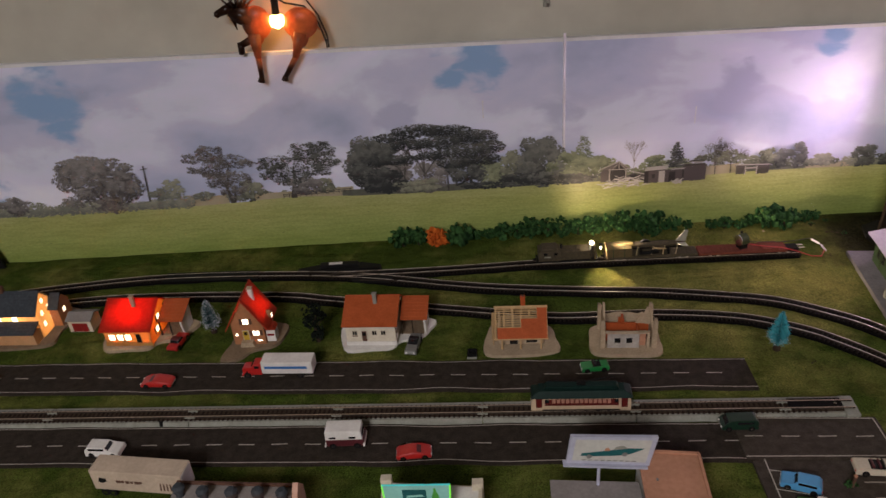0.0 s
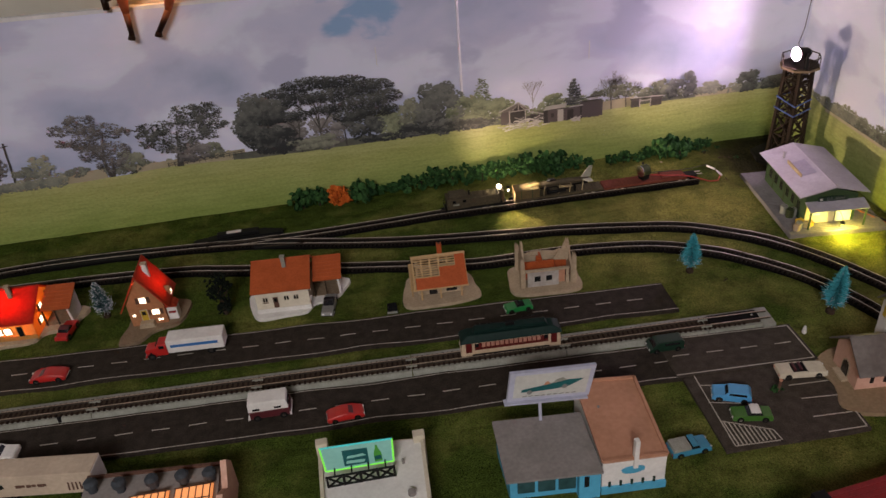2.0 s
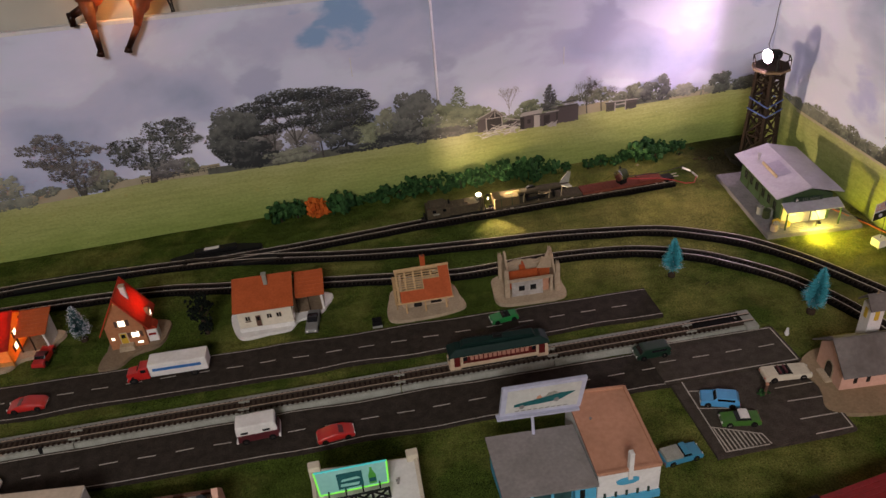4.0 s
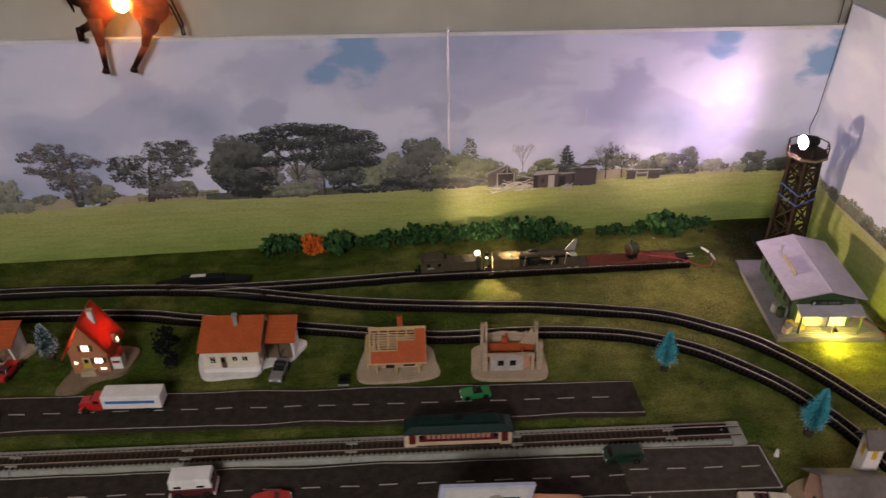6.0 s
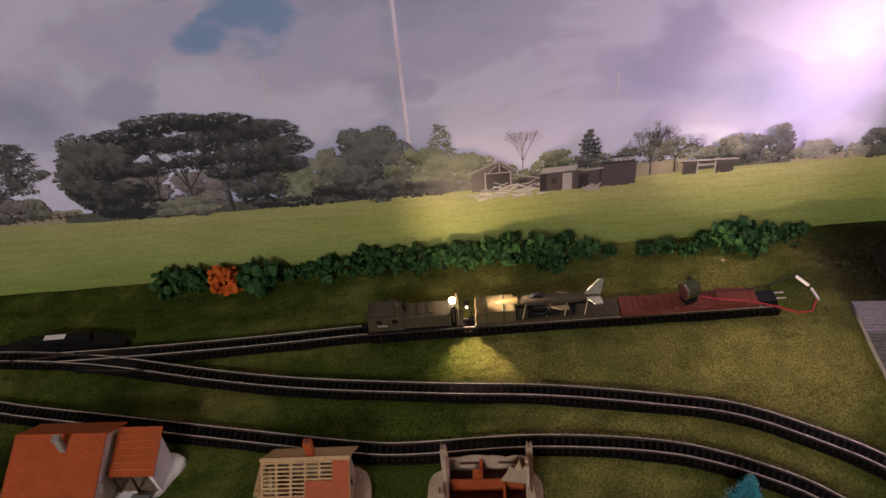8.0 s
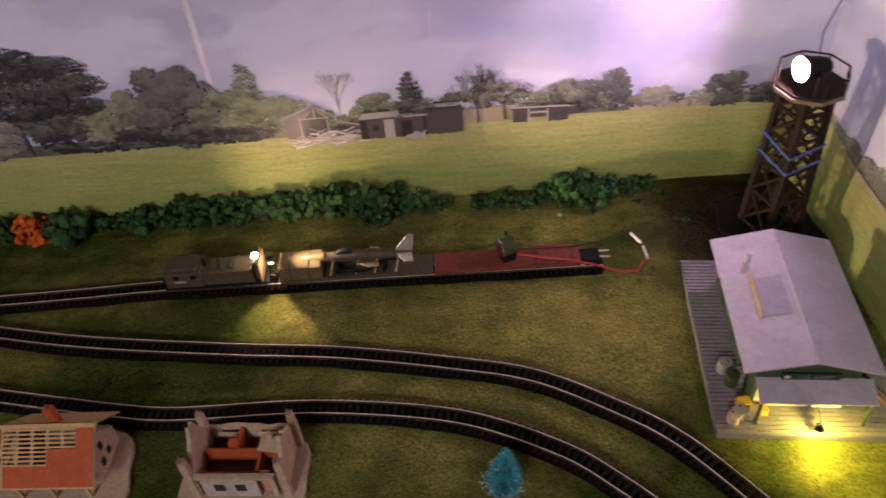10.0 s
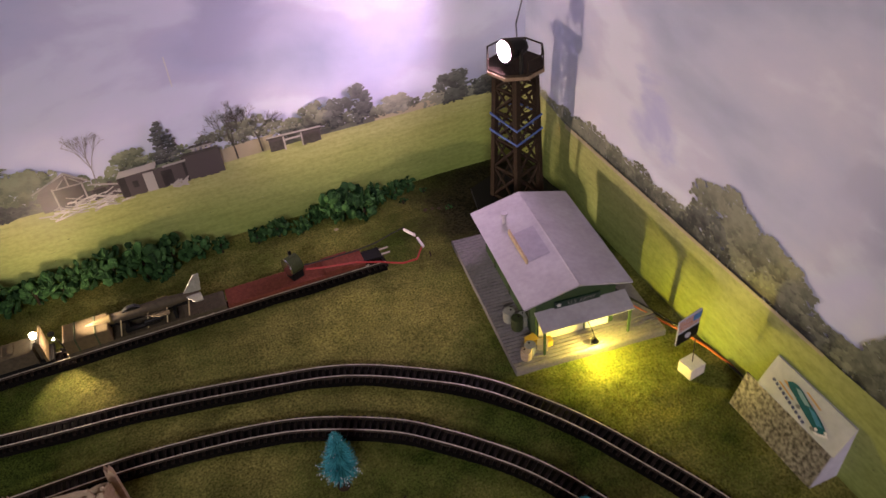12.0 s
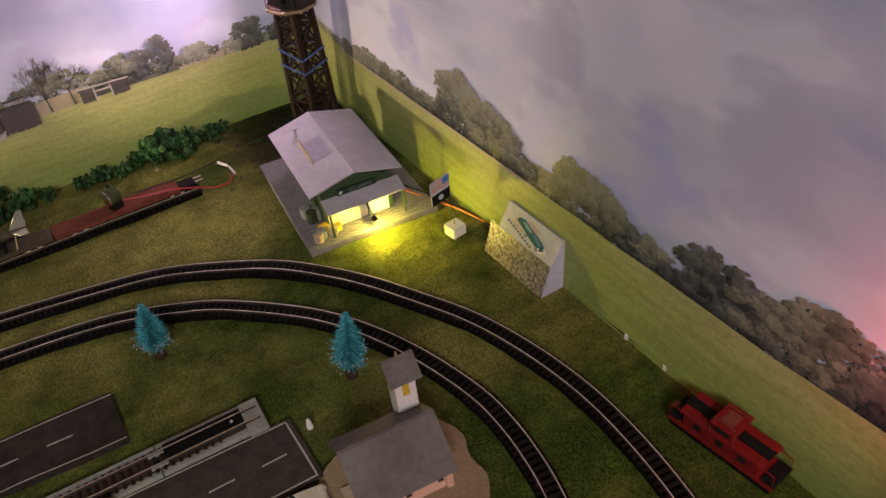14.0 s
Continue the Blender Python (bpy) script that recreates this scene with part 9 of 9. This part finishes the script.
def church():
    ch = thing("church", "pink stucco church with a grey roof and square steeple", "church", (0.4440, 0.5610, 0), -6)
    pad(ch, [(-0.044, -0.034), (-0.012, -0.044), (0.026, -0.040), (0.040, -0.022), (0.037, -0.006), (0.041, 0.010), (0.030, 0.029), (0.014, 0.031), (-0.002, 0.037), (-0.026, 0.033), (-0.044, 0.016), (-0.039, -0.010)], 0.0022, "beige_base")
    x0, x1, y0, y1 = -0.0265, 0.0200, -0.0160, 0.0200
    gable(ch, x0, x1, y0, y1, 0.001, 0.0255, 0.0410, "pink")
    for s in (-1, 1):
        m = (y0 + y1) / 2
        roof_slope(ch, (x0 - 0.0035, m + s * 0.0250, 0.0212), (x1 + 0.0035, m + s * 0.0250, 0.0212), (x0 - 0.0035, m, 0.0422), (x1 + 0.0035, m, 0.0422), 0.0011, "church_roof")
    arch = [(-0.0045, 0.002), (0.0045, 0.002), (0.0045, 0.0120)] + [(0.0045 * math.cos(a), 0.0120 + 0.0060 * math.sin(a)) for a in (0.6, 1.1, 1.57, 2.0, 2.5)] + [(-0.0045, 0.0120)]
    part("arched_door", prism(B(), [(y + 0.002, z) for y, z in arch], x0 - 0.0006, x0 + 0.0002, "x"), "dark_glass", ch, "dark arched doorway")
    part("door_surround", prism(B(), [(y * 1.25 + 0.002, z * 1.06) for y, z in arch], x0 - 0.0003, x0 + 0.0001, "x"), "stone", ch)
    part("round_window", rod(B(), (0.0080, y0 - 0.0006, 0.0180), (0.0080, y0 + 0.0004, 0.0180), 0.0040, 18), "dull_red", ch, "round red window")
    for x in (-0.014, -0.003, 0.0155):
        part("lancet_window", box(B(), x - 0.0016, x + 0.0016, y0 - 0.0004, y0 + 0.0004, 0.0080, 0.0180, 0.0004), "dark_glass", ch)
    part("buttress", box(B(), x1 - 0.002, x1 + 0.002, y0 - 0.0020, y0 + 0.0020, 0.001, 0.0230, 0.0005), "pink", ch)
    part("porch", box(B(), x0 - 0.0060, x0, -0.0060, 0.0100, 0.001, 0.0040, 0.0004), "stone", ch)
    tx, ty, th = 0.0160, 0.0245, 0.0060
    st = part("steeple", box(B(), tx - th, tx + th, ty - th, ty + th, 0.001, 0.0560, 0.0005), "white", ch, "pale square steeple")
    for z in (0.0480,):
        part("belfry_opening", box(B(), tx - th - 0.0004, tx - th + 0.0006, ty - 0.0020, ty + 0.0020, z - 0.006, z + 0.004, 0.0003), "yellow", st)
        part("belfry_opening", box(B(), tx - 0.0020, tx + 0.0020, ty - th - 0.0004, ty - th + 0.0006, z - 0.006, z + 0.004, 0.0003), "yellow", st)
    for s in (-1, 1):
        roof_slope(ch, (tx - th - 0.0030, ty + s * (th + 0.0035), 0.0545), (tx + th + 0.0030, ty + s * (th + 0.0035), 0.0545), (tx - th - 0.0030, ty, 0.0655), (tx + th + 0.0030, ty, 0.0655), 0.0010, "church_roof", "steeple_roof")
    part("finial", rod(B(), (tx, ty, 0.0655), (tx, ty, 0.0700), 0.0010, 8, 0.0004), "beige_base", ch)


def red_barn():
    b = thing("red_building", "dull red roofed building at the layout's front edge", "building", (0.3560, 0.4150, 0), 6)
    gable(b, -0.058, 0.058, -0.030, 0.030, 0.0, 0.0220, 0.0300, "dull_red")
    for s in (-1, 1):
        roof_slope(b, (-0.061, s * 0.034, 0.0215), (0.061, s * 0.034, 0.0215), (-0.061, 0, 0.0315), (0.061, 0, 0.0315), 0.0011, "dull_red", courses=7)
    part("chimney", box(B(), -0.047, -0.037, 0.018, 0.028, 0.020, 0.0380, 0.0006), "black", b)


shop()
bottle_shop()
factory()
church()
red_barn()


# ---- small things ----
def small_things():
    fl = thing("flag_card", "small printed flag card on a wire in a foam block", "flag", (0.5845, 0.7230, 0), 8)
    fl.scale = (0.80, 0.80, 0.95)
    part("block", box(B(), -0.0075, 0.0075, -0.0070, 0.0070, -0.001, 0.0085, 0.0008), "foam", fl, "white foam block")
    part("wire", rod(B(), (0, 0, 0.008), (-0.003, 0, 0.0440), 0.0004, 6), "rail_side", fl)
    part("card", prism(B(), [(-0.0165, 0.0335), (0.0005, 0.0350), (0.0020, 0.0570), (-0.0165, 0.0545)], -0.0006, 0.0004, "y"), "sign_blue", fl)
    for i in range(6):
        z = 0.0455 + i * 0.0016
        part("flag_stripe", prism(B(), [(-0.0160, z), (0.0008, z + 0.0014), (0.0008, z + 0.0021), (-0.0160, z + 0.0007)], -0.0009, -0.0006, "y"), "salmon", fl)
    part("flag_corner", prism(B(), [(-0.0050, 0.0500), (0.0010, 0.0505), (0.0015, 0.0560), (-0.0050, 0.0552)], -0.0012, -0.0009, "y"), "stripe_blue", fl, "blue flag corner")
    part("dark_field", prism(B(), [(-0.0165, 0.0336), (0.0004, 0.0351), (0.0010, 0.0445), (-0.0162, 0.0430)], -0.0012, -0.0006, "y"), "black", fl, "black lower flag")
    part("pale_emblem", rod(B(), (-0.0080, -0.0012, 0.0392), (-0.0080, -0.0015, 0.0392), 0.0024, 12), "sign_blue", fl)

    lean = Matrix.Translation((-0.0120, 0, 0.0465)) @ Matrix.Diagonal((1.2, 1, 0.95, 1)) @ Matrix.Translation((0.00725, 0, -0.045))
    for ob in fl.children:
        if ob.name.split(".")[0] not in ("block", "wire"):
            ob.matrix_basis = lean

    sb = thing("display_stand", "foil-fronted display box with a slanted car poster", "display", (0.6020, 0.6555, 0), 0)
    prof = [(-0.0115, -0.001), (0.0100, -0.001), (0.0100, 0.0380), (0.0070, 0.0400), (-0.0035, 0.0225)]
    part("box", prism(B(), prof, -0.0280, 0.0290, "y"), "sign_blue", sb)
    part("foil", prism(B(), [(-0.0125, -0.0005), (-0.0115, -0.001), (-0.0035, 0.0225), (-0.0045, 0.0233)], -0.0278, 0.0370, "y"), "foil", sb, "crinkled silver foil front")
    part("poster", prism(B(), [(-0.0043, 0.0229), (-0.0036, 0.0225), (0.0069, 0.0400), (0.0062, 0.0404)], -0.0290, 0.0285, "y"), "sign_white", sb, "white poster sheet")

    def on_poster(u, v, lift):
        p = Vector((-0.0043, 0, 0.0229)).lerp(Vector((0.0062, 0, 0.0404)), v)
        return Vector((p.x - 0.0009 * lift, 0.0285 - u * 0.0575, p.z + 0.0004 * lift))

    def print_on(name, pts, m, lift=0.4):
        bm = B()
        bm.faces.new([bm.verts.new(on_poster(u, v, lift)) for u, v in pts])
        part(name, bm, m, sb)
    for u, v, w, h in ((0.20, 0.60, 0.30, 0.05), (0.30, 0.72, 0.26, 0.06), (0.16, 0.48, 0.22, 0.04), (0.44, 0.80, 0.20, 0.04)):
        print_on("printed_streak", [(u, v), (u + w, v - w * 0.55), (u + w + 0.02, v - w * 0.55 + h), (u + 0.02, v + h)], "print_amber", 0.35)
    print_on("printed_car", [(0.24, 0.66), (0.28, 0.76), (0.35, 0.79), (0.43, 0.75), (0.52, 0.66), (0.62, 0.60), (0.72, 0.51), (0.80, 0.41), (0.83, 0.30), (0.80, 0.21), (0.72, 0.20), (0.61, 0.29), (0.50, 0.38), (0.38, 0.50), (0.29, 0.57)], "sign_teal", 0.6)
    print_on("printed_car_roof", [(0.34, 0.70), (0.40, 0.74), (0.50, 0.65), (0.56, 0.58), (0.51, 0.53), (0.42, 0.60)], "print_mist", 0.8)
    print_on("printed_bonnet", [(0.55, 0.55), (0.62, 0.57), (0.77, 0.40), (0.71, 0.34)], "cyan_deep", 0.8)
    for u, v in ((0.47, 0.36), (0.70, 0.19)):
        print_on("printed_wheel", [(u + 0.030 * math.cos(k * 0.785), v + 0.055 * math.sin(k * 0.785)) for k in range(8)], "grey_car", 0.9)
    for u, v in ((0.73, 0.26), (0.82, 0.36)):
        print_on("printed_headlamp", [(u + 0.020 * math.cos(k * 0.785), v + 0.040 * math.sin(k * 0.785)) for k in range(8)], "white", 1.0)
    print_on("printed_bumper", [(0.70, 0.15), (0.76, 0.13), (0.87, 0.30), (0.84, 0.34), (0.76, 0.20)], "white", 0.9)
    for k in range(10):
        u = 0.10 + k * 0.052
        print_on("lettering_bar", [(u, 0.40 - k * 0.034), (u + 0.034, 0.378 - k * 0.034), (u + 0.044, 0.458 - k * 0.034), (u + 0.010, 0.48 - k * 0.034)], "print_slate")

    ow = thing("orange_wire", "orange wire along the foot of the side backdrop", "wire")
    part("strand", tube(B(), [(0.576, 0.803, 0.0040), (0.582, 0.790, 0.0025), (0.590, 0.772, 0.0020), (0.597, 0.756, 0.0018), (0.604, 0.735, 0.0016), (0.609, 0.712, 0.0014), (0.610, 0.690, 0.0012)], 0.0008, 6), "orange_wire", ow)
    bw = thing("black_wire", "black wire along the foot of the side backdrop", "wire")
    part("strand", tube(B(), [(0.580, 0.806, 0.0040), (0.588, 0.788, 0.0022), (0.596, 0.768, 0.0016), (0.606, 0.735, 0.0012), (0.611, 0.690, 0.0010), (0.611, 0.640, 0.0010), (0.6095, 0.57, 0.0012), (0.611, 0.50, 0.0012)], 0.0011, 6), "cable", bw)
    for x, y in ((0.6095, 0.5660), (0.6100, 0.5340)):
        solid("cable_clip", box(B(), -0.0016, 0.0014, -0.0014, 0.0014, -0.001, 0.0030, 0.0004), "foam", "small white cable clip at the backdrop's foot", "clip", (x, y, 0), 15, "cable clips")

    cb = thing("caboose", "dull red toy caboose on its side tracks by the wall", "railway car", (0.5950, 0.4750, 0), 96)
    cb.scale = (0.76, 1.0, 1.02)
    part("frame", box(B(), -0.042, 0.042, -0.0090, 0.0090, 0.0030, 0.0060, 0.0005), "caboose_red", cb)
    part("body", box(B(), -0.030, 0.030, -0.0085, 0.0085, 0.0060, 0.0150, 0.0008), "caboose_red", cb)
    part("roof", shaped([(-0.033, 0.0148), (0.033, 0.0148), (0.033, 0.0165), (-0.033, 0.0165)], 0.0190, 0.0008), "caboose_red", cb)
    part("cupola", box(B(), -0.0080, 0.0080, -0.0080, 0.0080, 0.0162, 0.0225, 0.0008), "caboose_red", cb)
    part("cupola_roof", box(B(), -0.0095, 0.0095, -0.0090, 0.0090, 0.0222, 0.0236, 0.0006), "caboose_red", cb)
    part("roof_hatch", box(B(), -0.0050, 0.0050, -0.0045, 0.0045, 0.0236, 0.0240), "rust", cb)
    part("running_board", box(B(), -0.033, 0.033, -0.0030, 0.0030, 0.0164, 0.0176), "black", cb)
    # black slab stands for the shadow under the caboose
    part("under_shade", box(B(), -0.040, 0.040, -0.0080, 0.0080, -0.001, 0.0012), "bed", cb)
    for q in (-1, 1):
        part("cupola_rail", tube(B(), [(-0.009, q * 0.0085, 0.0165), (-0.009, q * 0.0060, 0.0245), (0.009, q * 0.0060, 0.0245), (0.009, q * 0.0085, 0.0165)], 0.0004, 5), "rust", cb)
        part("cupola_window", box(B(), -0.0055, 0.0055, q * 0.0081 - 0.0003, q * 0.0081 + 0.0003, 0.0185, 0.0215), "dark_glass", cb)
    part("brake_wheel", rod(B(), (0.0405, 0.0030, 0.0100), (0.0405, 0.0030, 0.0110), 0.0024, 12), "rust", cb)
    for s in (-1, 1):
        part("end_platform", box(B(), s * 0.0380 - 0.0050, s * 0.0380 + 0.0050, -0.0085, 0.0085, 0.0060, 0.0070), "black", cb)
        for y in (-0.0080, 0.0080):
            part("hand_rail", tube(B(), [(s * 0.0415, y, 0.0065), (s * 0.0415, y, 0.0140), (s * 0.0330, y, 0.0150)], 0.0004, 5), "caboose_red", cb)
        for x in (-0.018, 0.0, 0.018):
            part("window", box(B(), x - 0.0026, x + 0.0026, s * 0.0086 - 0.0003, s * 0.0086 + 0.0003, 0.0090, 0.0130), "dark_glass", cb)
    flat_wheels(cb, (-0.026, 0.026))

    sn = thing("snow_figure", "tiny white snow figure on the turf", "figure", (0.4172, 0.6240, 0), 0)
    sn.scale = (0.66, 0.66, 0.70)
    bm = B()
    for z, r in ((0.0022, 0.0034), (0.0068, 0.0026), (0.0102, 0.0018)):
        ball(bm, (0, 0, z), r, 2)
    part("body", bm, "white", sn, smooth=True)
    pl = thing("shrub", "tiny shrub with a stalk in the parking lot", "shrub", (0.3570, 0.5615, 0.0012), 0)
    bm = B()
    clump(bm, (0, 0, 0.0020), 0.0055, 46, 0.0011, 0.5)
    part("foliage", bm, "bush", pl)
    part("stalk", rod(B(), (0.001, 0, 0.0), (0.0015, 0, 0.0105), 0.0012, 8), "brick", pl)
    part("stalk_head", ball(B(), (0.0015, 0, 0.0118), 0.0015, 2), "salmon", pl)
    bx = thing("small_bin", "tiny open black bin with a pale rim on the turf", "bin", (0.0575, 0.7520, 0), -3)
    for name, a in (("side", (-0.0048, -0.0038, -0.0042, 0.0042)), ("side", (0.0038, 0.0048, -0.0042, 0.0042)), ("side", (-0.0038, 0.0038, -0.0042, -0.0034)), ("side", (-0.0038, 0.0038, 0.0034, 0.0042))):
        part(name, box(B(), *a, -0.001, 0.0062), "black", bx)
    part("rim", box(B(), -0.0050, 0.0050, -0.0052, -0.0043, 0.0000, 0.0022, 0.0002), "concrete", bx, "pale front rim")
    part("bottom", box(B(), -0.0038, 0.0038, -0.0034, 0.0034, -0.001, 0.0010), "black", bx)
    for i, (x, y, s) in enumerate(((0.4255, 0.9690, 0.0016), (0.4990, 0.9590, 0.0018), (0.5050, 0.9580, 0.0014), (0.5100, 0.9555, 0.0014), (0.5180, 0.9000, 0.0012))):
        solid("pebble", ball(B(), (0, 0, 0), s, 1, (1.3, 1, 0.6)), "stone" if i == 0 else "ballast", "tiny pale crumb of foam lying on the turf", "crumb", (x, y, 0.0004), i * 40, "foam crumbs")
    for i, (x, y) in enumerate(((0.388, 0.715), (0.482, 0.905), (0.437, 0.590))):
        solid("twig", rod(B(), (-0.003, 0, 0), (0.003, 0.0008, 0), 0.0005, 5), "bark", "tiny dark twig lying on the turf", "twig", (x, y, 0.0004), i * 50 + 20, "twigs")
    bd = thing("leaning_board", "black-framed white card leaning at the backdrop", "card", (-0.5760, 0.9900, 0), 0)
    part("card", prism(B(), [(-0.040, -0.001), (0.008, -0.001), (-0.012, 0.075), (-0.040, 0.075)], 0.0, 0.0015, "y"), "paper_white", bd)
    part("frame", prism(B(), [(0.004, -0.001), (0.012, -0.001), (-0.008, 0.080), (-0.013, 0.080)], -0.002, 0.002, "y"), "black", bd)
    rl = thing("red_lamp", "small red lamp on a post beside the backdrop", "lamp", (0.5960, 0.3800, -0.015), 0)
    part("post", rod(B(), (0, 0, 0.014), (0, 0, 0.1190), 0.0014, 8), "black", rl)
    part("socket", rod(B(), (0, 0, 0.1160), (0, 0, 0.1195), 0.0034, 12), "black", rl)


def figurine():
    """A hoofed animal ornament, one plain shape, hung before the backdrop's top edge."""
    bm = B()
    P = lambda x, y, z: (-0.138 + x, 0.9955 + y * 0.8, z - 0.008)
    ball(bm, P(-0.026, 0, 0.303), 0.0160, 3, (1.05, 0.50, 1.20))
    ball(bm, P(-0.029, 0, 0.292), 0.0105, 3, (0.9, 0.6, 1.5))
    ball(bm, P(0.023, 0, 0.299), 0.0172, 3, (1.15, 0.48, 1.05))
    ball(bm, P(0.020, 0, 0.287), 0.0110, 3, (0.95, 0.6, 1.4))
    rod(bm, P(-0.028, 0.006, 0.306), P(0.022, 0.006, 0.303), 0.0036, 10)
    ball(bm, P(-0.040, 0, 0.313), 0.0105, 3, (1.2, 0.60, 1.1))
    rod(bm, P(-0.030, 0, 0.306), P(-0.054, 0, 0.318), 0.0085, 12, 0.0060)
    rod(bm, P(-0.050, 0, 0.322), P(-0.068, 0, 0.316), 0.0064, 12, 0.0036)
    ball(bm, P(-0.068, 0, 0.3155), 0.0042, 2)
    rod(bm, P(-0.052, 0, 0.314), P(-0.0495, 0, 0.297), 0.0036, 8, 0.0006)
    for y, (xa, za, xb, zb, xc, zc) in ((-0.004, (-0.030, 0.292, -0.031, 0.264, -0.0315, 0.240)), (-0.004, (0.022, 0.290, 0.0120, 0.262, -0.0035, 0.240))):
        rod(bm, P(xa, y, za), P(xb, y, zb), 0.0080, 12, 0.0036)
        rod(bm, P(xb, y, zb), P(xc, y, zc), 0.0034, 10, 0.0028)
        rod(bm, P(xc - 0.0015, y, zc - 0.004), P(xc, y, zc + 0.001), 0.0042, 10, 0.0030)
    rod(bm, P(-0.034, 0.004, 0.285), P(-0.050, 0.004, 0.278), 0.0048, 10, 0.0036)
    rod(bm, P(-0.050, 0.004, 0.281), P(-0.0505, 0.004, 0.268), 0.0038, 10, 0.0036)
    for s in (-1, 1):
        for k in range(5):
            rod(bm, P(-0.050 + k * 0.004, s * 0.004, 0.322), P(-0.058 + k * 0.010, s * 0.016, 0.335 + 0.002 * (k % 2)), 0.0018, 6, 0.0006)
    rod(bm, P(0.036, 0, 0.302), P(0.044, 0, 0.290), 0.0022, 8, 0.0008)
    solid("animal_figurine", bm, "figurine", "brown hoofed animal ornament hung before the backdrop's top", "ornament", smooth=True)
    bl = thing("string_light", "glowing orange bulb hanging in a black socket", "lamp", (-0.140, 0.9935, -0.005), 0)
    part("socket", rod(B(), (0, 0, 0.3070), (0.001, 0, 0.3300), 0.0042, 14, 0.0040), "black", bl)
    part("bulb", lathe(B(), [(0.0035, 0.3085), (0.0072, 0.3060), (0.0086, 0.3010), (0.0070, 0.2960), (0.0014, 0.2925)], 18), "bulb_glass", bl, "glowing orange glass bulb", smooth=True)
    part("hook", tube(B(), [(0.001, 0, 0.330), (0.001, 0.010, 0.342), (0.001, 0.024, 0.348), (0.001, 0.039, 0.350)], 0.0012, 6), "cable", bl)
    for k, pts in enumerate((((0.001, -0.003, 0.329), (0.014, -0.010, 0.322), (0.030, 0.0130, 0.312), (0.043, 0.0150, 0.292), (0.048, 0.0180, 0.270), (0.048, 0.0190, 0.262)), ((0.001, 0.000, 0.346), (0.020, 0.002, 0.338), (0.034, 0.0130, 0.318), (0.044, 0.0150, 0.300), (0.050, 0.0180, 0.276), (0.050, 0.0200, 0.262)))):
        part("flex", tube(B(), pts, 0.0011, 6), "cable", bl)
    hk = thing("wall_hook", "small pale hook on the cream wall", "hook", (0.1640, 1.030, 0.2850), 0)
    part("plate", box(B(), -0.004, 0.004, -0.003, 0.0, -0.004, 0.008, 0.0008), "concrete", hk)
    part("prong", tube(B(), [(0, -0.002, 0.002), (0, -0.010, 0.0), (0, -0.013, 0.004)], 0.0012, 6), "concrete", hk)


small_things()
figurine()


# ---- turf ----
def turf():
    """Loose turf: tufts of leaning blades all over the mat, away from roads, tracks and plates."""
    r = np.random.RandomState(11)
    n = 90000
    x, y = r.uniform(LEFT_X + 0.01, RIGHT_X - 0.008, n), r.uniform(FRONT_Y + 0.01, BACK_Y - 0.002, n)
    keep = np.ones(n, bool)
    for pts, half in ((OUTER, 0.0088), (INNER, 0.0088), (SIDING, 0.0088)):
        path = np.array([p[:2] for p, _ in spline(pts, 0.006)])
        for p in path:
            keep &= (x - p[0]) ** 2 + (y - p[1]) ** 2 > half * half
    for top, bot, end in ((A_TOP, A_BOT, 0.327), (B_TOP, B_BOT, 0.300)):
        hi = top[0][1] + (top[1][1] - top[0][1]) * (x - top[0][0]) / (top[1][0] - top[0][0])
        lo = bot[0][1] + (bot[1][1] - bot[0][1]) * (x - bot[0][0]) / (bot[1][0] - bot[0][0])
        keep &= ~((y > lo - 0.004) & (y < hi + 0.004) & (x < end))
    mid = TRAM_A.y + (TRAM_B.y - TRAM_A.y) * (x - TRAM_A.x) / (TRAM_B.x - TRAM_A.x)
    keep &= ~((abs(y - mid) < 0.0135) & (x < 0.4))
    keep &= ~((x > 0.284) & (x < 0.412) & (y > 0.507) & (y < 0.646))
    x, y = x[keep], y[keep]
    n = len(x)
    z = np.array([hill(a, b) for a, b in zip(x, y)])
    h, w, a = r.uniform(0.0007, 0.0020, n), r.uniform(0.0003, 0.0008, n), r.uniform(0, 6.283, n)
    lean = r.uniform(-0.0008, 0.0008, (n, 2))
    co = np.zeros((n, 4, 3))
    for k in range(3):
        co[:, k, 0], co[:, k, 1], co[:, k, 2] = x + w * np.cos(a + k * 2.094), y + w * np.sin(a + k * 2.094), z - 0.0002
    co[:, 3, 0], co[:, 3, 1], co[:, 3, 2] = x + lean[:, 0], y + lean[:, 1], z + h
    base = np.arange(n)[:, None, None] * 4
    faces = (base + np.array([[0, 1, 3], [1, 2, 3], [2, 0, 3]])).reshape(-1, 3)
    me = bpy.data.meshes.new("grass")
    me.from_pydata(co.reshape(-1, 3).tolist(), [], faces.tolist())
    me.materials.append(turf_mat())
    tagged(new("grass", me), "short green and straw-coloured model turf", "grass", kind="stuff")


def turf_mat():
    m = M["grass"].copy()
    m.name = "turf_blades"
    return m


turf()
lay_ties()
